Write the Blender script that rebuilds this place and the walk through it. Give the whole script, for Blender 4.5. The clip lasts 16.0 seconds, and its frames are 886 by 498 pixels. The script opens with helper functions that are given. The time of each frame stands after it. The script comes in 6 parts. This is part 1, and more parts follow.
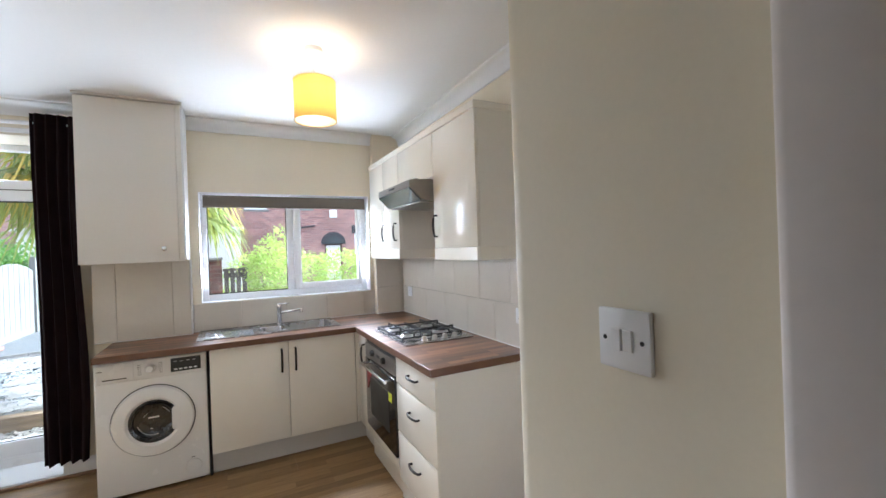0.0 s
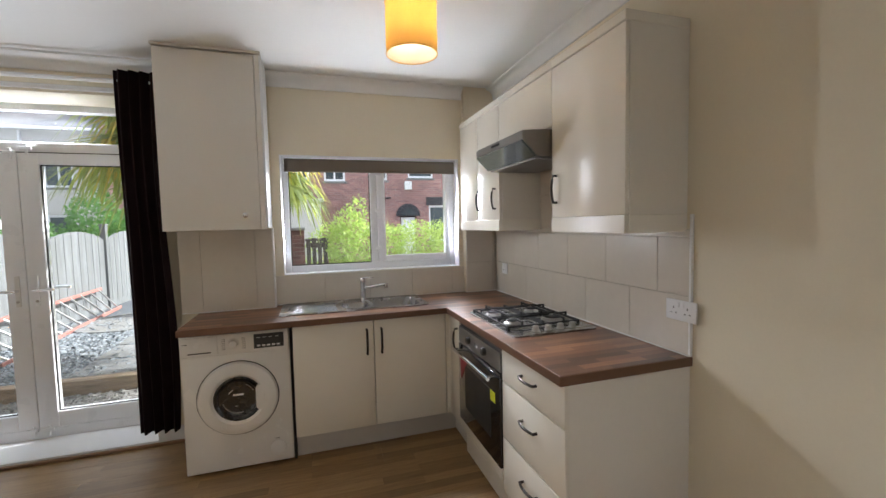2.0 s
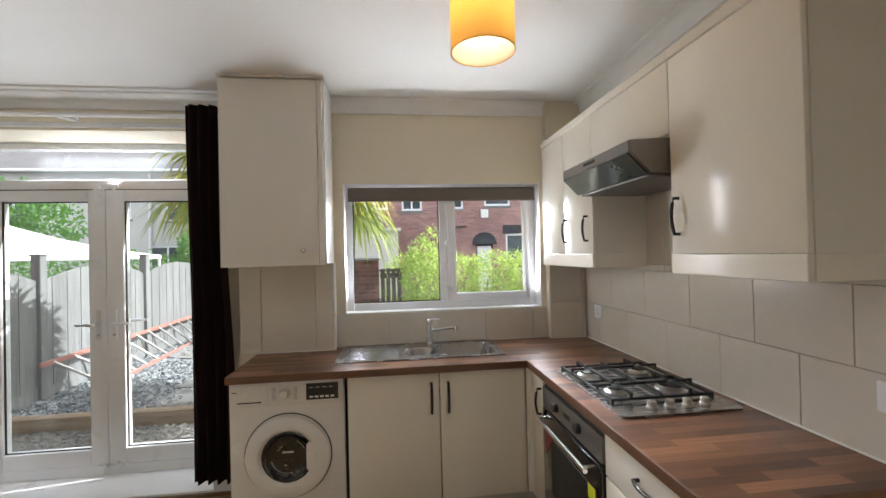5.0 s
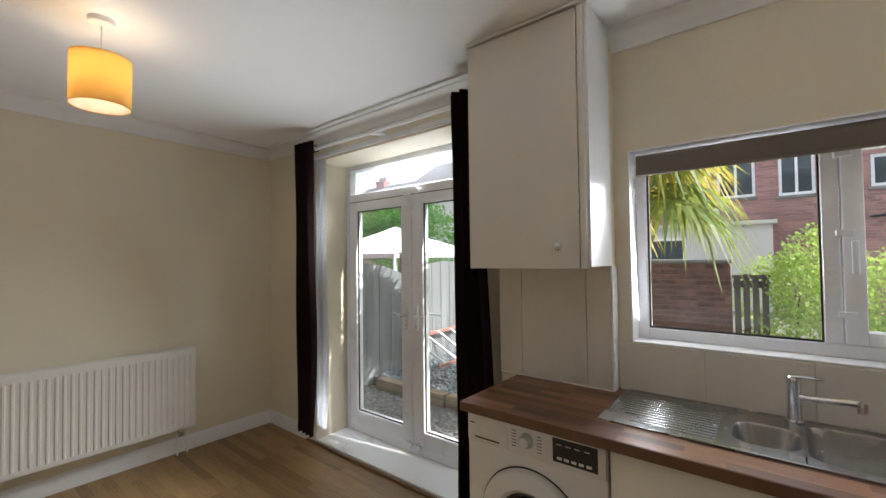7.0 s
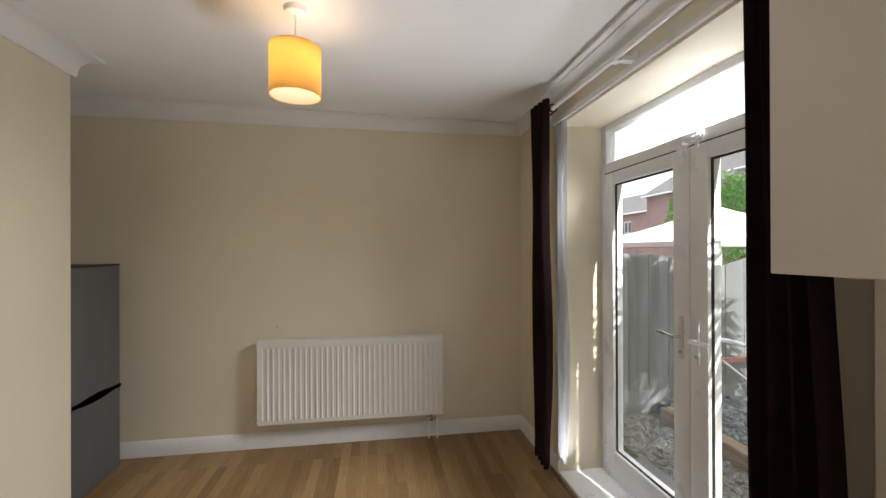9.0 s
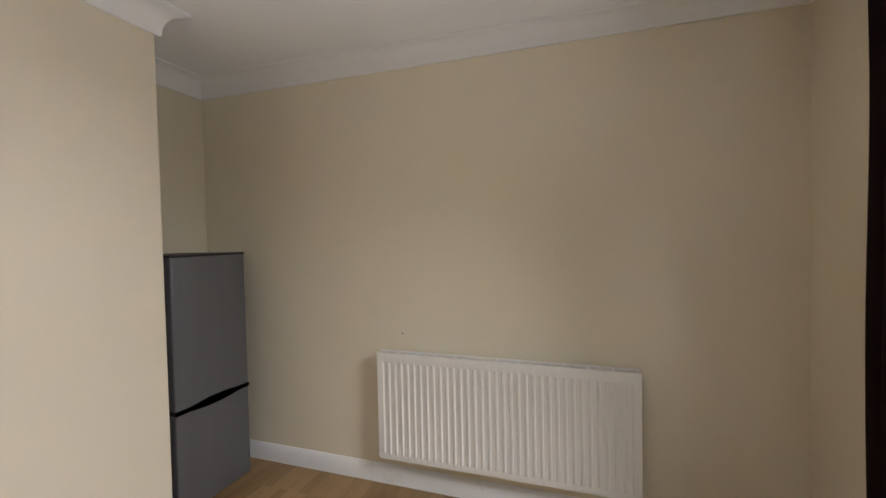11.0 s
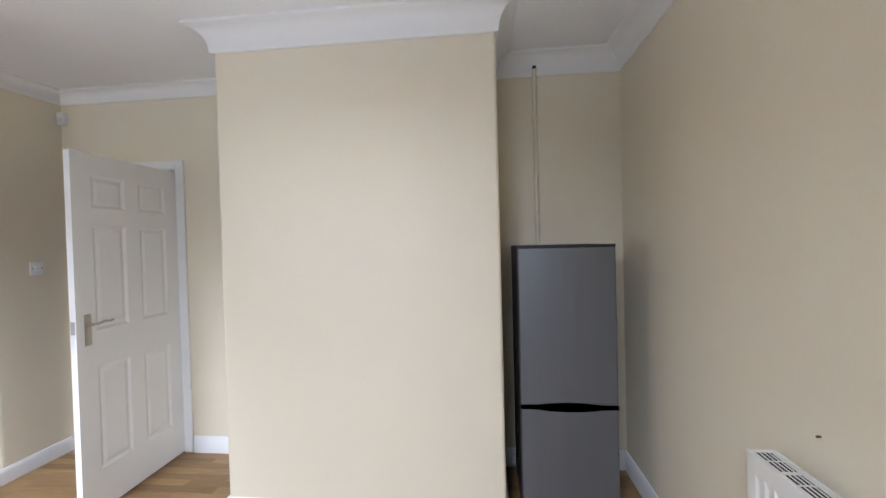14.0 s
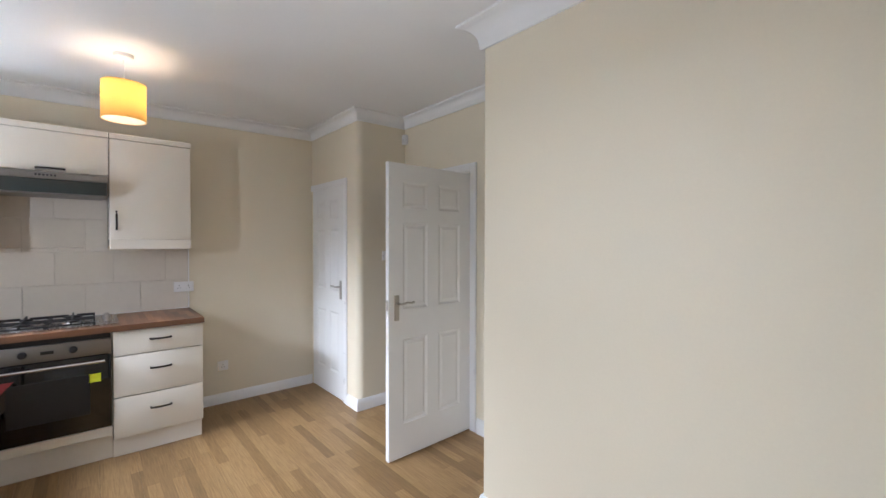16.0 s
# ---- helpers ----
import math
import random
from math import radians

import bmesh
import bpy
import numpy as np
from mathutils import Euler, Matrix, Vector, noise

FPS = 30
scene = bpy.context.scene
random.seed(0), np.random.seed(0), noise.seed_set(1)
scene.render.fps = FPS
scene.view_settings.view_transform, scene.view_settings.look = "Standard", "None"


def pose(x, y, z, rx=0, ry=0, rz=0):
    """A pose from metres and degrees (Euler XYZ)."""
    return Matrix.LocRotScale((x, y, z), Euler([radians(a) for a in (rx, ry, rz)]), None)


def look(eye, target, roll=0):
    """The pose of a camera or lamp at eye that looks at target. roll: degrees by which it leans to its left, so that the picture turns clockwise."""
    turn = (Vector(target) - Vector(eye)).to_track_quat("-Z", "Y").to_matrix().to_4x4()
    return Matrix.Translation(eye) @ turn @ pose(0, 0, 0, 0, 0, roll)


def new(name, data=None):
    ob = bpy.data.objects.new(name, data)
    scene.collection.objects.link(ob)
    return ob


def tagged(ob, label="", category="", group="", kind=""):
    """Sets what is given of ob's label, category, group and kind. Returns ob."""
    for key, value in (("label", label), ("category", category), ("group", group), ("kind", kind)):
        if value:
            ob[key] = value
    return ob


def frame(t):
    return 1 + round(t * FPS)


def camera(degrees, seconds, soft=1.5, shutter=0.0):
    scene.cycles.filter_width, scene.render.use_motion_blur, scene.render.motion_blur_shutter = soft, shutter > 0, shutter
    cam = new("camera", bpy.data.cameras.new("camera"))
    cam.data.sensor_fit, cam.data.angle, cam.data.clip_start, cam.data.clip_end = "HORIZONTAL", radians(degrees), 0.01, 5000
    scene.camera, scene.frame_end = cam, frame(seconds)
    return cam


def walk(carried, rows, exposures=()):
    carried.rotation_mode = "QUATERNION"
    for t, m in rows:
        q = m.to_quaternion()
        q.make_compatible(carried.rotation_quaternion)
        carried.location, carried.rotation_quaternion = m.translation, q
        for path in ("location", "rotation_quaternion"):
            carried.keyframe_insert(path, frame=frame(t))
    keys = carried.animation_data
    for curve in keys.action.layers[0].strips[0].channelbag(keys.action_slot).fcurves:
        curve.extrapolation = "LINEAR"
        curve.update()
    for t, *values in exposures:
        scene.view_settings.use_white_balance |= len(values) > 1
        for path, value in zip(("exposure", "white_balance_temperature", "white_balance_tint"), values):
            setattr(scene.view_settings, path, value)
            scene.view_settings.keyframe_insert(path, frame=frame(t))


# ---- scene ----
cam = camera(94.4, 16.0)
PATH = [
    (0, (1.936, 0.954, 1.48), (2.849, 2.733, 1.477), -2.0),
    (0.5, (1.892, 1.033, 1.478), (2.704, 2.861, 1.464), -1.7),
    (1, (1.882, 1.127, 1.45), (2.582, 3.001, 1.44), -1.2),
    (1.5, (1.908, 1.306, 1.459), (2.512, 3.212, 1.425), -1.0),
    (2, (1.928, 1.47, 1.463), (2.525, 3.375, 1.341), -1.3),
    (2.5, (1.924, 1.651, 1.425), (2.599, 3.508, 1.115), -1.9),
    (3, (1.915, 1.758, 1.397), (2.663, 3.546, 0.902), -2.4),
    (3.2, (1.926, 1.769, 1.378), (2.686, 3.55, 0.877), -2.5),
    (5.3, (2.068, 1.899, 1.513), (2.095, 3.898, 1.587), -0.9),
    (5.5, (2.09, 1.942, 1.496), (1.959, 3.936, 1.58), -0.7),
    (6, (2.152, 2.17, 1.489), (1.611, 4.094, 1.558), -0.9),
    (6.5, (2.174, 2.387, 1.484), (1.259, 4.165, 1.55), -0.8),
    (7, (2.224, 2.662, 1.5), (0.967, 4.217, 1.551), -0.7),
    (7.5, (2.204, 2.836, 1.488), (0.663, 4.11, 1.526), -0.5),
    (8, (2.066, 3.068, 1.501), (0.303, 4.012, 1.535), -0.3),
    (8.5, (1.94, 3.249, 1.5), (0.036, 3.861, 1.523), -0.2),
    (9, (1.83, 3.467, 1.508), (-0.145, 3.781, 1.512), -0.2),
    (9.5, (1.638, 3.59, 1.479), (-0.361, 3.668, 1.46), -0.4),
    (10, (1.341, 3.641, 1.48), (-0.655, 3.514, 1.45), -0.8),
    (10.2, (1.224, 3.657, 1.488), (-0.764, 3.449, 1.443), -0.8),
    (12.3, (-0.009, 3.868, 1.459), (-1.304, 2.344, 1.441), -1.8),
    (12.5, (-0.09, 3.888, 1.449), (-1.235, 2.248, 1.427), -1.9),
    (13, (-0.296, 3.88, 1.427), (-1.012, 2.013, 1.398), -1.9),
    (13.5, (-0.452, 3.854, 1.45), (-0.703, 1.871, 1.408), -1.8),
    (14, (-0.637, 3.849, 1.452), (-0.432, 1.86, 1.419), -1.5),
    (14.5, (-0.729, 3.814, 1.419), (-0.12, 1.91, 1.389), -1.5),
    (15, (-0.758, 3.675, 1.416), (0.196, 1.917, 1.391), -1.2),
    (15.5, (-0.749, 3.539, 1.431), (0.506, 1.982, 1.415), -0.7),
    (16, (-0.744, 3.382, 1.461), (0.772, 2.078, 1.431), 0.1),
]
EXPOSURES = [(0.0, 2.32, 5550, 9), (0.5, 2.1, 5700, 10), (1.0, 2.02, 5700, 10), (1.5, 1.65, 5550, 10), (2.0, 1.6, 6150, 11), (2.5, 1.68, 6450, 12), (3.2, 1.9, 6750, 14), (5.3, 1.52, 6250, 10), (6.0, 1.38, 6150, 10),
             (6.5, 1.28, 6200, 10), (7.5, 1.28, 6450, 10), (8.5, 1.42, 6700, 11), (9.5, 1.32, 6500, 13), (10.2, 1.32, 6750, 14), (12.3, 2.02, 5750, 14), (13.0, 2.04, 5850, 14), (14.0, 2.02, 5650, 13), (15.0, 2.05, 5650, 12), (16.0, 1.85, 5700, 12)]
walk(cam, [(t, look(eye, target, roll)) for t, eye, target, roll in PATH], EXPOSURES)

# ---- world, sun and large lights ----
world = bpy.data.worlds.new("world")
scene.world = world
world.use_nodes = True
wn = world.node_tree
sky = wn.nodes.new("ShaderNodeTexSky")
sky.sky_type, sky.sun_disc = "NISHITA", False
SUN = Vector((0.74, 0.13, 0.66)).normalized()
sky.air_density, sky.dust_density, sky.ozone_density = 1.0, 9.0, 0.4
sky.sun_elevation = math.asin(SUN.z)
sky.sun_rotation = math.atan2(SUN.x, SUN.y)
# thin bright cloud over the blue
cloud = wn.nodes.new("ShaderNodeTexNoise")
cloud.inputs["Scale"].default_value, cloud.inputs["Detail"].default_value = 3.2, 6.0
span = wn.nodes.new("ShaderNodeMapRange")
span.inputs["From Min"].default_value, span.inputs["From Max"].default_value = 0.30, 0.62
span.inputs["To Min"].default_value, span.inputs["To Max"].default_value = 0.45, 0.98
veil = wn.nodes.new("ShaderNodeMix")
veil.data_type = "RGBA"
veil.inputs[7].default_value = (5.6, 5.9, 6.3, 1)
where = wn.nodes.new("ShaderNodeTexCoord")
wn.links.new(where.outputs["Generated"], cloud.inputs["Vector"])
wn.links.new(cloud.outputs["Fac"], span.inputs["Value"])
wn.links.new(span.outputs[0], veil.inputs[0])
wn.links.new(sky.outputs[0], veil.inputs[6])
wn.links.new(veil.outputs[2], wn.nodes["Background"].inputs[0])
wn.nodes["Background"].inputs[1].default_value = 0.12


def lamp(name, kind, m, energy, color, **size):
    data = bpy.data.lights.new(name, kind)
    data.energy, data.color = energy, color
    for key in size:
        if key == "angle":
            data.angle = size[key]
        if key == "spread":
            data.spread = size[key]
        if key == "radius":
            data.shadow_soft_size = size[key]
        if key == "wide":
            data.shape, data.size, data.size_y = "RECTANGLE", size[key][0], size[key][1]
    ob = new(name, data)
    ob.matrix_world = m
    return ob


lamp("sun", "SUN", look(SUN * 30, (0, 0, 0)), 3.3, (1.0, 0.97, 0.90), angle=radians(0.5))
# area lamps standing in for sky light through the garden doors and the window
lamp("sky_light_doors", "AREA", look((0.05, 5.065, 2.250), (0.05, 3.6, 0.60)), 8.5, (0.92, 0.96, 1.0), wide=(0.8, 0.05), spread=radians(98))
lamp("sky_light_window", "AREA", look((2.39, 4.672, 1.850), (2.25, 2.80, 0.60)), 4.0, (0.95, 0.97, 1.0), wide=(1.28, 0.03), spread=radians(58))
lamp("sky_light_reveal_west", "AREA", look((1.728, 4.735, 1.52), (2.55, 3.60, 1.40)), 1.9, (0.95, 0.97, 1.0), wide=(0.03, 0.66), spread=radians(140))
lamp("sky_light_reveal_east", "AREA", look((3.052, 4.735, 1.52), (2.23, 3.60, 1.40)), 1.9, (0.95, 0.97, 1.0), wide=(0.03, 0.66), spread=radians(140))
# added lamps facing up at both sills, standing in for sunlit ground bounce
lamp("bounce_fill_sill", "AREA", look((2.39, 4.865, 1.100), (2.45, 3.6, 2.7)), 7.5, (0.93, 0.97, 1.0), wide=(1.25, 0.09), spread=radians(95))
lamp("sky_light_door_sill", "AREA", look((0.05, 4.80, 0.06), (0.05, 4.30, 0.926)), 3.3, (0.93, 0.96, 1.0), wide=(1.45, 0.06), spread=radians(84))

# ---- materials ----


def shader(name):
    m = bpy.data.materials.new(name)
    m.use_nodes = True
    return m, m.node_tree, m.node_tree.nodes["Principled BSDF"]


def rgb(node_input, c):
    node_input.default_value = (*c, 1.0)


def noise_node(nt, scale, detail=4.0, stretch=None, coord="Position"):
    geo = nt.nodes.new("ShaderNodeNewGeometry")
    out = geo.outputs["Position"]
    if stretch:
        mp = nt.nodes.new("ShaderNodeMapping")
        mp.inputs["Scale"].default_value = stretch
        nt.links.new(out, mp.inputs["Vector"])
        out = mp.outputs[0]
    n = nt.nodes.new("ShaderNodeTexNoise")
    n.inputs["Scale"].default_value, n.inputs["Detail"].default_value = scale, detail
    nt.links.new(out, n.inputs["Vector"])
    return n.outputs[0]


def ramp(nt, fac, a, b, lo=0.3, hi=0.7):
    r = nt.nodes.new("ShaderNodeValToRGB")
    r.color_ramp.elements[0].position, r.color_ramp.elements[1].position = lo, hi
    r.color_ramp.elements[0].color, r.color_ramp.elements[1].color = (*a, 1), (*b, 1)
    nt.links.new(fac, r.inputs[0])
    return r.outputs[0]


def mul(nt, a, b, fac=1.0):
    n = nt.nodes.new("ShaderNodeMix")
    n.data_type, n.blend_type = "RGBA", "MULTIPLY"
    n.inputs[0].default_value = fac
    nt.links.new(a, n.inputs[6])
    nt.links.new(b, n.inputs[7])
    return n.outputs[2]


def bump(nt, p, fac, strength, dist=0.002):
    b = nt.nodes.new("ShaderNodeBump")
    b.inputs["Strength"].default_value, b.inputs["Distance"].default_value = strength, dist
    nt.links.new(fac, b.inputs["Height"])
    nt.links.new(b.outputs[0], p.inputs["Normal"])


def surface(name, c, rough, metal=0.0, vary=0.06, coarse=1.3, fine=60.0, relief=0.1, coat=0.0, stretch=None, rough_vary=0.08, random_tone=0.0):
    """A plain coloured surface with broad and fine variation."""
    m, nt, p = shader(name)
    a = ramp(nt, noise_node(nt, coarse, 5, stretch), [v * (1 - vary) for v in c], [min(1, v * (1 + vary)) for v in c])
    k = 1 - vary * 0.8
    b = ramp(nt, noise_node(nt, fine, 3, stretch), (k, k, k), (1, 1, 1))
    out = mul(nt, a, b)
    if random_tone:
        info = nt.nodes.new("ShaderNodeObjectInfo")
        lo = 1 - random_tone
        out = mul(nt, out, ramp(nt, info.outputs["Random"], (lo, lo, lo * 0.97), (1, 1, 1), 0, 1))
    nt.links.new(out, p.inputs["Base Color"])
    r = nt.nodes.new("ShaderNodeMapRange")
    r.inputs["To Min"].default_value, r.inputs["To Max"].default_value = max(0.02, rough - rough_vary), min(1, rough + rough_vary)
    nt.links.new(noise_node(nt, coarse * 6, 4, stretch), r.inputs["Value"])
    nt.links.new(r.outputs[0], p.inputs["Roughness"])
    p.inputs["Metallic"].default_value = metal
    p.inputs["Coat Weight"].default_value = coat
    p.inputs["Coat Roughness"].default_value = 0.05
    if relief:
        bump(nt, p, noise_node(nt, fine, 3, stretch), relief)
    return m


CREAM_WALL = surface("cream_wall_paint", (0.76, 0.69, 0.545), 0.6, vary=0.025, coarse=0.9, fine=90, relief=0.12)
CEILING_PAINT = surface("ceiling_paint", (0.86, 0.86, 0.855), 0.75, vary=0.02, coarse=0.7, fine=70, relief=0.12)
COVING_PAINT = surface("coving_paint", (0.82, 0.82, 0.81), 0.55, vary=0.02, relief=0.05)
HALL_PAINT = surface("hall_wall_paint", (0.66, 0.60, 0.56), 0.6, vary=0.03, relief=0.1)
GLOSS_WHITE = surface("white_gloss_woodwork", (0.82, 0.82, 0.82), 0.3, vary=0.02, fine=30, relief=0.05)
DOOR_WHITE = surface("white_satin_door_paint", (0.80, 0.80, 0.795), 0.38, vary=0.02, fine=160, relief=0.12, stretch=(1, 1, 0.12))
UNIT_CREAM = surface("cream_gloss_foil", (0.82, 0.78, 0.70), 0.2, vary=0.015, fine=14, relief=0.02, coat=0.0, rough_vary=0.03)
GLOSS_PANEL = surface("white_gloss_panel", (0.74, 0.75, 0.77), 0.3, vary=0.012, relief=0.0, rough_vary=0.04)
UNIT_CREAM.node_tree.nodes["Principled BSDF"].inputs["Specular IOR Level"].default_value = 0.25
UNIT_SIDE = surface("cream_board_side", (0.78, 0.745, 0.68), 0.4, vary=0.02, fine=40, relief=0.04)
PLINTH = surface("plinth_board", (0.62, 0.59, 0.55), 0.45, vary=0.03)
BOILER_BOARD = surface("white_board_matt", (0.74, 0.71, 0.66), 0.5, vary=0.02, relief=0.06)
UPVC = surface("white_upvc", (0.83, 0.84, 0.87), 0.3, vary=0.01, relief=0.0)
APPLIANCE = surface("white_enamel", (0.80, 0.79, 0.78), 0.25, vary=0.012, relief=0.0, coat=0.2)
APPLIANCE_TRIM = surface("white_plastic_trim", (0.72, 0.71, 0.70), 0.35, vary=0.02, relief=0.0)
STEEL = surface("brushed_steel", (0.62, 0.61, 0.60), 0.3, 1.0, vary=0.06, fine=60, relief=0.06, stretch=(1, 14, 14))
SINK_STEEL = surface("satin_steel", (0.42, 0.42, 0.43), 0.26, 1.0, vary=0.05, fine=80, relief=0.04)
HOOD_STEEL = surface("grey_brushed_steel", (0.27, 0.255, 0.24), 0.42, 1.0, vary=0.05, fine=60, relief=0.05, stretch=(12, 1, 12))
HOB_STEEL = surface("satin_hob_steel", (0.40, 0.39, 0.39), 0.26, 1.0, vary=0.05, fine=80, relief=0.03, stretch=(1, 14, 14))
EDGE_WOOD = surface("walnut_edging", (0.15, 0.072, 0.038), 0.42, vary=0.14, fine=25, relief=0.06, stretch=(4, 4, 12))
CHROME = surface("chrome", (0.75, 0.75, 0.76), 0.1, 1.0, vary=0.02, relief=0.0, rough_vary=0.03)
NICKEL = surface("satin_nickel", (0.50, 0.48, 0.45), 0.3, 1.0, vary=0.05, relief=0.0)
PEWTER = surface("dark_pewter_metal", (0.045, 0.04, 0.038), 0.38, 0.8, vary=0.1, relief=0.02)
BLACK_IRON = surface("black_cast_iron", (0.012, 0.012, 0.013), 0.5, 0.0, vary=0.2, fine=200, relief=0.2)
BLACK_GLASS = surface("black_oven_glass", (0.006, 0.006, 0.007), 0.05, 0.0, vary=0.1, relief=0.0, coat=0.5, rough_vary=0.02)
BLACK_PLASTIC = surface("black_plastic", (0.015, 0.015, 0.016), 0.4, vary=0.15, relief=0.02)
GRIP_GREY = surface("charcoal_plastic", (0.035, 0.033, 0.035), 0.3, vary=0.15, relief=0.02)
# rubber seals, and near-black colour standing in for shade in gaps and holes
DARK_GAP = surface("dark_rubber_and_shade", (0.02, 0.02, 0.02), 0.8, vary=0.1)
WHITE_PLASTIC = surface("white_plastic", (0.82, 0.82, 0.83), 0.3, vary=0.01, relief=0.0)
RAD_ENAMEL = surface("radiator_enamel", (0.80, 0.785, 0.75), 0.32, vary=0.02, relief=0.02)
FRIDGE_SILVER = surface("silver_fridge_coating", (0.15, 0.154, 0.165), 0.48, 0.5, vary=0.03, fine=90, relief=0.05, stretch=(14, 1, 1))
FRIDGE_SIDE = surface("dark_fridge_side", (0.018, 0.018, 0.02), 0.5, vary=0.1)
TILE = surface("cream_ceramic_tile", (0.70, 0.645, 0.575), 0.22, vary=0.03, coarse=4, fine=30, relief=0.05, random_tone=0.05)
GROUT = surface("tile_grout", (0.68, 0.635, 0.57), 0.85, vary=0.06, relief=0.2)
SEALANT = surface("white_sealant", (0.82, 0.81, 0.78), 0.4, vary=0.02)
BLIND = surface("taupe_blind_fabric", (0.17, 0.145, 0.12), 0.9, vary=0.05, fine=300, relief=0.2)
CURTAIN = surface("dark_brown_curtain_cloth", (0.026, 0.007, 0.008), 0.92, vary=0.15, fine=350, relief=0.3)
LINING = surface("white_curtain_lining", (0.78, 0.78, 0.80), 0.8, vary=0.03, fine=300, relief=0.2)
YELLOW_LABEL = surface("yellow_label_paper", (0.72, 0.78, 0.03), 0.5, vary=0.03)
RED_LABEL = surface("red_label_paper", (0.34, 0.05, 0.055), 0.5, vary=0.05)
OAK_TRIM = surface("brown_threshold_wood", (0.22, 0.12, 0.06), 0.45, vary=0.15, fine=25, relief=0.1, stretch=(1, 12, 12))
FENCE_WOOD = surface("grey_weathered_fence_wood", (0.25, 0.262, 0.275), 0.9, vary=0.22, coarse=2.0, fine=20, relief=0.6, stretch=(9, 9, 0.7), random_tone=0.25)
SLEEPER = surface("weathered_sleeper_wood", (0.34, 0.25, 0.17), 0.9, vary=0.25, coarse=3, fine=30, relief=0.6, stretch=(1, 8, 8))
GATE_WOOD = surface("dark_gate_wood", (0.12, 0.105, 0.095), 0.85, vary=0.25, fine=25, relief=0.5, stretch=(9, 9, 1))
SLATE = surface("slate_chippings", (0.11, 0.125, 0.14), 0.8, vary=0.3, coarse=14, fine=60, relief=0.4)
PALE_GRAVEL = surface("pale_gravel", (0.24, 0.235, 0.225), 0.9, vary=0.25, coarse=12, fine=70, relief=0.5)
SLAB = surface("grey_paving_slab", (0.25, 0.25, 0.25), 0.85, vary=0.15, coarse=3, fine=50, relief=0.4, random_tone=0.2)
SOIL = surface("garden_ground", (0.16, 0.15, 0.12), 0.95, vary=0.3, coarse=2, fine=30, relief=0.5)
BRICK = surface("red_garden_brick", (0.25, 0.125, 0.105), 0.9, vary=0.3, coarse=7, fine=80, relief=0.5, random_tone=0.5)
MORTAR = surface("mortar", (0.22, 0.185, 0.165), 0.95, vary=0.12, relief=0.4)
RENDER_WALL = surface("pale_render", (0.62, 0.60, 0.57), 0.9, vary=0.06, coarse=0.6, fine=20, relief=0.3)
ROOF_SLATE = surface("grey_roof_slate", (0.16, 0.15, 0.155), 0.8, vary=0.2, coarse=1.5, fine=12, relief=0.5, stretch=(1, 3, 1))
STONE_DARK = surface("dark_painted_lintel", (0.035, 0.035, 0.045), 0.7, vary=0.1)
HOUSE_GLASS = surface("dark_window_glass", (0.06, 0.08, 0.09), 0.08, vary=0.2, coarse=0.5, relief=0.0)
CANVAS = surface("white_gazebo_canvas", (0.82, 0.82, 0.82), 0.8, vary=0.03, fine=8, relief=0.1)
LADDER_RED = surface("red_ladder_stile", (0.42, 0.19, 0.16), 0.5, vary=0.1)
ALUMINIUM = surface("aluminium", (0.66, 0.66, 0.66), 0.4, 0.9, vary=0.06)
PALM_BARK = surface("palm_bark", (0.12, 0.085, 0.055), 0.95, vary=0.3, coarse=8, fine=50, relief=0.8)


def leaf_material(name, a, b, through_c):
    """Leaves: two tones spread leaf by leaf, with light coming through."""
    m, nt, p = shader(name)
    geo = nt.nodes.new("ShaderNodeNewGeometry")
    c = ramp(nt, geo.outputs["Random Per Island"], a, b, 0.1, 0.9)
    nt.links.new(c, p.inputs["Base Color"])
    p.inputs["Roughness"].default_value = 0.5
    t = nt.nodes.new("ShaderNodeBsdfTranslucent")
    rgb(t.inputs[0], through_c)
    mix = nt.nodes.new("ShaderNodeMixShader")
    mix.inputs[0].default_value = 0.45
    nt.links.new(p.outputs[0], mix.inputs[1])
    nt.links.new(t.outputs[0], mix.inputs[2])
    nt.links.new(mix.outputs[0], nt.nodes["Material Output"].inputs[0])
    return m


HEDGE_LEAF = leaf_material("hedge_leaves", (0.12, 0.26, 0.05), (0.50, 0.60, 0.22), (0.60, 0.74, 0.18))
IVY_LEAF = leaf_material("ivy_leaves", (0.04, 0.13, 0.03), (0.12, 0.26, 0.05), (0.15, 0.35, 0.05))
PALM_LEAF = leaf_material("palm_leaves", (0.06, 0.12, 0.04), (0.26, 0.32, 0.08), (0.46, 0.52, 0.10))
PALM_TIP = leaf_material("yellowed_palm_tips", (0.42, 0.33, 0.06), (0.62, 0.46, 0.09), (0.68, 0.55, 0.09))


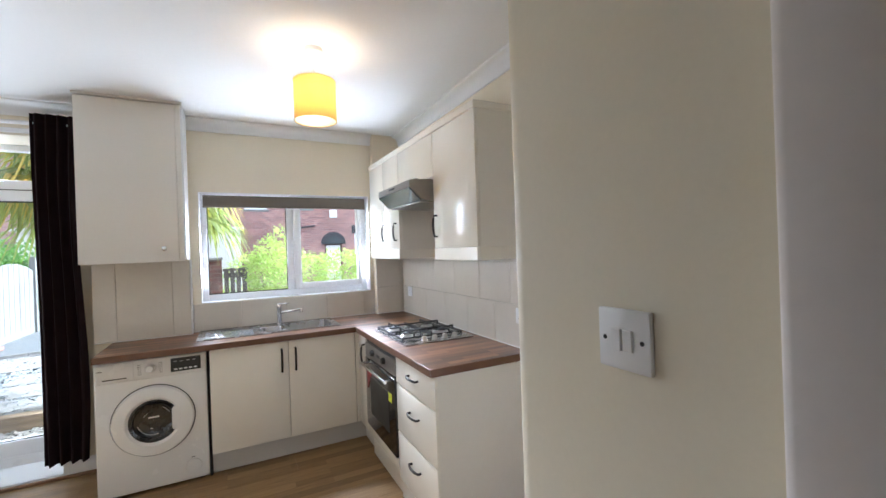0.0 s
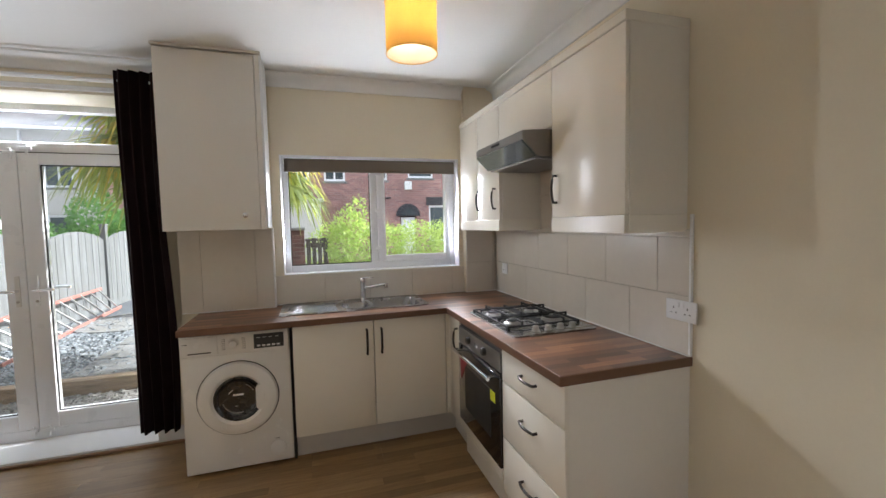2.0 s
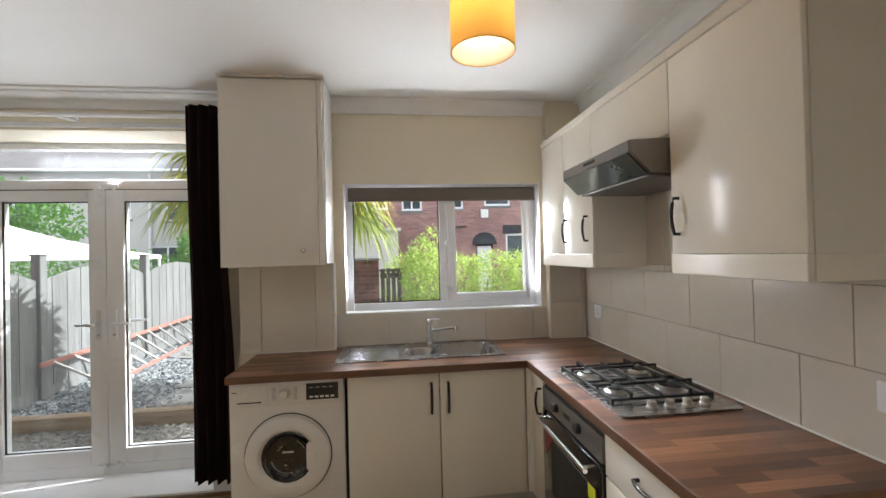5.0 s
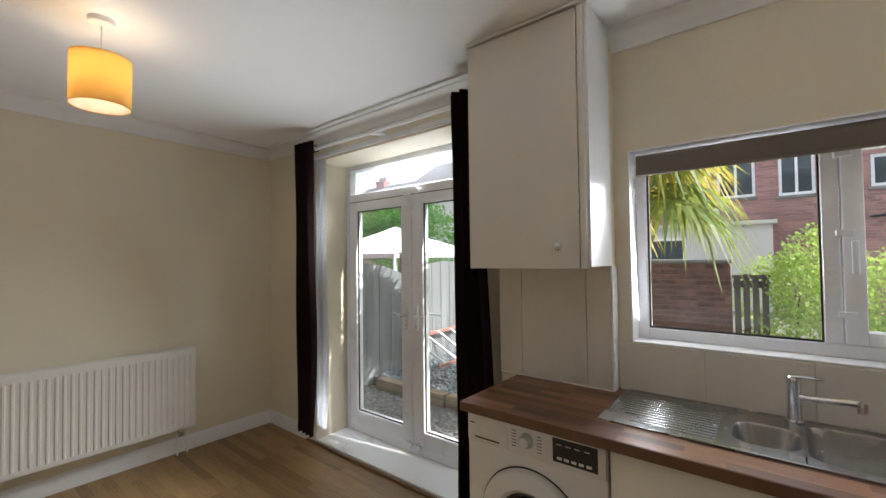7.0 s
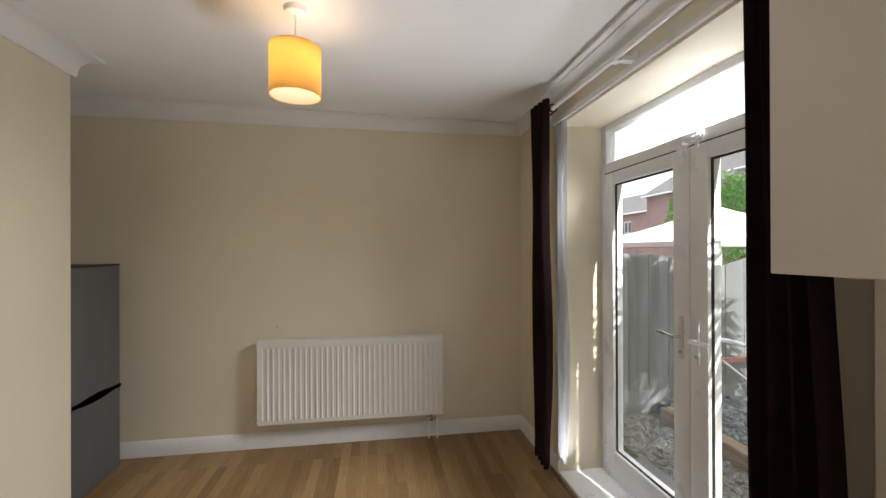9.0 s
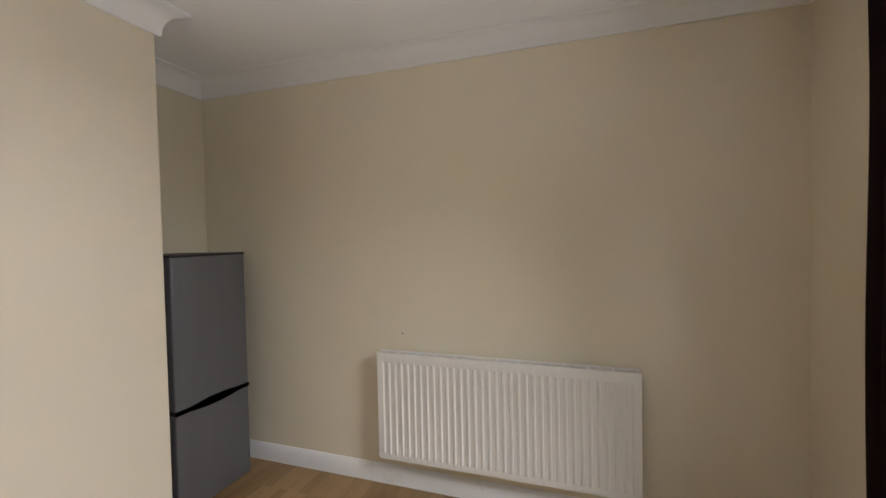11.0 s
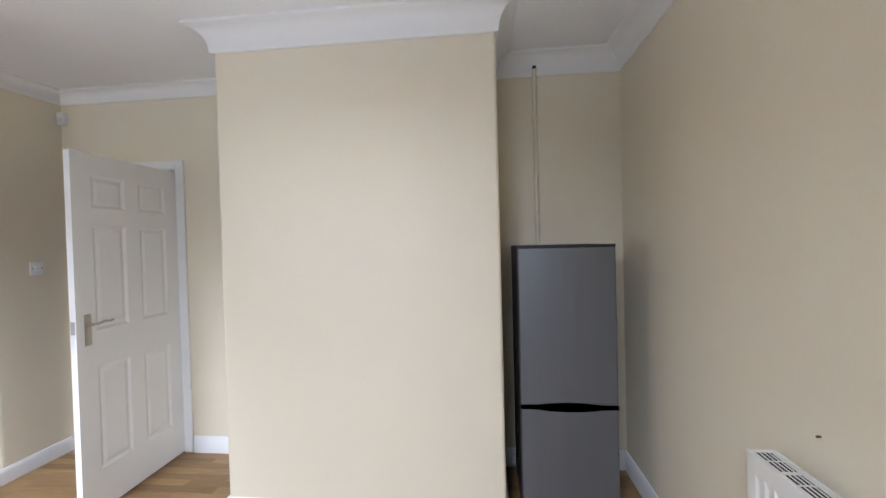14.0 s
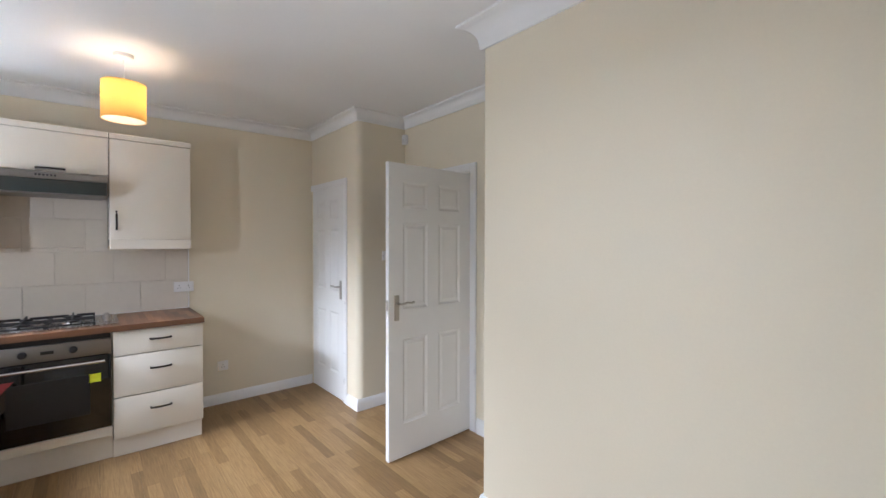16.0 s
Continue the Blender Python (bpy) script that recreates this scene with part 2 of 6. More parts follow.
def glass_material(name, tint, gloss=1.0, dust=0.05):
    """A thin clear pane: light goes straight through, with a mirror reflection that grows at a slant and a film of dust."""
    m = bpy.data.materials.new(name)
    m.use_nodes = True
    nt = m.node_tree
    nt.nodes.remove(nt.nodes["Principled BSDF"])
    tr, gl, lw, pw, mr, mix = (nt.nodes.new(k) for k in ("ShaderNodeBsdfTransparent", "ShaderNodeBsdfGlossy", "ShaderNodeLayerWeight", "ShaderNodeMath", "ShaderNodeMapRange", "ShaderNodeMixShader"))
    rgb(tr.inputs[0], tint)
    gl.inputs["Roughness"].default_value = 0.02
    rgb(gl.inputs[0], (gloss, gloss, gloss))
    pw.operation = "POWER"
    pw.inputs[1].default_value = 4.0
    nt.links.new(lw.outputs["Facing"], pw.inputs[0])
    mr.inputs["To Min"].default_value, mr.inputs["To Max"].default_value = 0.02, 0.5
    nt.links.new(pw.outputs[0], mr.inputs["Value"])
    nt.links.new(mr.outputs[0], mix.inputs[0])
    nt.links.new(tr.outputs[0], mix.inputs[1])
    nt.links.new(gl.outputs[0], mix.inputs[2])
    film = nt.nodes.new("ShaderNodeBsdfTranslucent")
    rgb(film.inputs[0], (0.85, 0.86, 0.88))
    spots = nt.nodes.new("ShaderNodeMapRange")
    spots.inputs["To Min"].default_value, spots.inputs["To Max"].default_value = dust * 0.4, dust * 1.6
    nt.links.new(noise_node(nt, 5.0, 6), spots.inputs["Value"])
    dusty = nt.nodes.new("ShaderNodeMixShader")
    nt.links.new(spots.outputs[0], dusty.inputs[0])
    nt.links.new(mix.outputs[0], dusty.inputs[1])
    nt.links.new(film.outputs[0], dusty.inputs[2])
    nt.links.new(dusty.outputs[0], nt.nodes["Material Output"].inputs[0])
    return m


GLASS = glass_material("window_glass", (0.96, 0.98, 0.98), dust=0.004)
DOOR_GLASS = glass_material("door_glass", (0.96, 0.98, 0.98), dust=0.022)
PORTHOLE = surface("dark_porthole_glass", (0.02, 0.02, 0.022), 0.06, vary=0.2, coarse=12, relief=0.0, coat=0.4, rough_vary=0.02)
HOOD_GLASS = surface("green_tinted_hood_glass", (0.045, 0.06, 0.058), 0.09, vary=0.08, relief=0.0, coat=0.4)


def emitter(name, c, strength):
    m, nt, p = shader(name)
    rgb(p.inputs["Emission Color"], c)
    p.inputs["Emission Strength"].default_value = strength
    return m


BULB = emitter("bulb_glow", (1.0, 0.88, 0.70), 12.0)


def shade_material(name, a, b, glow, share):
    """Shade fabric that the bulb inside shines through."""
    m, nt, p = shader(name)
    c = ramp(nt, noise_node(nt, 260, 2, (1, 1, 0.3)), a, b)
    nt.links.new(c, p.inputs["Base Color"])
    p.inputs["Roughness"].default_value = 0.9
    t = nt.nodes.new("ShaderNodeBsdfTranslucent")
    rgb(t.inputs[0], glow)
    mix = nt.nodes.new("ShaderNodeMixShader")
    mix.inputs[0].default_value = share
    nt.links.new(p.outputs[0], mix.inputs[1])
    nt.links.new(t.outputs[0], mix.inputs[2])
    nt.links.new(mix.outputs[0], nt.nodes["Material Output"].inputs[0])
    return m


SHADE = shade_material("yellow_shade_fabric", (0.80, 0.60, 0.27), (0.88, 0.68, 0.33), (0.86, 0.66, 0.32), 0.72)
LINER = shade_material("white_shade_liner", (0.90, 0.89, 0.86), (0.94, 0.93, 0.90), (0.94, 0.92, 0.88), 0.78)


def strips_material(name, tones, strip, length, rough, coat, along="X"):
    """Wood laminate of short staves side by side; every stave has its own tone and the grain runs along it."""
    m, nt, p = shader(name)
    geo = nt.nodes.new("ShaderNodeNewGeometry")
    mp = nt.nodes.new("ShaderNodeMapping")
    if along == "Y":
        mp.inputs["Rotation"].default_value = (0, 0, radians(90))
    nt.links.new(geo.outputs["Position"], mp.inputs["Vector"])
    br = nt.nodes.new("ShaderNodeTexBrick")
    br.offset, br.offset_frequency, br.squash = 0.37, 2, 1.0
    br.inputs["Scale"].default_value = 1.0
    br.inputs["Brick Width"].default_value, br.inputs["Row Height"].default_value = length, strip
    br.inputs["Mortar Size"].default_value = 0.0006
    br.inputs["Mortar Smooth"].default_value = 0.3
    rgb(br.inputs["Color1"], (0, 0, 0))
    rgb(br.inputs["Color2"], (1, 1, 1))
    rgb(br.inputs["Mortar"], (0.25, 0.25, 0.25))
    nt.links.new(mp.outputs[0], br.inputs["Vector"])
    r = nt.nodes.new("ShaderNodeValToRGB")
    els = r.color_ramp.elements
    els[0].position, els[0].color = 0.0, (*tones[0], 1)
    els[1].position, els[1].color = 1.0, (*tones[-1], 1)
    for i, tone in enumerate(tones[1:-1]):
        e = els.new((i + 1) / (len(tones) - 1))
        e.color = (*tone, 1)
    nt.links.new(br.outputs["Color"], r.inputs[0])
    stretch = (1.2, 22, 22) if along == "X" else (22, 1.2, 22)
    g1 = ramp(nt, noise_node(nt, 6, 6, stretch), (0.66, 0.62, 0.58), (1.08, 1.08, 1.08), 0.25, 0.75)
    g2 = ramp(nt, noise_node(nt, 1.1, 3), (0.90, 0.90, 0.90), (1, 1, 1))
    out = mul(nt, mul(nt, r.outputs[0], g1), g2)
    nt.links.new(out, p.inputs["Base Color"])
    p.inputs["Roughness"].default_value = rough
    p.inputs["Coat Weight"].default_value, p.inputs["Coat Roughness"].default_value = coat, 0.2
    bump(nt, p, noise_node(nt, 9, 5, stretch), 0.08, 0.001)
    return m


FLOOR_WOOD = strips_material("oak_strip_laminate", [(0.232, 0.139, 0.057), (0.335, 0.206, 0.088), (0.405, 0.259, 0.117), (0.28, 0.17, 0.07)], 0.064, 0.62, 0.46, 0.06)
WORKTOP_X = strips_material("walnut_stave_laminate", [(0.065, 0.025, 0.011), (0.17, 0.071, 0.032), (0.31, 0.150, 0.074), (0.11, 0.044, 0.020)], 0.042, 0.30, 0.36, 0.1)


def brickwork():
    """Far brickwork: courses too small to tell apart singly."""
    m, nt, p = shader("far_red_brickwork")
    geo = nt.nodes.new("ShaderNodeNewGeometry")
    mp = nt.nodes.new("ShaderNodeMapping")
    mp.inputs["Rotation"].default_value = (radians(-90), 0, 0)
    nt.links.new(geo.outputs["Position"], mp.inputs["Vector"])
    br = nt.nodes.new("ShaderNodeTexBrick")
    br.inputs["Scale"].default_value = 1.0
    br.inputs["Brick Width"].default_value, br.inputs["Row Height"].default_value = 0.225, 0.075
    br.inputs["Mortar Size"].default_value = 0.006
    rgb(br.inputs["Color1"], (0.45, 0.24, 0.215))
    rgb(br.inputs["Color2"], (0.27, 0.145, 0.145))
    rgb(br.inputs["Mortar"], (0.40, 0.34, 0.33))
    nt.links.new(mp.outputs[0], br.inputs["Vector"])
    out = mul(nt, br.outputs["Color"], ramp(nt, noise_node(nt, 0.8, 5), (0.75, 0.72, 0.72), (1.1, 1.08, 1.05)))
    nt.links.new(out, p.inputs["Base Color"])
    p.inputs["Roughness"].default_value = 0.9
    bump(nt, p, br.outputs["Fac"], -0.4, 0.01)
    return m


FAR_BRICK = brickwork()

# ---- building helpers ----
ORIGIN = {}


def box(bm, x0, x1, y0, y1, z0, z1, bevel=0.0, segments=1):
    vs = [bm.verts.new((x, y, z)) for x in (x0, x1) for y in (y0, y1) for z in (z0, z1)]
    fs = [bm.faces.new([vs[i] for i in q]) for q in ((0, 1, 3, 2), (4, 6, 7, 5), (0, 4, 5, 1), (2, 3, 7, 6), (0, 2, 6, 4), (1, 5, 7, 3))]
    if bevel:
        edges = list({e for f in fs for e in f.edges})
        bmesh.ops.bevel(bm, geom=edges, offset=bevel, segments=segments, affect="EDGES", profile=0.5)
    return bm


def boxes(*specs, bevel=0.0, segments=1):
    bm = bmesh.new()
    for s in specs:
        box(bm, *s, bevel=bevel, segments=segments)
    return bm


def cyl(bm, p, q, r, r2=None, n=20, caps=True):
    """A cylinder or cone from p to q."""
    p, q = Vector(p), Vector(q)
    d = q - p
    m = Matrix.Translation((p + q) / 2) @ d.to_track_quat("Z", "Y").to_matrix().to_4x4()
    bmesh.ops.create_cone(bm, cap_ends=caps, cap_tris=False, segments=n, radius1=r, radius2=r if r2 is None else r2, depth=d.length, matrix=m)
    return bm


def tube(points, r, n=8, closed=False):
    """A round bar along points."""
    bm = bmesh.new()
    pts = [Vector(p) for p in points]
    rings = []
    for i, p in enumerate(pts):
        a = pts[i - 1] if i or closed else p
        b = pts[(i + 1) % len(pts)] if i < len(pts) - 1 or closed else p
        d = (b - a).normalized()
        up = Vector((0, 0, 1)) if abs(d.z) < 0.9 else Vector((1, 0, 0))
        s = d.cross(up).normalized()
        u = s.cross(d)
        rings.append([bm.verts.new(p + r * (math.cos(2 * math.pi * k / n) * s + math.sin(2 * math.pi * k / n) * u)) for k in range(n)])
    for i in range(len(rings) if closed else len(rings) - 1):
        a, b = rings[i], rings[(i + 1) % len(rings)]
        for k in range(n):
            bm.faces.new((a[k], a[(k + 1) % n], b[(k + 1) % n], b[k]))
    if not closed:
        bm.faces.new(rings[0][::-1])
        bm.faces.new(rings[-1])
    return bm


def lathe(profile, axis_m, n=32):
    """A turned shape: (radius, height) pairs spun about the z axis of axis_m."""
    bm = bmesh.new()
    rings = [[bm.verts.new(axis_m @ Vector((r * math.cos(2 * math.pi * k / n), r * math.sin(2 * math.pi * k / n), h))) for k in range(n)] for r, h in profile]
    for a, b in zip(rings, rings[1:]):
        for k in range(n):
            bm.faces.new((a[k], a[(k + 1) % n], b[(k + 1) % n], b[k]))
    return bm


def mesh_of(name, bm, mat, smooth=False):
    bmesh.ops.recalc_face_normals(bm, faces=bm.faces[:])
    me = bpy.data.meshes.new(name)
    bm.to_mesh(me)
    bm.free()
    me.materials.append(mat)
    if smooth:
        me.shade_smooth()
        me.set_sharp_from_angle(angle=radians(35))
    return me


def structure(name, bm, mat, label="", smooth=False):
    ob = new(name, mesh_of(name, bm, mat, smooth))
    ORIGIN[ob.name] = Vector((0, 0, 0))
    return tagged(ob, label=label, kind="structure")


def thing(name, base, label, category, group="", kind=""):
    """An Empty at the thing's base, which parents its parts."""
    ob = new(name)
    ob.location = base
    ob.empty_display_size = 0.1
    ORIGIN[ob.name] = Vector(base)
    return tagged(ob, label, category, group, kind)


def part(name, bm, mat, parent, label="", smooth=True):
    """One mesh under a thing or under a part; bm is in world coordinates."""
    o = ORIGIN[parent.name]
    bmesh.ops.translate(bm, vec=-o, verts=bm.verts[:])
    ob = new(name, mesh_of(name, bm, mat, smooth))
    ob.parent = parent
    ORIGIN[ob.name] = o
    if label:
        ob["label"] = label
    return ob


def piece(name, me, parent, at):
    """A repeat that shares its mesh, under its setting."""
    ob = new(name, me)
    ob.parent = parent
    ob.location = Vector(at) - ORIGIN[parent.name]
    return ob


def lone(name, bm, mat, label, category, group="", smooth=True, kind=""):
    """A thing that is one mesh."""
    cs = [v.co.copy() for v in bm.verts]
    base = Vector(((min(c.x for c in cs) + max(c.x for c in cs)) / 2, (min(c.y for c in cs) + max(c.y for c in cs)) / 2, min(c.z for c in cs)))
    bmesh.ops.translate(bm, vec=-base, verts=bm.verts[:])
    ob = new(name, mesh_of(name, bm, mat, smooth))
    ob.location = base
    ORIGIN[ob.name] = base
    return tagged(ob, label, category, group, kind)

# ---- the room ----
XL, XR, YB, CEIL = -1.49, 3.38, 4.66, 2.60


def ceil_z(y):
    """Height of the ceiling, which falls a little towards the garden."""
    return CEIL - 0.017 * (y - 1.8)


YF, YC, YCB = 1.135, 1.63, 1.812          # wall with the hall door, cupboard front, chimney breast front
XCUP, CB0, CB1 = 2.42, -0.712, 0.757      # cupboard side, chimney breast
DX0, DX1, DTOP = -0.745, 0.865, 2.33       # garden door opening
WX0, WX1, WZ0, WZ1 = 1.71, 3.07, 1.115, 1.985  # window opening
OUT = YB + 0.40                          # outer face of the garden wall

structure("wall_north", boxes(
    (XL - 0.15, DX0, YB, OUT, -0.1, CEIL), (DX0, DX1, YB, OUT, DTOP, CEIL), (DX1, WX0, YB, OUT, -0.1, CEIL),
    (WX0, WX1, YB, OUT, -0.1, WZ0), (WX0, WX1, YB, OUT, WZ1, CEIL), (WX1, XR + 0.15, YB, OUT, -0.1, CEIL)), CREAM_WALL, "cream painted wall with garden doors and window")
structure("wall_west", boxes((XL - 0.15, XL, YF, YB, -0.1, CEIL)), CREAM_WALL, "cream painted wall behind the radiator")
structure("wall_east", boxes((XR, XR + 0.15, YC, YB, -0.1, CEIL)), CREAM_WALL, "cream painted wall behind the kitchen units")
HX0, HX1, HTOP = 1.545, 2.345, 2.01      # hall door opening
structure("wall_south", boxes((XL - 0.15, HX0 - 0.03, YF - 0.11, YF, -0.1, CEIL), (HX0 - 0.03, HX1 + 0.03, YF - 0.11, YF, HTOP + 0.03, CEIL),
                              (HX1 + 0.03, XCUP, YF - 0.11, YF, -0.1, CEIL)), CREAM_WALL, "cream painted wall with the hall doorway")
CD0, CD1, CDT = 2.665, 3.345, 1.99       # cupboard door opening
arc = [(XCUP + 0.06 - 0.06 * math.cos(a), YC - 0.06 + 0.06 * math.sin(a)) for a in [math.pi / 2 * i / 6 for i in range(7)]]
loop = [(XCUP, YF - 0.11)] + arc + [(CD0, YC), (CD0, YC - 0.1), (XCUP + 0.1, YC - 0.1), (XCUP + 0.1, YF - 0.11)]
bm = bmesh.new()
lo, hi = ([bm.verts.new((x, y, z)) for x, y in loop] for z in (-0.1, CEIL))
for i in range(len(loop)):
    j = (i + 1) % len(loop)
    bm.faces.new((lo[i], lo[j], hi[j], hi[i]))
structure("wall_cupboard_lintel", boxes((CD0, XR + 0.15, YC - 0.1, YC, CDT, CEIL)), CREAM_WALL, "cream painted wall over the cupboard door")
structure("wall_cupboard_jamb", boxes((CD1, XR + 0.15, YC - 0.1, YC, -0.1, CDT)), CREAM_WALL)
structure("wall_cupboard", bm, CREAM_WALL, "cream painted cupboard walls with a rounded corner", smooth=True)
bm = boxes((CB0, CB1, YF, YCB, -0.1, CEIL))
edges = [e for e in bm.edges if abs(e.verts[0].co.z - e.verts[1].co.z) > 1 and e.verts[0].co.y > YF + 0.1]
bmesh.ops.bevel(bm, geom=edges, offset=0.018, segments=4, affect="EDGES", profile=0.5)
structure("chimney_breast", bm, CREAM_WALL, "cream painted chimney breast", smooth=True)
YA = 1.195
structure("wall_alcove", boxes((XL, CB0, YF, YA, -0.1, CEIL)), CREAM_WALL, "cream painted wall behind the fridge")
PIL = 4.605
structure("pipe_boxing", boxes((3.105, XR, PIL, YB, -0.1, CEIL)), CREAM_WALL, "cream painted boxed-in pipes in the corner")
PIER = 4.585
structure("wall_pier", boxes((1.065, 1.645, PIER, YB, -0.1, CEIL)), CREAM_WALL, "shallow wall pier behind the boiler cabinet")
bm = boxes((XL - 0.15, XR + 0.15, YF - 0.11, OUT + 0.05, CEIL, CEIL + 0.2))
for v in bm.verts:
    if v.co.z < CEIL + 0.1:
        v.co.z = ceil_z(v.co.y)
structure("ceiling", bm, CEILING_PAINT, "smooth white painted ceiling")
# the hall and the cupboard inside
structure("hall_walls", boxes((0.9, 1.0, -1.6, YF - 0.11, -0.1, CEIL), (2.75, 2.85, -1.6, YF - 0.11, -0.1, CEIL), (0.9, 2.85, -1.7, -1.6, -0.1, CEIL)), HALL_PAINT, "pinkish hall walls")
structure("hall_ceiling", boxes((0.9, 2.85, -1.7, YF - 0.11, CEIL, CEIL + 0.2)), CEILING_PAINT, "white hall ceiling")
structure("hall_floor", boxes((0.9, 2.85, -1.7, YF - 0.05, -0.1, -0.001)), FLOOR_WOOD, "oak laminate hall floor")
structure("cupboard_back", boxes((XCUP + 0.1, XR + 0.15, YF - 0.11, YF - 0.06, -0.1, CEIL)), HALL_PAINT)
structure("subfloor", boxes((XL - 0.15, XR + 0.15, YF - 0.11, OUT, -0.1, -0.012)), DARK_GAP)


def coving(p, q, inward, m0, m1, drop0=0.13, drop1=0.13):
    """Plaster cove from p to q, its drop easing from drop0 to drop1; m is +1 at an inner corner, -1 at an outer one, 0 for a square end."""
    p, q, n = Vector((*p, 0)), Vector((*q, 0)), Vector((*inward, 0))
    d = (q - p).normalized()
    def profile(drop):
        depth = drop * 0.81
        prof = [(0.0, drop), (0.012, drop), (0.016, drop - 0.012)]
        prof += [(0.016 + (depth - 0.03) * (1 - math.cos(a)), (drop - 0.012) - (drop - 0.03) * math.sin(a)) for a in [math.pi / 2 * i / 7 for i in range(1, 8)]]
        return prof + [(depth, 0.012), (depth, -0.01), (0.0, -0.01)]
    prof = profile(drop0)
    bm = bmesh.new()
    ends = []
    for at, m, s, shape in ((p, m0, 1, profile(drop0)), (q, m1, -1, profile(drop1))):
        ends.append([bm.verts.new(at + n * off + d * (s * m * off) + Vector((0, 0, ceil_z(at.y + n.y * off) - z))) for off, z in shape])
    for i in range(len(prof)):
        j = (i + 1) % len(prof)
        bm.faces.new((ends[0][i], ends[0][j], ends[1][j], ends[1][i]))
    bm.faces.new(ends[0][::-1])
    bm.faces.new(ends[1])
    return structure("coving", bm, COVING_PAINT, "white plaster cove", smooth=True)


S, B = 0.092, 0.13       # the smaller cove, and the larger one round the chimney breast
coving((XL, YB), (1.065, YB), (0, -1), 1, 0, S, S)
coving((1.645, YB), (3.105, YB), (0, -1), 0, 0, S, S)
coving((XR, PIL), (XR, YC), (-1, 0), 0, 1, S, S)
coving((XR, YC), (XCUP, YC), (0, 1), 1, -1, S, S)
coving((XCUP, YC), (XCUP, YF), (-1, 0), -1, 1, S, S)
coving((XCUP, YF), (CB1, YF), (0, 1), 1, 1, S, S)
coving((CB1, YF), (CB1, YCB), (1, 0), 1, -1, S, B)
coving((CB1, YCB), (CB0, YCB), (0, 1), -1, -1, B, B)
coving((CB0, YCB), (CB0, YA), (-1, 0), -1, 1, B, B)
coving((CB0, YA), (XL, YA), (0, 1), 1, 1, B, B)
coving((XL, YA), (XL, YB), (1, 0), 1, 1, B, S)


def skirting(p, q, inward, m0=0, m1=0, high=0.115, thick=0.017):
    """Skirting board with a rounded top edge."""
    p, q, n = Vector((*p, 0)), Vector((*q, 0)), Vector((*inward, 0))
    d = (q - p).normalized()
    prof = [(0, 0), (thick, 0), (thick, high - 0.028), (thick - 0.005, high - 0.018), (thick - 0.009, high - 0.006), (thick - 0.013, high), (0, high)]
    bm = bmesh.new()
    ends = []
    for at, m, s in ((p, m0, 1), (q, m1, -1)):
        ends.append([bm.verts.new(at + n * off + d * (s * m * off) + Vector((0, 0, z))) for off, z in prof])
    for i in range(len(prof)):
        j = (i + 1) % len(prof)
        bm.faces.new((ends[0][i], ends[0][j], ends[1][j], ends[1][i]))
    bm.faces.new(ends[0][::-1])
    bm.faces.new(ends[1])
    return structure("baseboard", bm, GLOSS_WHITE, "white painted skirting board", smooth=True)


skirting((XL, YA), (XL, YB), (1, 0), 1, 1)
skirting((XL, YB), (DX0 - 0.0, YB), (0, -1), 1, 0)
skirting((DX1, YB), (1.065, YB), (0, -1), 0, 0)
skirting((XR, 2.73), (XR, YC), (-1, 0), 0, 1, 0.092)
skirting((CD0 - 0.06, YC), (XCUP, YC), (0, 1), 0, -1, 0.1)
skirting((XCUP, YC), (XCUP, YF + 0.02), (-1, 0), -1, 0, 0.1)
skirting((HX0 - 0.085, YF), (CB1, YF), (0, 1), 0, 1)
skirting((CB1, YF), (CB1, YCB), (1, 0), 1, -1, 0.125)
skirting((CB1, YCB), (CB0, YCB), (0, 1), -1, -1, 0.125)
skirting((CB0, YCB), (CB0, YA), (-1, 0), -1, 1)
skirting((CB0, YA), (XL, YA), (0, 1), 1, 1)

# ---- hall doorway and doors ----
structure("trim", boxes((HX0 - 0.03, HX0, YF - 0.115, YF + 0.002, 0, HTOP + 0.03), (HX0, HX1, YF - 0.115, YF + 0.002, HTOP, HTOP + 0.03), bevel=0.003), GLOSS_WHITE, "white gloss door lining")
structure("wall_jamb", boxes((HX1, HX1 + 0.03, YF - 0.11, YF + 0.002, -0.1, HTOP + 0.03), bevel=0.012, segments=3), HALL_PAINT, "beige plastered doorway jamb", smooth=True)
structure("trim", boxes((HX0 - 0.075, HX0 - 0.012, YF, YF + 0.016, 0, HTOP + 0.07), (HX0 - 0.012, HX1 + 0.012, YF, YF + 0.016, HTOP + 0.012, HTOP + 0.07), bevel=0.005, segments=2), GLOSS_WHITE, "white gloss architrave round the hall doorway")
structure("trim", boxes((HX0 - 0.075, HX0 - 0.012, YF - 0.126, YF - 0.11, 0, HTOP + 0.07), bevel=0.005, segments=2), GLOSS_WHITE, "white gloss hall architrave")
structure("trim", boxes((CD0 - 0.055, CD0 + 0.004, YC, YC + 0.014, 0, CDT + 0.055), (CD0 + 0.004, XR - 0.002, YC, YC + 0.014, CDT - 0.004, CDT + 0.055), bevel=0.004, segments=2), GLOSS_WHITE, "white gloss architrave round the cupboard door")


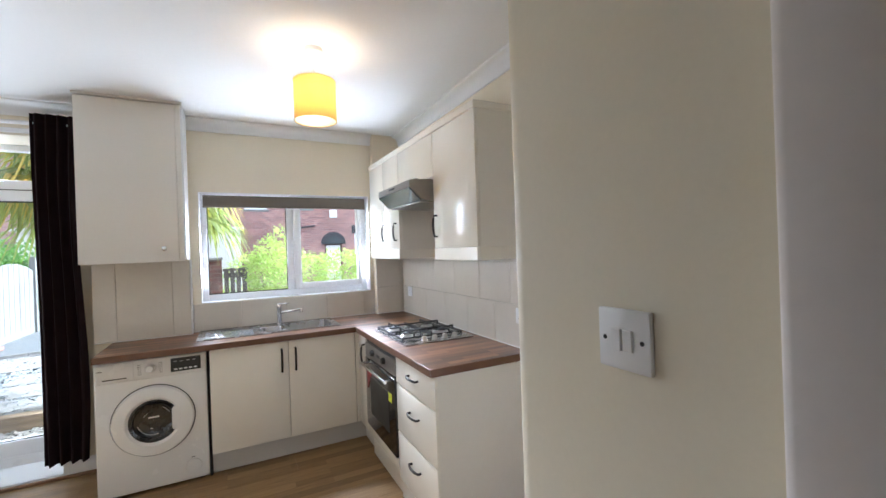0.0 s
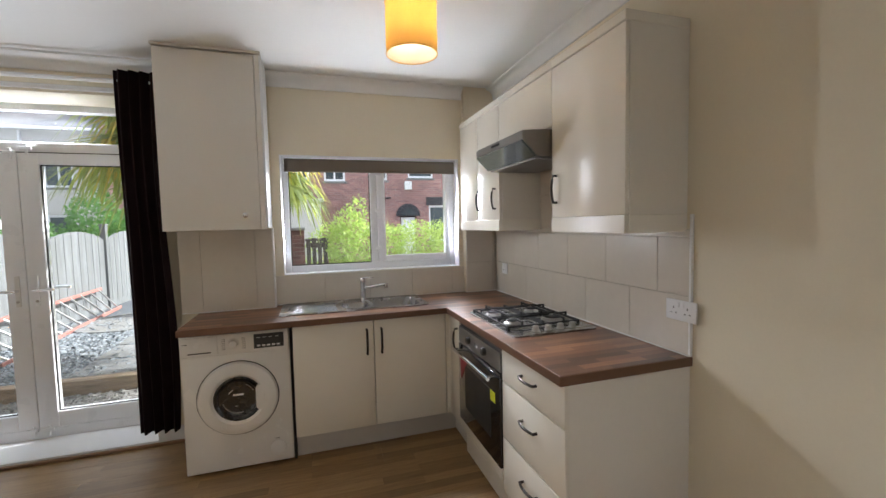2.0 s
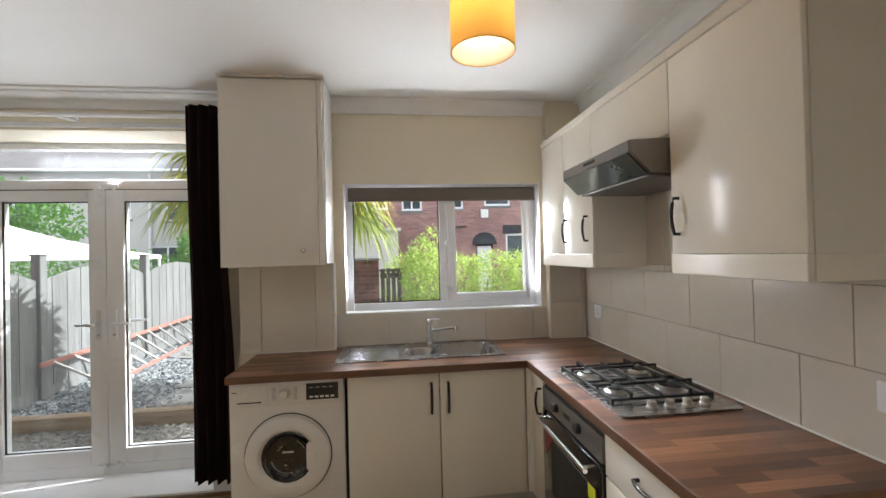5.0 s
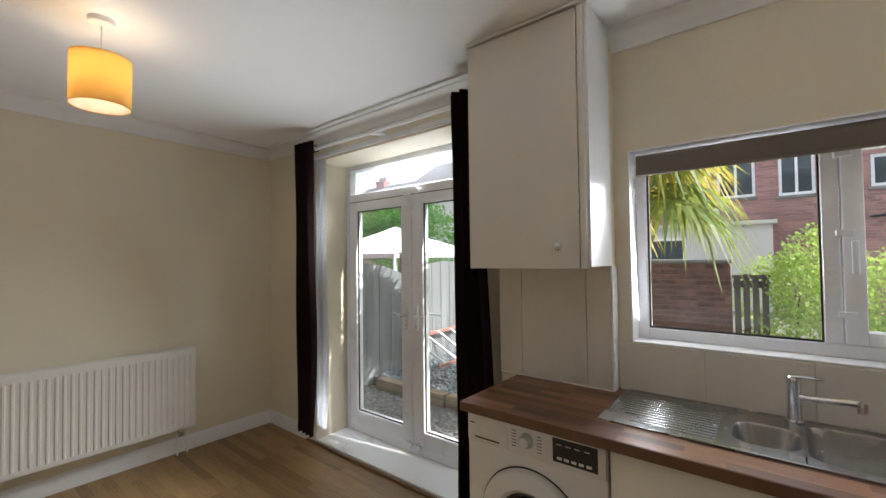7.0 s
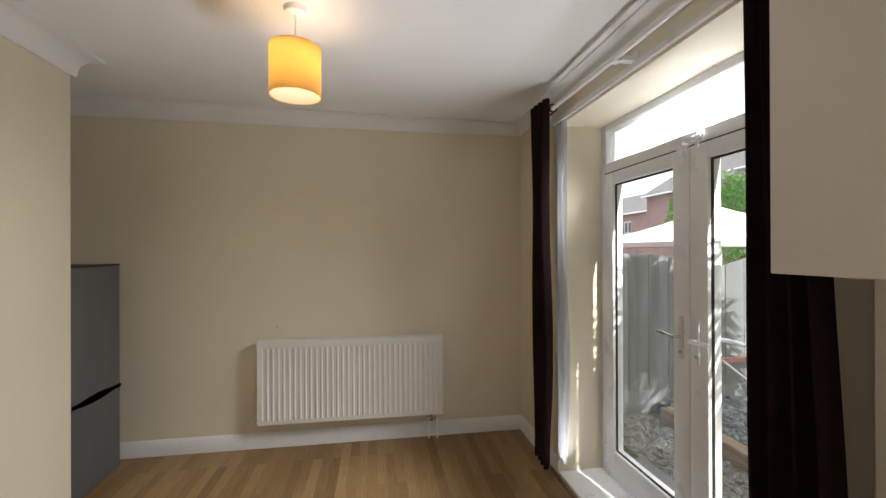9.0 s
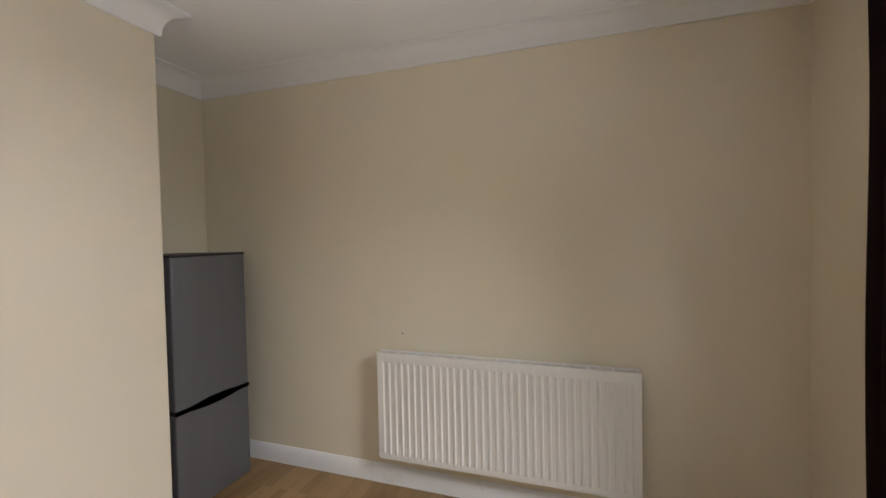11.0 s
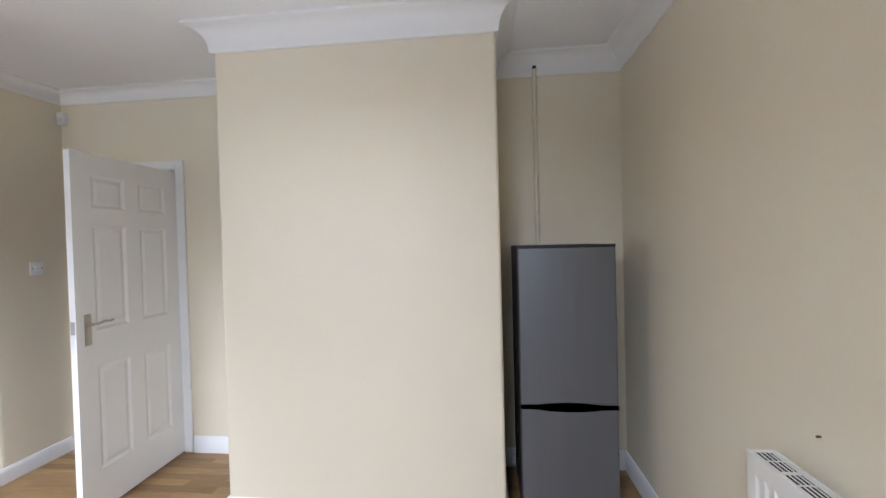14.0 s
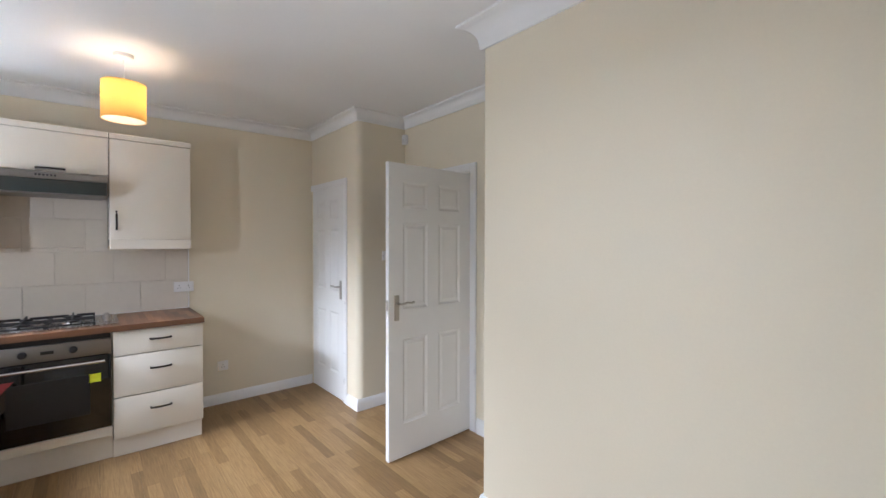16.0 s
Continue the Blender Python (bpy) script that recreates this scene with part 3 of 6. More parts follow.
def six_panel_face(bm, w, h, y, s):
    """The moulded face of a six-panel door at depth y; s is the way it looks."""
    stile, mid = w * 0.15, w * 0.135
    px = [(stile, (w - mid) / 2), ((w + mid) / 2, w - stile)]
    pz = [(0.225, 0.80), (1.00, 1.585), (1.68, 1.865)]
    pz = [(a * h / 1.98, b * h / 1.98) for a, b in pz]
    xs = sorted({0, w, *[v for q in px for v in q]})
    zs = sorted({0, h, *[v for q in pz for v in q]})
    for xa, xb in zip(xs, xs[1:]):
        for za, zb in zip(zs, zs[1:]):
            if (xa, xb) in px and (za, zb) in pz:
                rings = []
                for inset, depth in ((0, 0), (0.004, 0.002), (0.014, 0.008), (0.020, 0.009), (0.040, 0.0035)):
                    rings.append([bm.verts.new((x, y - s * depth, z)) for x, z in ((xa + inset, za + inset), (xb - inset, za + inset), (xb - inset, zb - inset), (xa + inset, zb - inset))])
                for a, b in zip(rings, rings[1:]):
                    for k in range(4):
                        bm.faces.new((a[k], a[(k + 1) % 4], b[(k + 1) % 4], b[k]))
                bm.faces.new(rings[-1])
            else:
                bm.faces.new([bm.verts.new((x, y, z)) for x, z in ((xa, za), (xb, za), (xb, zb), (xa, zb))])


def six_panel_door(name, w, h, m, label, handle_x, sides):
    """A moulded six-panel door leaf: hinge edge at x = 0, swung by the pose m."""
    root = new(name)
    ORIGIN[root.name] = Vector((0, 0, 0))
    tagged(root, label, "door", kind="structure")
    t = 0.035
    bm = bmesh.new()
    six_panel_face(bm, w, h, t / 2, 1)
    six_panel_face(bm, w, h, -t / 2, -1)
    for x in (0, w):
        bm.faces.new([bm.verts.new(v) for v in ((x, -t / 2, 0), (x, t / 2, 0), (x, t / 2, h), (x, -t / 2, h))])
    for z in (0, h):
        bm.faces.new([bm.verts.new(v) for v in ((0, -t / 2, z), (w, -t / 2, z), (w, t / 2, z), (0, t / 2, z))])
    bmesh.ops.remove_doubles(bm, verts=bm.verts[:], dist=0.0001)
    part("leaf", bm, DOOR_WHITE, root, smooth=False)
    way = -1 if handle_x > w / 2 else 1
    for s in sides:
        plate = part("backplate", boxes((handle_x - 0.019, handle_x + 0.019, *sorted((s * t / 2, s * (t / 2 + 0.007))), 0.93, 1.10), bevel=0.003, segments=2), NICKEL, root, "satin nickel handle plate")
        pts = [(handle_x, s * (t / 2), 1.045), (handle_x, s * (t / 2 + 0.045), 1.045), (handle_x + way * 0.02, s * (t / 2 + 0.052), 1.045),
               (handle_x + way * 0.055, s * (t / 2 + 0.05), 1.052), (handle_x + way * 0.09, s * (t / 2 + 0.047), 1.046), (handle_x + way * 0.115, s * (t / 2 + 0.044), 1.05)]
        part("lever", tube(pts, 0.0075, 10), NICKEL, plate, "satin nickel lever")
    for z in (0.25, 1.72):
        part("hinge", cyl(bmesh.new(), (-0.004, t / 2 + 0.003, z), (-0.004, t / 2 + 0.003, z + 0.09), 0.006, n=10), NICKEL, root, "steel hinge")
    root.matrix_world = m
    return root


door = six_panel_door("door_1", 0.762, 1.98, pose(1.548, YF + 0.008, 0.012, 0, 0, 91.0), "white six-panel hall door standing open", 0.70, (1, -1))
part("latch", boxes((0.7615, 0.764, -0.012, 0.012, 1.0, 1.07)), NICKEL, door, "steel latch plate")
six_panel_door("door_2", CD1 - CD0 - 0.008, CDT - 0.014, pose(CD1 - 0.004, YC - 0.012, 0.01, 0, 0, 180), "white six-panel cupboard door, closed", 0.615, (-1,))


def wall_plate(name, m, w, h, label, category, gangs, kind):
    """A white plastic switch or socket plate; its face looks along the pose's +y."""
    root = new(name)
    ORIGIN[root.name] = Vector((0, 0, 0))
    tagged(root, label, category)
    part("plate", boxes((-w / 2, w / 2, 0, 0.009, -h / 2, h / 2), bevel=0.003, segments=2), WHITE_PLASTIC, root)
    for g in range(gangs):
        x = (g - (gangs - 1) / 2) * w / gangs * 0.92
        if kind == "switch":
            x = (g - 0.5) * 0.0165
            rock = bmesh.new()
            box(rock, x - 0.0078, x + 0.0078, 0.008, 0.0125 + 0.002 * g, -0.015, 0.015, 0.0012)
            part("rocker", rock, WHITE_PLASTIC, root)
        else:
            for hx, hz, hw, hh in ((0, 0.010, 0.004, 0.009), (-0.011, -0.012, 0.007, 0.004), (0.011, -0.012, 0.007, 0.004)):
                part("pin_hole", boxes((x + hx - hw / 2, x + hx + hw / 2, 0.008, 0.0095, hz - hh / 2, hz + hh / 2)), DARK_GAP, root, "dark pin hole")
            part("rocker", boxes((x * 0.35 - 0.007, x * 0.35 + 0.007, 0.008, 0.0125, 0.014, 0.034), bevel=0.001), WHITE_PLASTIC, root)
    if kind == "switch":
        for x in (-0.030, 0.030):
            part("screw", cyl(bmesh.new(), (x, 0.0085, 0), (x, 0.0098, 0), 0.0033, n=12), PEWTER, root, "steel screw head")
    root.matrix_world = m
    return root


wall_plate("light_switch", pose(XCUP, 1.346, 1.345, 0, 0, 90), 0.084, 0.085, "white plastic light switch beside the hall doorway", "switch", 2, "switch")
wall_plate("socket", pose(XR - 0.012, 2.777, 1.083, 0, 0, 90), 0.146, 0.086, "white double socket on the tiled splashback edge", "socket", 2, "socket")
wall_plate("socket", pose(XR, 2.476, 0.342, 0, 0, 90), 0.088, 0.086, "white single socket low on the cream wall", "socket", 1, "socket")
wall_plate("socket", pose(XR - 0.012, 4.42, 1.10, 0, 0, 90), 0.086, 0.086, "white single socket on the splashback corner", "socket", 1, "socket")
sensor = thing("alarm_sensor", (2.395, 1.155, 2.43), "white plastic alarm sensor high in the corner", "sensor")
bm = boxes((2.365, 2.418, 1.132, 1.175, 2.375, 2.462), bevel=0.008, segments=3)
part("housing", bm, WHITE_PLASTIC, sensor)
part("lens", boxes((2.372, 2.411, 1.17, 1.179, 2.385, 2.42), bevel=0.004, segments=2), APPLIANCE_TRIM, sensor)

# ---- garden doors ----
fd = new("door_3")
ORIGIN[fd.name] = Vector((0, 0, 0))
tagged(fd, "white plastic-framed glazed garden double doors, closed", "door", kind="structure")
F0, F1 = YB + 0.305, YB + 0.375
TR0, TR1 = 2.005, 2.075
MIDX = (DX0 + DX1) / 2
part("outer_frame", boxes((DX0, DX0 + 0.055, F0, F1, 0.02, DTOP), (DX1 - 0.055, DX1, F0, F1, 0.02, DTOP), (DX0 + 0.055, DX1 - 0.055, F0, F1, DTOP - 0.045, DTOP),
                          (DX0 + 0.055, DX1 - 0.055, F0, F1, TR0, TR1), (DX0 + 0.055, DX1 - 0.055, F0, F1, 0.02, 0.105), bevel=0.004), UPVC, fd)
for x0, x1, gx0, gx1, hx, way in ((DX0 + 0.057, MIDX - 0.002, DX0 + 0.15, MIDX - 0.112, MIDX - 0.05, -1), (MIDX + 0.002, DX1 - 0.057, MIDX + 0.112, DX1 - 0.15, MIDX + 0.055, 1)):
    g0, g1 = 0.215, 1.925
    leaf = part("door_leaf", boxes((x0, gx0, F0 - 0.012, F1 - 0.01, 0.108, TR0 - 0.003), (gx1, x1, F0 - 0.012, F1 - 0.01, 0.108, TR0 - 0.003),
                                   (gx0, gx1, F0 - 0.012, F1 - 0.01, 0.108, g0), (gx0, gx1, F0 - 0.012, F1 - 0.01, g1, TR0 - 0.003), bevel=0.006, segments=2), UPVC, fd)
    pane = part("pane", boxes((gx0 - 0.01, gx1 + 0.01, F0 + 0.02, F0 + 0.024, g0 - 0.01, g1 + 0.01)), DOOR_GLASS, leaf, "clear glass pane", smooth=False)
    pane.visible_shadow = False
    part("gasket", boxes((gx0, gx1, F0 + 0.006, F0 + 0.019, g1 - 0.008, g1), (gx0, gx1, F0 + 0.006, F0 + 0.019, g0, g0 + 0.005), (gx0, gx0 + 0.004, F0 + 0.006, F0 + 0.019, g0, g1), (gx1 - 0.004, gx1, F0 + 0.006, F0 + 0.019, g0, g1)), DARK_GAP, leaf, "black rubber gasket")
    hp = part("handle_plate", boxes((hx - 0.014, hx + 0.014, F0 - 0.022, F0 - 0.012, 0.965, 1.175), bevel=0.004, segments=2), UPVC if way > 0 else APPLIANCE_TRIM, leaf, "white handle plate")
    edge = x0 if way < 0 else x1
    part("weather_seal", boxes((edge - 0.005 if way < 0 else edge, edge if way < 0 else edge + 0.005, F0 - 0.006, F0 - 0.001, 0.108, TR0), (x0, x1, F0 - 0.007, F0 - 0.001, TR0 - 0.002, TR0 + 0.003)), DARK_GAP, leaf, "dark rubber weather seal")
    ky = F0 - 0.06
    lever = tube([(hx, F0 - 0.02, 1.075), (hx, ky, 1.075), (hx + way * 0.025 if way > 0 else hx - 0.025, ky - 0.006, 1.075), (hx + way * 0.07, ky - 0.004, 1.08), (hx + way * 0.115, ky, 1.078)], 0.009, 10)
    part("handle", lever, CHROME if way < 0 else UPVC, leaf, "lever handle")
    outer = F1 + 0.05
    part("outer_handle", tube([(hx, F1 - 0.012, 1.075), (hx, outer, 1.075), (hx + way * 0.03, outer + 0.006, 1.075), (hx + way * 0.08, outer + 0.004, 1.077), (hx + way * 0.125, outer, 1.073)], 0.010, 10), UPVC, leaf, "white outside lever handle")
    part("lock_cylinder", cyl(bmesh.new(), (hx, F0 - 0.027, 1.0), (hx, F0 - 0.02, 1.0), 0.009, n=14), NICKEL, leaf, "steel lock cylinder")
pane = part("pane", boxes((DX0 + 0.045, DX1 - 0.045, F0 + 0.02, F0 + 0.024, TR1 - 0.008, DTOP - 0.037)), GLASS, fd, "clear top light pane", smooth=False)
pane.visible_shadow = False
for x, z in ((MIDX - 0.03, 2.0), (MIDX + 0.06, 2.03), (MIDX + 0.06, 0.10), (MIDX - 0.03, 0.10)):
    part("bolt", boxes((x - 0.035, x + 0.03, F0 - 0.03, F0 - 0.012, z - 0.012, z + 0.012), (x - 0.008, x + 0.008, F0 - 0.026, F0 - 0.013, z - 0.045, z + 0.03), bevel=0.003), UPVC, fd, "white plastic bolt")
structure("door_sill", boxes((DX0, DX1, YB - 0.012, F0 + 0.02, 0.0, 0.034), bevel=0.004), UPVC, "white inner sill board of the garden doors")
structure("threshold_strip", boxes((DX0 - 0.12, 1.06, YB - 0.034, YB - 0.0125, 0.0, 0.022), bevel=0.005, segments=2), OAK_TRIM, "brown wooden threshold strip")

# ---- kitchen window ----
wd = new("window_1")
ORIGIN[wd.name] = Vector((0, 0, 0))
tagged(wd, "white plastic-framed kitchen window with an opening casement", "window", kind="structure")
V0, V1 = YB + 0.10, YB + 0.17
part("window_frame", boxes((WX0, WX0 + 0.05, V0, V1, WZ0, WZ1), (WX1 - 0.05, WX1, V0, V1, WZ0, WZ1), (WX0 + 0.05, WX1 - 0.05, V0, V1, WZ0 + 0.005, WZ0 + 0.055), (WX0 + 0.05, WX1 - 0.05, V0, V1, WZ1 - 0.05, WZ1),
                           (2.362, 2.415, V0, V1, WZ0 + 0.055, WZ1 - 0.05), bevel=0.004), UPVC, wd)
sash = part("casement", boxes((2.418, 2.478, V0 - 0.014, V1 - 0.01, WZ0 + 0.058, WZ1 - 0.053), (2.985, 3.018, V0 - 0.014, V1 - 0.01, WZ0 + 0.058, WZ1 - 0.053),
                              (2.478, 2.985, V0 - 0.014, V1 - 0.01, WZ0 + 0.058, WZ0 + 0.105), (2.478, 2.985, V0 - 0.014, V1 - 0.01, WZ1 - 0.1, WZ1 - 0.053), bevel=0.005, segments=2), UPVC, wd)
for par, g in ((wd, (WX0 + 0.04, 2.37, V0 + 0.03, V0 + 0.034, WZ0 + 0.045, WZ1 - 0.04)), (sash, (2.468, 2.995, V0 + 0.03, V0 + 0.034, WZ0 + 0.095, WZ1 - 0.09))):
    pane = part("pane", boxes(g), GLASS, par, "clear glass pane", smooth=False)
    pane.visible_shadow = False
part("gasket", boxes((WX0 + 0.05, WX0 + 0.055, V0 + 0.012, V0 + 0.029, WZ0 + 0.055, WZ1 - 0.05), (2.356, 2.362, V0 + 0.012, V0 + 0.029, WZ0 + 0.055, WZ1 - 0.05), (WX0 + 0.055, 2.356, V0 + 0.012, V0 + 0.029, WZ0 + 0.055, WZ0 + 0.062)), DARK_GAP, wd, "black rubber gasket")
for z in (1.28, 1.58, 1.87):
    part("hinge", boxes((2.40, 2.45, V0 - 0.022, V0 - 0.001, z - 0.012, z + 0.012), bevel=0.003), UPVC, wd, "white plastic hinge")
part("casement_handle", boxes((2.44, 2.46, V0 - 0.03, V0 - 0.014, 1.43, 1.55), bevel=0.005, segments=2), UPVC, sash, "white window handle")
part("window_sill", boxes((WX0 + 0.001, WX1 - 0.001, YB - 0.006, V0, WZ0 - 0.0, WZ0 + 0.006), bevel=0.002), UPVC, wd, "white sill board")
part("reveal_lining", boxes((WX0, WX0 + 0.006, YB - 0.006, V0, WZ0 + 0.006, WZ1), (WX1 - 0.006, WX1, YB - 0.006, V0, WZ0 + 0.006, WZ1), (WX0 + 0.006, WX1 - 0.006, YB - 0.006, V0, WZ1 - 0.006, WZ1)), UPVC, wd, "white reveal lining")
bl = thing("roller_blind", (2.39, YB + 0.03, 1.86), "taupe fabric roller blind rolled almost up in the window", "blind")
part("roll", cyl(bmesh.new(), (WX0 + 0.03, YB + 0.035, 1.945), (WX1 - 0.03, YB + 0.035, 1.945), 0.021, n=18), BLIND, bl)
part("fabric", boxes((WX0 + 0.03, WX1 - 0.03, YB + 0.012, YB + 0.0145, 1.875, 1.945)), BLIND, bl)
part("bottom_bar", boxes((WX0 + 0.028, WX1 - 0.028, YB + 0.009, YB + 0.018, 1.866, 1.882), bevel=0.003), BLIND, bl)
for x in (WX0 + 0.018, WX1 - 0.028):
    part("bracket", boxes((x, x + 0.01, YB + 0.012, YB + 0.058, 1.925, 1.972), bevel=0.002), WHITE_PLASTIC, bl, "white bracket")

# ---- curtains ----
def curtain(x0, x1, label, lining_x, seed):
    """A curtain hung from rings, gathered into deep folds."""
    root = thing("curtain", ((x0 + x1) / 2, 4.545, 0.145), label, "curtain", "curtains at the garden doors")
    rnd = random.Random(seed)
    def sheet(xa, xb, y, top, low, folds, amp, shift):
        bm = bmesh.new()
        nx, nz = folds * 10, 26
        ph = [rnd.uniform(-0.6, 0.6) for _ in range(6)]
        grid = []
        for j in range(nz + 1):
            f = j / nz
            z = low + (top - low) * f
            row = []
            for i in range(nx + 1):
                u = i / nx
                spread = 1 + 0.10 * (1 - f) * math.sin(2.2 * f * 3 + ph[0])
                w = u * folds * 2 * math.pi + ph[1] + 0.5 * math.sin(3 * f + ph[2])
                x = xa + (xb - xa) * ((u - 0.5) * spread + 0.5) + 0.012 * math.sin(5 * f + ph[3]) + shift * (1 - f)
                row.append(bm.verts.new((x, y + amp * math.sin(w) * (0.85 + 0.15 * f) + 0.006 * math.sin(9 * f + 5 * u + ph[4]), z + (0.006 * math.sin(w) if j == nz else 0.004 * math.cos(w) if j == 0 else 0))))
            grid.append(row)
        for a, b in zip(grid, grid[1:]):
            for i in range(nx):
                bm.faces.new((a[i], a[i + 1], b[i + 1], b[i]))
        bmesh.ops.solidify(bm, geom=bm.faces[:], thickness=0.003)
        return bm
    part("cloth", sheet(x0, x1, 4.506, 2.445, 0.15, 4, 0.033, 0.0), CURTAIN, root)
    part("lining", sheet(lining_x[0], lining_x[1], 4.628, 2.33, 0.165, 2, 0.006, lining_x[2]), LINING, root, "white lining")
    for k in range(4):
        x = x0 + (x1 - x0) * (k + 0.5) / 4
        c = [(x, 4.55 + 0.024 * math.cos(a), 2.39 + 0.024 * math.sin(a)) for a in [2 * math.pi * i / 16 for i in range(16)]]
        part("ring", tube(c, 0.005, 6, closed=True), PEWTER, root, "metal eyelet ring")
    return root


curtain(-0.795, -0.56, "dark brown full-length curtain drawn open beside the doors", (-0.72, -0.565, 0.0), 3)
curtain(0.805, 1.03, "dark brown full-length curtain hanging beside the boiler cabinet", (0.80, 0.86, -0.012), 5)
pole = thing("curtain_pole", (0.05, 4.55, 2.37), "white metal curtain pole above the garden doors", "curtain pole")
part("rod", cyl(bmesh.new(), (-0.90, 4.55, 2.39), (1.06, 4.55, 2.39), 0.0135, n=16), GLOSS_WHITE, pole)
for x in (-0.91, 1.065):
    bm = bmesh.new()
    bmesh.ops.create_uvsphere(bm, u_segments=14, v_segments=8, radius=0.024, matrix=Matrix.Translation((x, 4.55, 2.39)))
    part("finial", bm, GLOSS_WHITE, pole, "round white finial")
for x in (-0.86, 0.08, 1.04):
    part("bracket", boxes((x - 0.02, x + 0.02, 4.575, YB, 2.38, 2.40), (x - 0.02, x + 0.02, 4.535, 4.575, 2.372, 2.378), (x - 0.025, x + 0.025, YB - 0.008, YB, 2.35, 2.43), bevel=0.002), GLOSS_WHITE, pole, "white bracket")
structure("curtain_batten", boxes((-0.80, 1.06, YB - 0.02, YB, 2.345, 2.375), bevel=0.003), GLOSS_WHITE, "white painted batten over the doors")

# ---- radiator ----
RX0, RX1, RY0, RY1, RZ0, RZ1 = XL + 0.035, -1.38, 2.583, 3.972, 0.208, 0.826
rad = thing("radiator", (-1.44, 3.235, RZ0), "white double-panel radiator hung on the cream wall", "radiator")
def fluted(x, s):
    bm = bmesh.new()
    n, prof = 34, []
    pitch = (RY1 - RY0 - 0.06) / n
    prof.append((RY0, 0.0))
    for k in range(n):
        a = RY0 + 0.03 + k * pitch
        prof += [(a + pitch * 0.12, 0.0), (a + pitch * 0.26, 0.008), (a + pitch * 0.74, 0.008), (a + pitch * 0.88, 0.0)]
    prof.append((RY1, 0.0))
    zs = [(RZ0 + 0.002, 1), (RZ0 + 0.035, 1), (RZ0 + 0.06, 0), (RZ1 - 0.075, 0), (RZ1 - 0.05, 1), (RZ1 - 0.003, 1)]
    rows = [[bm.verts.new((x - s * (0.0 if flat else d), y, z)) for y, d in prof] for z, flat in zs]
    back = [[bm.verts.new((x - s * 0.014, y, z)) for y, d in prof] for z, flat in (zs[0], zs[-1])]
    for a, b in zip(rows + [back[1]], rows[1:] + [back[1], back[0]]):
        for i in range(len(prof) - 1):
            bm.faces.new((a[i], a[i + 1], b[i + 1], b[i]))
    for i in (0, -1):
        bm.faces.new([r[i] for r in rows] + [back[1][i], back[0][i]])
    return bm
part("front_panel", fluted(RX1, 1), RAD_ENAMEL, rad)
part("back_panel", fluted(RX0 + 0.014, 1), RAD_ENAMEL, rad)
for y in (RY0 - 0.002, RY1 - 0.001):
    part("side_panel", boxes((RX0, RX1 - 0.002, y, y + 0.003, RZ0 + 0.01, RZ1 - 0.006)), RAD_ENAMEL, rad)
bm = bmesh.new()
box(bm, RX0, RX0 + 0.007, RY0, RY1, RZ1 - 0.006, RZ1 + 0.002)
box(bm, RX1 - 0.006, RX1 + 0.002, RY0 - 0.002, RY1 + 0.002, RZ1 - 0.006, RZ1 + 0.002)
SECTIONS = 12
for k in range(SECTIONS + 1):
    y = RY0 + (RY1 - RY0 - 0.012) * k / SECTIONS
    box(bm, RX0 + 0.007, RX1 - 0.006, y, y + 0.012, RZ1 - 0.002, RZ1)
    if k < SECTIONS:
        y += (RY1 - RY0) / SECTIONS * 0.5
        box(bm, RX0 + 0.007, RX1 - 0.006, y, y + 0.004, RZ1 - 0.0025, RZ1 - 0.0005)
for k in range(5):
    x = RX0 + 0.007 + (RX1 - RX0 - 0.013) * (k + 0.5) / 5
    box(bm, x - 0.0018, x + 0.0018, RY0, RY1, RZ1 - 0.0016, RZ1 + 0.0004)
part("top_grille", bm, RAD_ENAMEL, rad, smooth=False)
# near-black block puts the shade under the grille slots into colour
part("shade_block", boxes((RX0 + 0.015, RX1 - 0.0145, RY0 + 0.004, RY1 - 0.004, RZ0 + 0.06, RZ1 - 0.004)), DARK_GAP, rad, "dark block standing in for the shade inside the radiator")
bm = cyl(bmesh.new(), (-1.44, 3.885, 0.14), (-1.44, 3.885, 0.205), 0.014, n=12)
cyl(bm, (-1.44, 3.885, 0.165), (-1.40, 3.885, 0.165), 0.012, n=12)
part("valve", bm, CHROME, rad, "chrome radiator valve")
for y in (3.865, 3.935):
    part("pipe", tube([(-1.44, y, 0.16), (-1.44, y - 0.005, 0.09), (-1.435, y, 0.03), (-1.435, y, 0.0)], 0.007, 8), GLOSS_WHITE, rad, "white painted pipe")
part("valve", cyl(bmesh.new(), (-1.44, RY0 - 0.03, 0.225), (-1.44, RY0, 0.225), 0.013, n=12), NICKEL, rad, "small metal bleed end")
lone("nail", cyl(bmesh.new(), (XL, 2.70, 0.922), (XL + 0.010, 2.70, 0.922), 0.0032, n=8), DARK_GAP, "small dark nail in the cream wall", "nail")

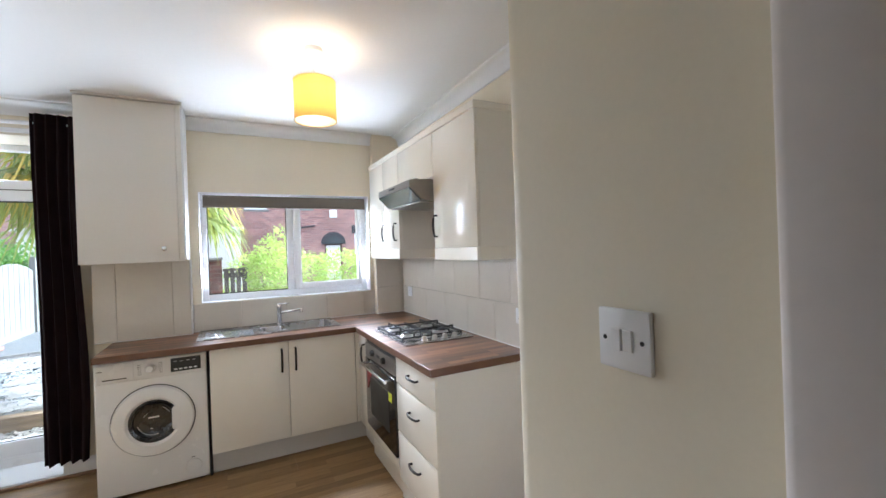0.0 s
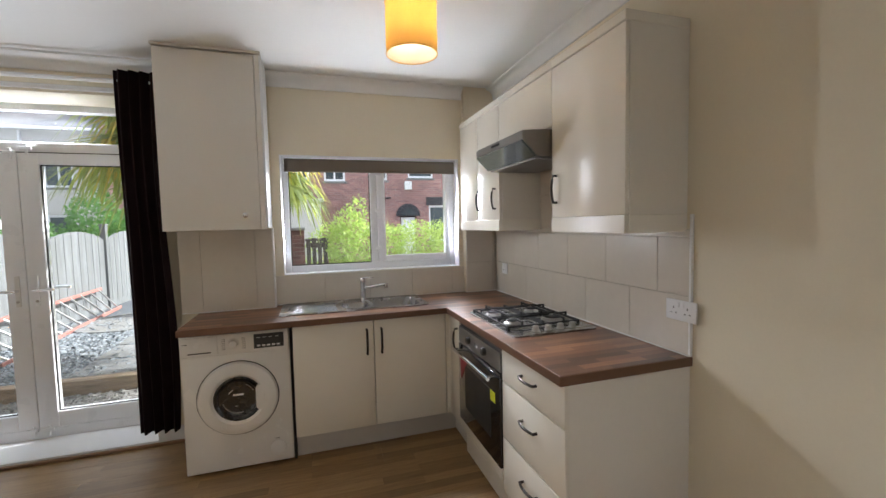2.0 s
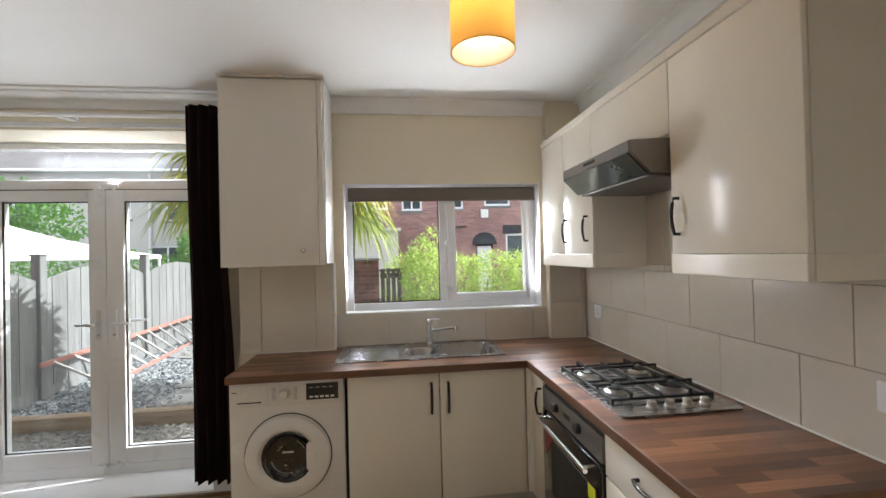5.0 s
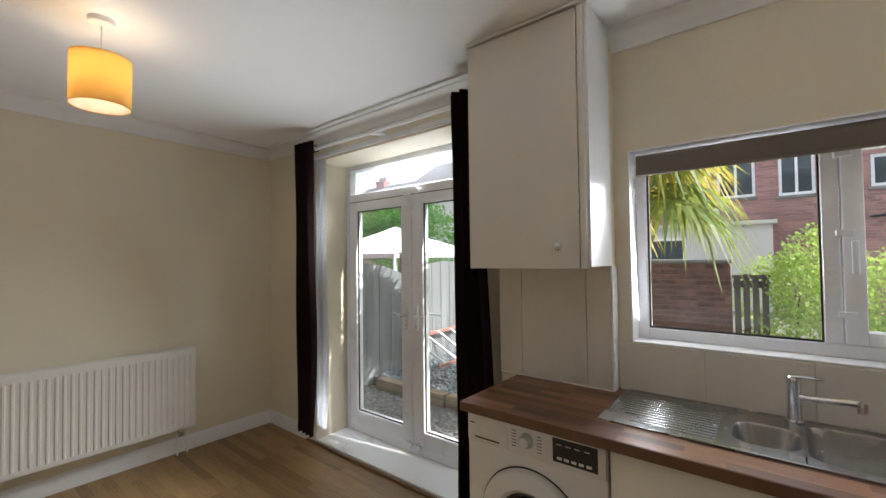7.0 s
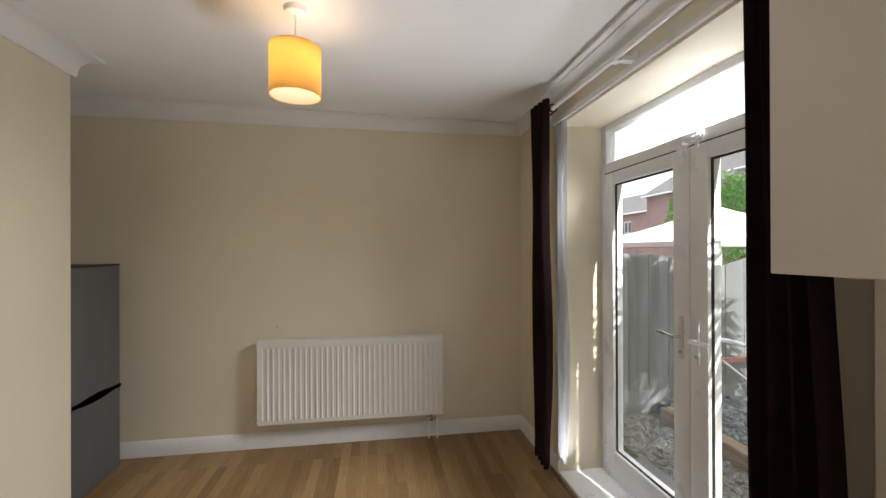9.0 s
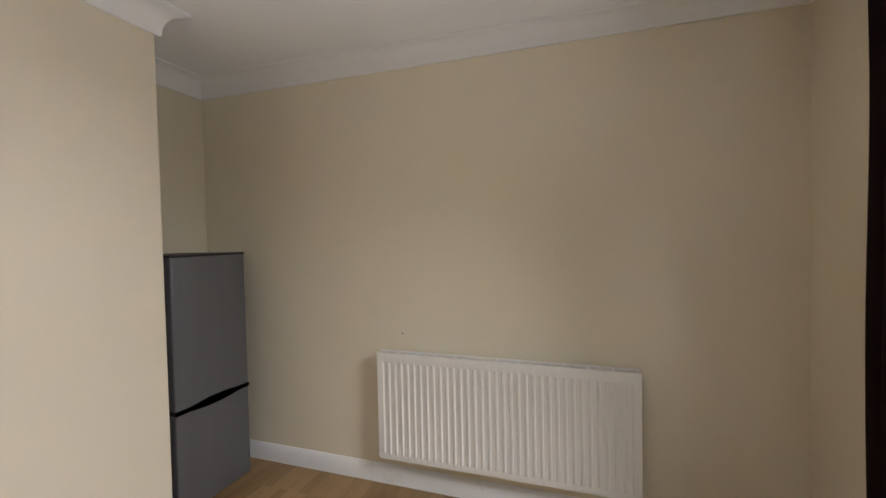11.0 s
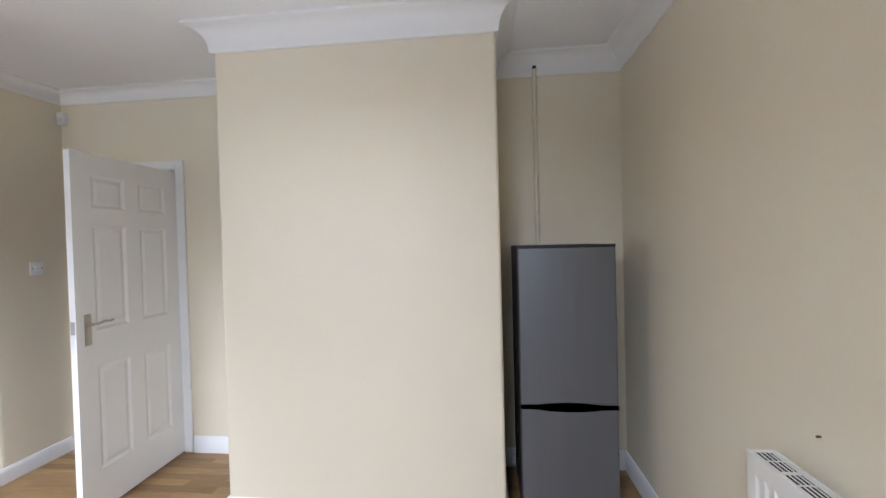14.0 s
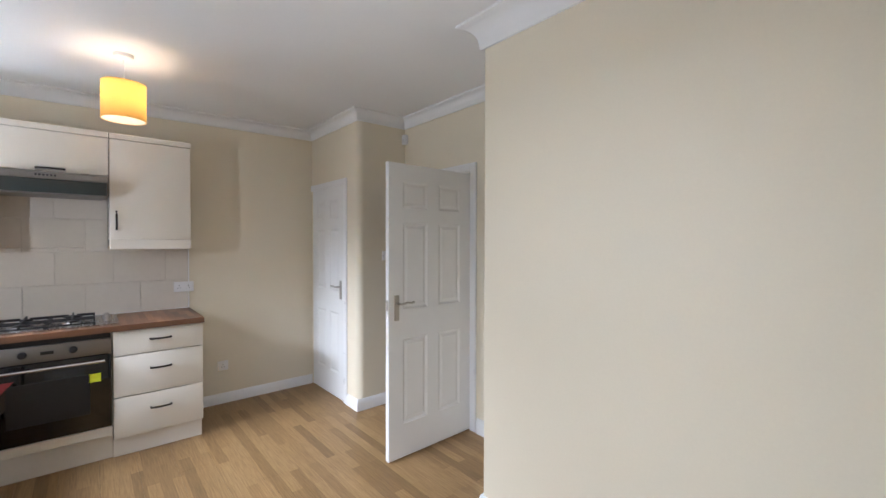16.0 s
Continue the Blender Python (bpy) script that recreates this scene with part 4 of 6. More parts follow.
# ---- fridge freezer ----
FX0, FX1, FY, FZ = -1.285, -0.798, 1.729, 1.42
fr = thing("fridge_freezer", ((FX0 + FX1) / 2, 1.47, 0), "silver-grey fridge freezer standing in the alcove", "fridge")
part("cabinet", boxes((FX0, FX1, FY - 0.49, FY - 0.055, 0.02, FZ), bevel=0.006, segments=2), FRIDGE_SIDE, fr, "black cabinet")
part("top_trim", boxes((FX0, FX1, FY - 0.056, FY - 0.002, FZ - 0.012, FZ + 0.002), bevel=0.002), BLACK_PLASTIC, fr, "black top edge")
SPL = 0.598
for nm, z0, z1 in (("upper_door", SPL + 0.012, FZ - 0.013), ("lower_door", 0.05, SPL - 0.012)):
    bm = boxes((FX0, FX1, FY - 0.05, FY, z0, z1))
    edges = [e for e in bm.edges if e.verts[0].co.y > FY - 0.01 and e.verts[1].co.y > FY - 0.01 and abs(e.verts[0].co.z - e.verts[1].co.z) > 0.1]
    bmesh.ops.bevel(bm, geom=edges, offset=0.012, segments=3, affect="EDGES", profile=0.5)
    part(nm, bm, FRIDGE_SILVER, fr)
bm = bmesh.new()
n = 24
for s, zz in ((1, SPL + 0.010), (-1, SPL - 0.010)):
    top, low = [], []
    for i in range(n + 1):
        u = i / n
        x = FX0 + (FX1 - FX0) * u
        w = 0.002 + 0.012 * max(0.0, math.sin(math.pi * min(1, max(0, (u - 0.18) / 0.64)))) ** 0.7
        top.append(bm.verts.new((x, FY + 0.003, zz + s * w)))
        low.append(bm.verts.new((x, FY + 0.003, zz - s * 0.014)))
    for i in range(n):
        bm.faces.new((top[i], top[i + 1], low[i + 1], low[i]))
bmesh.ops.solidify(bm, geom=bm.faces[:], thickness=0.012)
part("handle_recess", bm, GRIP_GREY, fr, "black recessed grip")
part("gasket", boxes((FX0 + 0.006, FX1 - 0.006, FY - 0.056, FY - 0.002, SPL - 0.013, SPL + 0.013)), BLACK_PLASTIC, fr, "black gap between the doors")
for x in (FX0 + 0.05, FX1 - 0.05):
    part("foot", cyl(bmesh.new(), (x, FY - 0.08, 0), (x, FY - 0.08, 0.03), 0.018, n=12), BLACK_PLASTIC, fr)
    part("foot", cyl(bmesh.new(), (x, FY - 0.45, 0), (x, FY - 0.45, 0.03), 0.018, n=12), BLACK_PLASTIC, fr)
pipe = thing("wall_pipe", (-0.968, YA + 0.02, 0), "cream painted pipe running up the alcove wall", "pipe")
part("tube", cyl(bmesh.new(), (-0.968, YA + 0.02, 0.0), (-0.968, YA + 0.02, 2.52), 0.0125, n=12), CREAM_WALL, pipe)
part("cut_end", cyl(bmesh.new(), (-0.968, YA + 0.02, 2.52), (-0.968, YA + 0.02, 2.538), 0.012, n=12), DARK_GAP, pipe, "dark cut pipe end")
for z in (1.6, 2.2):
    part("clip", boxes((-0.987, -0.949, YA, YA + 0.034, z, z + 0.014), bevel=0.002), CREAM_WALL, pipe)

# ---- pendant lamps ----
def pendant(x, y, label):
    root = thing("pendant_lamp", (x, y, 2.165), label, "lamp", "pendant lamps")
    top = ceil_z(y)
    part("ceiling_rose", lathe([(0.001, 0.0), (0.03, 0.0), (0.046, 0.008), (0.05, 0.022), (0.05, 0.031)], pose(x, y, top - 0.03)), WHITE_PLASTIC, root, "white ceiling rose")
    part("flex", cyl(bmesh.new(), (x, y, 2.39), (x, y, top - 0.028), 0.0035, n=8), WHITE_PLASTIC, root, "white flex")
    part("bulb_holder", cyl(bmesh.new(), (x, y, 2.362), (x, y, 2.405), 0.017, n=14), WHITE_PLASTIC, root, "white bulb holder")
    r = 0.109
    shell = lathe([(r, 2.187), (r, 2.403), (r - 0.002, 2.403), (r - 0.002, 2.187), (r, 2.187)], pose(x, y, 0), 48)
    part("shade", shell, SHADE, root, "yellow fabric drum shade, lit")
    liner = lathe([(r - 0.0025, 2.19), (r - 0.0025, 2.40), (r - 0.0035, 2.40), (r - 0.0035, 2.19), (r - 0.0025, 2.19)], pose(x, y, 0), 48)
    part("liner", liner, LINER, root, "white inner lining of the shade")
    hoop = [(x + r * math.cos(a), y + r * math.sin(a)) for a in [2 * math.pi * i / 48 for i in range(48)]]
    for z in (2.189, 2.401):
        part("rim", tube([(hx, hy, z) for hx, hy in hoop], 0.0022, 6, closed=True), SHADE, root, "rolled fabric rim")
    ring = bmesh.new()
    for a in range(3):
        c, s = math.cos(a * 2.0944), math.sin(a * 2.0944)
        cyl(ring, (x + 0.017 * c, y + 0.017 * s, 2.375), (x + (r - 0.002) * c, y + (r - 0.002) * s, 2.395), 0.002, n=6)
    part("spider", ring, WHITE_PLASTIC, root, "white wire frame")
    bulb = bmesh.new()
    bmesh.ops.create_uvsphere(bulb, u_segments=20, v_segments=12, radius=0.034, matrix=Matrix.Translation((x, y, 2.32)) @ Matrix.Diagonal((1, 1, 1.25, 1)))
    part("bulb", bulb, BULB, root, "glowing bulb")
    lamp("bulb_light", "POINT", pose(x, y, 2.345), 0.75, (1.0, 0.60, 0.28), radius=0.06)
    return root


pendant(2.358, 3.222, "yellow drum pendant lamp hanging over the kitchen floor")
pendant(-0.062, 3.11, "yellow drum pendant lamp hanging near the garden doors")

# ---- kitchen units ----
def handle_bow(parent, a, b, out, r=0.0065):
    """A bowed bar handle from a to b that stands out by the vector out."""
    a, b, out = Vector(a), Vector(b), Vector(out)
    pts = [a, a + out * 0.75] + [a.lerp(b, u) + out * (0.8 + 0.35 * math.sin(math.pi * u)) for u in (0.15, 0.35, 0.5, 0.65, 0.85)] + [b + out * 0.75, b]
    return part("handle", tube(pts, r, 10), PEWTER, parent, "dark pewter bow handle")


BF, SF = 4.092, 2.782     # door faces of the two runs
# sink base unit
un = thing("base_unit", (2.27, 4.37, 0), "cream gloss two-door sink base unit", "cabinet", "base units")
part("carcass", boxes((1.775, 2.755, BF + 0.036, YB - 0.02, 0.15, 0.70)), UNIT_SIDE, un)
for x0, x1, hx in ((1.778, 2.268, 2.225), (2.273, 2.752, 2.318)):
    d = part("door", boxes((x0, x1, BF, BF + 0.019, 0.165, 0.857), bevel=0.003, segments=2), UNIT_CREAM, un)
    handle_bow(d, (hx, BF, 0.645), (hx, BF, 0.80), (0, -0.026, 0), 0.0075)
part("plinth", boxes((1.765, 2.86, 4.185, 4.203, 0.002, 0.158)), PLINTH, un)
# corner unit and door
un = thing("base_unit", (3.05, 4.0, 0), "cream gloss corner base unit with a narrow door", "cabinet", "base units")
part("carcass", boxes((2.83, XR - 0.02, 3.893, YB - 0.02, 0.15, 0.855)), UNIT_SIDE, un)
part("corner_post", boxes((2.757, 2.83, BF, BF + 0.04, 0.165, 0.857), (SF, SF + 0.019, 4.072, BF, 0.165, 0.857)), UNIT_CREAM, un)
d = part("door", boxes((SF, SF + 0.019, 3.892, 4.070, 0.165, 0.857), bevel=0.003, segments=2), UNIT_CREAM, un)
handle_bow(d, (SF, 3.925, 0.66), (SF, 3.925, 0.79), (-0.026, 0, 0))
part("plinth", boxes((2.845, 2.863, 3.88, 4.184, 0.002, 0.158)), PLINTH, un)
# oven housing and oven
un = thing("oven_housing", (3.05, 3.58, 0), "cream oven housing unit under the worktop", "cabinet", "base units")
part("side_panel", boxes((2.802, XR - 0.02, 3.277, 3.293, 0.15, 0.855)), UNIT_SIDE, un)
part("side_panel", boxes((2.802, XR - 0.02, 3.869, 3.885, 0.15, 0.855)), UNIT_SIDE, un)
part("bottom_panel", boxes((SF, SF + 0.019, 3.279, 3.883, 0.165, 0.226), bevel=0.002), UNIT_CREAM, un)
part("plinth", boxes((2.815, 2.833, 3.276, 3.878, 0.002, 0.158)), UNIT_SIDE, un)
ov = thing("oven", (3.0, 3.58, 0.232), "built-in electric oven with black glass door", "oven")
part("body", boxes((2.80, 3.30, 3.295, 3.867, 0.232, 0.85)), BLACK_PLASTIC, ov)
part("control_panel", boxes((2.775, 2.80, 3.281, 3.881, 0.722, 0.822), bevel=0.003, segments=2), HOOD_STEEL, ov, "brushed steel control panel")
part("vent_strip", boxes((2.79, 2.80, 3.283, 3.879, 0.823, 0.857)), BLACK_PLASTIC, ov, "black vent gap")
glass = part("door", boxes((2.772, 2.80, 3.281, 3.881, 0.232, 0.716), bevel=0.004, segments=2), BLACK_GLASS, ov, "black glass oven door")
part("inner_window", boxes((2.7705, 2.7725, 3.39, 3.77, 0.34, 0.60), bevel=0.0008), BLACK_PLASTIC, glass, "dark inner window")
hd = cyl(bmesh.new(), (2.725, 3.315, 0.685), (2.725, 3.847, 0.685), 0.0095, n=14)
for y in (3.345, 3.817):
    cyl(hd, (2.772, y, 0.685), (2.725, y, 0.685), 0.007, n=10)
part("door_handle", hd, CHROME, glass, "steel bar handle")
for y in (3.47, 3.70):
    part("knob", lathe([(0.022, 0.0), (0.021, 0.012), (0.017, 0.020), (0.0005, 0.021)], look((2.775, y, 0.775), (3.5, y, 0.775)), 24), BLACK_PLASTIC, ov, "round oven knob")
part("display", boxes((2.7735, 2.776, 3.56, 3.62, 0.765, 0.785)), BLACK_PLASTIC, ov, "small dark dial mark")
part("sticker", boxes((2.7705, 2.7722, 3.335, 3.395, 0.545, 0.60)), YELLOW_LABEL, glass, "yellow paper label")
bm = bmesh.new()
tri = [(3.845, 0.625), (3.735, 0.625), (3.84, 0.50)]
a, b = ([bm.verts.new((x, y, z)) for y, z in tri] for x in (2.7705, 2.7722))
bm.faces.new(a)
bm.faces.new(b[::-1])
for k in range(3):
    bm.faces.new((a[k], a[(k + 1) % 3], b[(k + 1) % 3], b[k]))
part("sticker", bm, RED_LABEL, glass, "red triangular paper label")
# drawer unit
un = thing("drawer_unit", (3.07, 3.01, 0), "cream gloss three-drawer base unit with pewter handles", "cabinet", "base units")
part("carcass", boxes((2.818, XR - 0.02, 2.765, 3.272, 0.15, 0.855)), UNIT_SIDE, un)
part("end_panel", boxes((2.785, XR - 0.001, 2.745, 2.763, 0.15, 0.861), bevel=0.001), UNIT_SIDE, un, "cream end panel")
for z0, z1 in ((0.690, 0.857), (0.408, 0.684), (0.128, 0.402)):
    d = part("drawer_front", boxes((SF, SF + 0.019, 2.742, 3.272, z0, z1), bevel=0.003, segments=2), UNIT_CREAM, un)
    hz = z0 + (z1 - z0) * (0.56 if z0 > 0.6 else 0.62)
    handle_bow(d, (SF, 2.945, hz), (SF, 3.065, hz), (-0.026, 0, 0))
part("plinth", boxes((2.80, 2.818, 2.75, 3.274, 0.002, 0.126)), UNIT_SIDE, un)
part("plinth_return", boxes((2.818, XR - 0.02, 2.75, 2.764, 0.002, 0.148)), UNIT_SIDE, un)

# ---- worktop with sink and hob ----
WT0, WT1 = 0.862, 0.900
wt = thing("worktop", (2.3, 4.3, WT0), "dark wood-effect stave laminate worktop", "worktop")
B1 = (2.100, 2.270, 4.300, 4.500)
B2 = (2.292, 2.632, 4.265, 4.585)
def rounded(bm, x0, x1, y0, y1, z0, z1, r, n=5):
    """An upright block with rounded upright edges."""
    loop = []
    for cx, cy, a0 in ((x1 - r, y1 - r, 0), (x0 + r, y1 - r, 90), (x0 + r, y0 + r, 180), (x1 - r, y0 + r, 270)):
        loop += [(cx + r * math.cos(radians(a0 + 90 * i / n)), cy + r * math.sin(radians(a0 + 90 * i / n))) for i in range(n + 1)]
    lo, hi = ([bm.verts.new((x, y, z)) for x, y in loop] for z in (z0, z1))
    bm.faces.new(lo[::-1])
    bm.faces.new(hi)
    for i in range(len(loop)):
        j = (i + 1) % len(loop)
        bm.faces.new((lo[i], lo[j], hi[j], hi[i]))
    return loop
bm = boxes((1.172, 2.06, 4.07, YB, WT0, WT1), (2.06, 2.68, 4.07, 4.24, WT0, WT1), (2.06, 2.68, 4.60, YB, WT0, WT1), (2.68, 2.762, 4.07, YB, WT0, WT1), (2.762, XR, 2.738, YB, WT0, WT1))
bmesh.ops.remove_doubles(bm, verts=bm.verts[:], dist=0.0001)
part("top", bm, WORKTOP_X, wt, smooth=False)
part("edge_strip", boxes((1.170, 2.759, 4.066, 4.0705, WT0 - 0.001, WT1 - 0.001), (2.758, 2.7625, 2.736, 4.066, WT0 - 0.001, WT1 - 0.001), (2.7625, XR, 2.734, 2.7385, WT0 - 0.001, WT1 - 0.001), bevel=0.001), EDGE_WOOD, wt, "brown edging strip")

SX0, SX1, SY0, SY1 = 1.695, 2.682, 4.212, 4.640
sk = thing("sink", (2.19, 4.42, WT0), "stainless steel one-and-a-half bowl sink with drainer", "sink")
def deck():
    """The pressed steel rim, with two bowls and a ribbed drainer."""
    bm = bmesh.new()
    z = WT1 + 0.005
    def ring(rect, r, n=5):
        x0, x1, y0, y1 = rect
        out = []
        for cx, cy, a0 in ((x1 - r, y1 - r, 0), (x0 + r, y1 - r, 90), (x0 + r, y0 + r, 180), (x1 - r, y0 + r, 270)):
            out += [(cx + r * math.cos(radians(a0 + 90 * i / n)), cy + r * math.sin(radians(a0 + 90 * i / n))) for i in range(n + 1)]
        return out
    def loft(loops):
        vs = [[bm.verts.new((x, y, zz)) for x, y in lp] for lp, zz in loops]
        for a, b in zip(vs, vs[1:]):
            for i in range(len(a)):
                j = (i + 1) % len(a)
                bm.faces.new((a[i], a[j], b[j], b[i]))
        return vs[-1]
    def inset(rect, d):
        return (rect[0] + d, rect[1] - d, rect[2] + d, rect[3] - d)
    for rect, depth, r in ((B1, 0.09, 0.055), (B2, 0.15, 0.06)):
        grown = inset(rect, -0.013)
        last = loft([(ring(grown, r + 0.013), z), (ring(inset(rect, -0.005), r + 0.005), z - 0.001), (ring(rect, r), z - 0.008), (ring(inset(rect, 0.008), r - 0.004), z - depth + 0.03), (ring(inset(rect, 0.03), r - 0.012), z - depth)])
        bm.faces.new(last)
    # flat deck cells round the bowls
    g1, g2 = inset(B1, -0.013), inset(B2, -0.013)
    zz = z
    cells = [(SX0 + 0.02, g1[0], SY0 + 0.012, SY1 - 0.012), (g1[0], g1[1], SY0 + 0.012, g1[2]), (g1[0], g1[1], g1[3], SY1 - 0.012), (g1[1], g2[0], SY0 + 0.012, SY1 - 0.012) if g2[0] > g1[1] else None,
             (g2[0], g2[1], SY0 + 0.012, g2[2]), (g2[0], g2[1], g2[3], SY1 - 0.012), (g2[1], SX1 - 0.012, SY0 + 0.012, SY1 - 0.012)]
    for c in cells:
        if c:
            bm.faces.new([bm.verts.new(v) for v in ((c[0], c[2], zz), (c[1], c[2], zz), (c[1], c[3], zz), (c[0], c[3], zz))])
    # corner fillers between the square cells and the round bowls
    for rect, r in ((g1, 0.068), (g2, 0.073)):
        for cx, cy, sx, sy, a0 in ((rect[1], rect[3], 1, 1, 0), (rect[0], rect[3], -1, 1, 90), (rect[0], rect[2], -1, -1, 180), (rect[1], rect[2], 1, -1, 270)):
            ox, oy = cx - sx * r, cy - sy * r
            pts = [(ox + r * math.cos(radians(a0 + 18 * i)), oy + r * math.sin(radians(a0 + 18 * i))) for i in range(6)]
            corner = bm.verts.new((cx, cy, zz))
            vs = [bm.verts.new((x, y, zz)) for x, y in pts]
            for a, b in zip(vs, vs[1:]):
                bm.faces.new((corner, a, b))
    # raised outer rim
    loft([(ring((SX0, SX1, SY0, SY1), 0.02), WT1), (ring((SX0, SX1, SY0, SY1), 0.02), z + 0.002), (ring(inset((SX0, SX1, SY0, SY1), 0.010), 0.014), z + 0.003), (ring(inset((SX0, SX1, SY0, SY1), 0.02), 0.008), z + 0.0005)])
    return bm
part("deck", deck(), SINK_STEEL, sk)
for k in range(12):
    y = 4.262 + k * 0.0258
    rib = boxes((1.74 + 0.004 * (k % 2), 2.058, y, y + 0.009, WT1 + 0.004, WT1 + 0.008), bevel=0.0025, segments=2)
    part("drainer_rib", rib, SINK_STEEL, sk)
for cx, cy, dz in ((2.185, 4.40, 0.09), (2.46, 4.425, 0.15)):
    part("waste", lathe([(0.001, 0.003), (0.022, 0.003), (0.036, 0.004), (0.040, 0.0)], pose(cx, cy, WT1 + 0.0055 - dz), 24), CHROME, sk, "chrome waste")
tp = thing("mixer_tap", (2.265, 4.60, WT1 + 0.005), "chrome single-lever mixer tap at the sink", "tap")
part("body", lathe([(0.027, 0.0), (0.027, 0.006), (0.0215, 0.010), (0.0205, 0.125), (0.022, 0.13), (0.022, 0.158), (0.016, 0.165), (0.001, 0.166)], pose(2.265, 4.60, WT1 + 0.005), 28), CHROME, tp)
part("spout", tube([(2.275, 4.595, 0.995), (2.33, 4.565, 1.005), (2.40, 4.53, 1.018), (2.425, 4.517, 1.022)], 0.0105, 14), CHROME, tp, "chrome swivel spout")
part("aerator", cyl(bmesh.new(), (2.428, 4.516, 1.028), (2.428, 4.516, 0.995), 0.0135, n=16), CHROME, tp)
part("lever", boxes((2.258, 2.345, 4.575, 4.595, 1.066, 1.074), bevel=0.003, segments=2), CHROME, tp, "flat chrome lever")

HX_0, HX_1, HY_0, HY_1 = 2.835, 3.315, 3.235, 3.855
hb = thing("gas_hob", (3.07, 3.54, WT1), "stainless steel four-burner gas hob with black grates", "hob")
bm = bmesh.new()
rounded(bm, HX_0, HX_1, HY_0, HY_1, WT1, WT1 + 0.009, 0.02)
part("hob_plate", bm, HOB_STEEL, hb, "brushed steel hob plate")
burners = [(2.945, 3.715, 0.038), (3.195, 3.715, 0.030), (2.945, 3.48, 0.030), (3.195, 3.48, 0.048)]
for x, y, r in burners:
    b = part("burner", lathe([(r + 0.014, 0), (r + 0.014, 0.006), (r + 0.002, 0.012), (r, 0.018)], pose(x, y, WT1 + 0.009), 28), STEEL, hb, "metal burner ring")
    part("burner_cap", lathe([(r + 0.003, 0.018), (r + 0.003, 0.023), (r - 0.004, 0.027), (0.001, 0.028)], pose(x, y, WT1 + 0.009), 28), BLACK_IRON, b, "black burner cap")
for y0, y1 in ((3.605, 3.835), (3.365, 3.595)):
    bm = bmesh.new()
    zt, w = WT1 + 0.047, 0.0045
    yc = (y0 + y1) / 2
    for x in (2.865, 3.285):
        box(bm, x - w, x + w, y0, y1, zt - 0.03, zt - 0.021)
    for y in (y0, y1):
        box(bm, 2.865, 3.285, y - w, y + w, zt - 0.03, zt - 0.021)
    for cx in (2.945, 3.195):
        for dx, dy in ((1, 0), (-1, 0), (0, 1), (0, -1)):
            ex = {1: 3.07 if cx < 3 else 3.285, -1: 2.865 if cx < 3 else 3.07}[dx] if dx else cx
            ey = (y1 if dy > 0 else y0) if dy else yc
            xa, xb = sorted((cx + dx * 0.022, ex))
            ya, yb = sorted((yc + dy * 0.022, ey))
            box(bm, xa - w * (dx == 0), xb + w * (dx == 0), ya - w * (dy == 0), yb + w * (dy == 0), zt - 0.009, zt)
            if abs(ex - 3.07) > 0.01 or dy:
                box(bm, ex - w, ex + w, ey - w, ey + w, zt - 0.03, zt)
    box(bm, 3.07 - w, 3.07 + w, y0, y1, zt - 0.03, zt - 0.009)
    for x in (2.865, 3.285):
        for y in (y0, y1):
            box(bm, x - 0.006, x + 0.006, y - 0.006, y + 0.006, WT1 + 0.009, zt - 0.021)
    part("pan_support", bm, BLACK_IRON, hb, "black iron pan support", smooth=False)
for k in range(4):
    x = 2.985 + 0.072 * k
    part("knob", lathe([(0.020, 0.0), (0.020, 0.006), (0.0165, 0.010), (0.0155, 0.024), (0.013, 0.027), (0.001, 0.0275)], pose(x, 3.295, WT1 + 0.009), 22), NICKEL, hb, "silver control knob")

# ---- wall units and cooker hood ----
WX, WZB, WZT = 3.072, 1.43, 2.25
def wall_unit(y0, y1, label, doors, z0=WZB + 0.05, ends=True):
    u = thing("wall_unit", (3.22, (y0 + y1) / 2, z0), label, "cabinet", "wall units")
    part("carcass", boxes((WX + 0.019, XR - 0.001, y0, y1, z0, WZT - 0.02)), UNIT_SIDE, u)
    for a, b, hy, dz0 in doors:
        d = part("door", boxes((WX, WX + 0.0185, a + 0.0015, b - 0.0015, dz0, WZT - 0.042), bevel=0.003, segments=2), UNIT_CREAM, u)
        if hy is not None:
            handle_bow(d, (WX, hy, 1.555), (WX, hy, 1.685), (-0.026, 0, 0))
    part("cornice", boxes((WX - 0.006, XR - 0.001, y0 - (0.004 if ends else 0), y1, WZT - 0.04, WZT), bevel=0.003), UNIT_CREAM, u, "cream cornice strip")
    if z0 < 1.6:
        part("pelmet", boxes((WX - 0.004, WX + 0.016, y0, y1, WZB - 0.02, z0 + 0.002), (WX + 0.016, XR - 0.001, y0 - 0.002, y0 + 0.016, WZB - 0.02, z0 + 0.002), (WX + 0.016, XR - 0.001, y1 - 0.016, y1, WZB - 0.02, z0 + 0.002), bevel=0.002), UNIT_CREAM, u, "cream light pelmet")
    return u


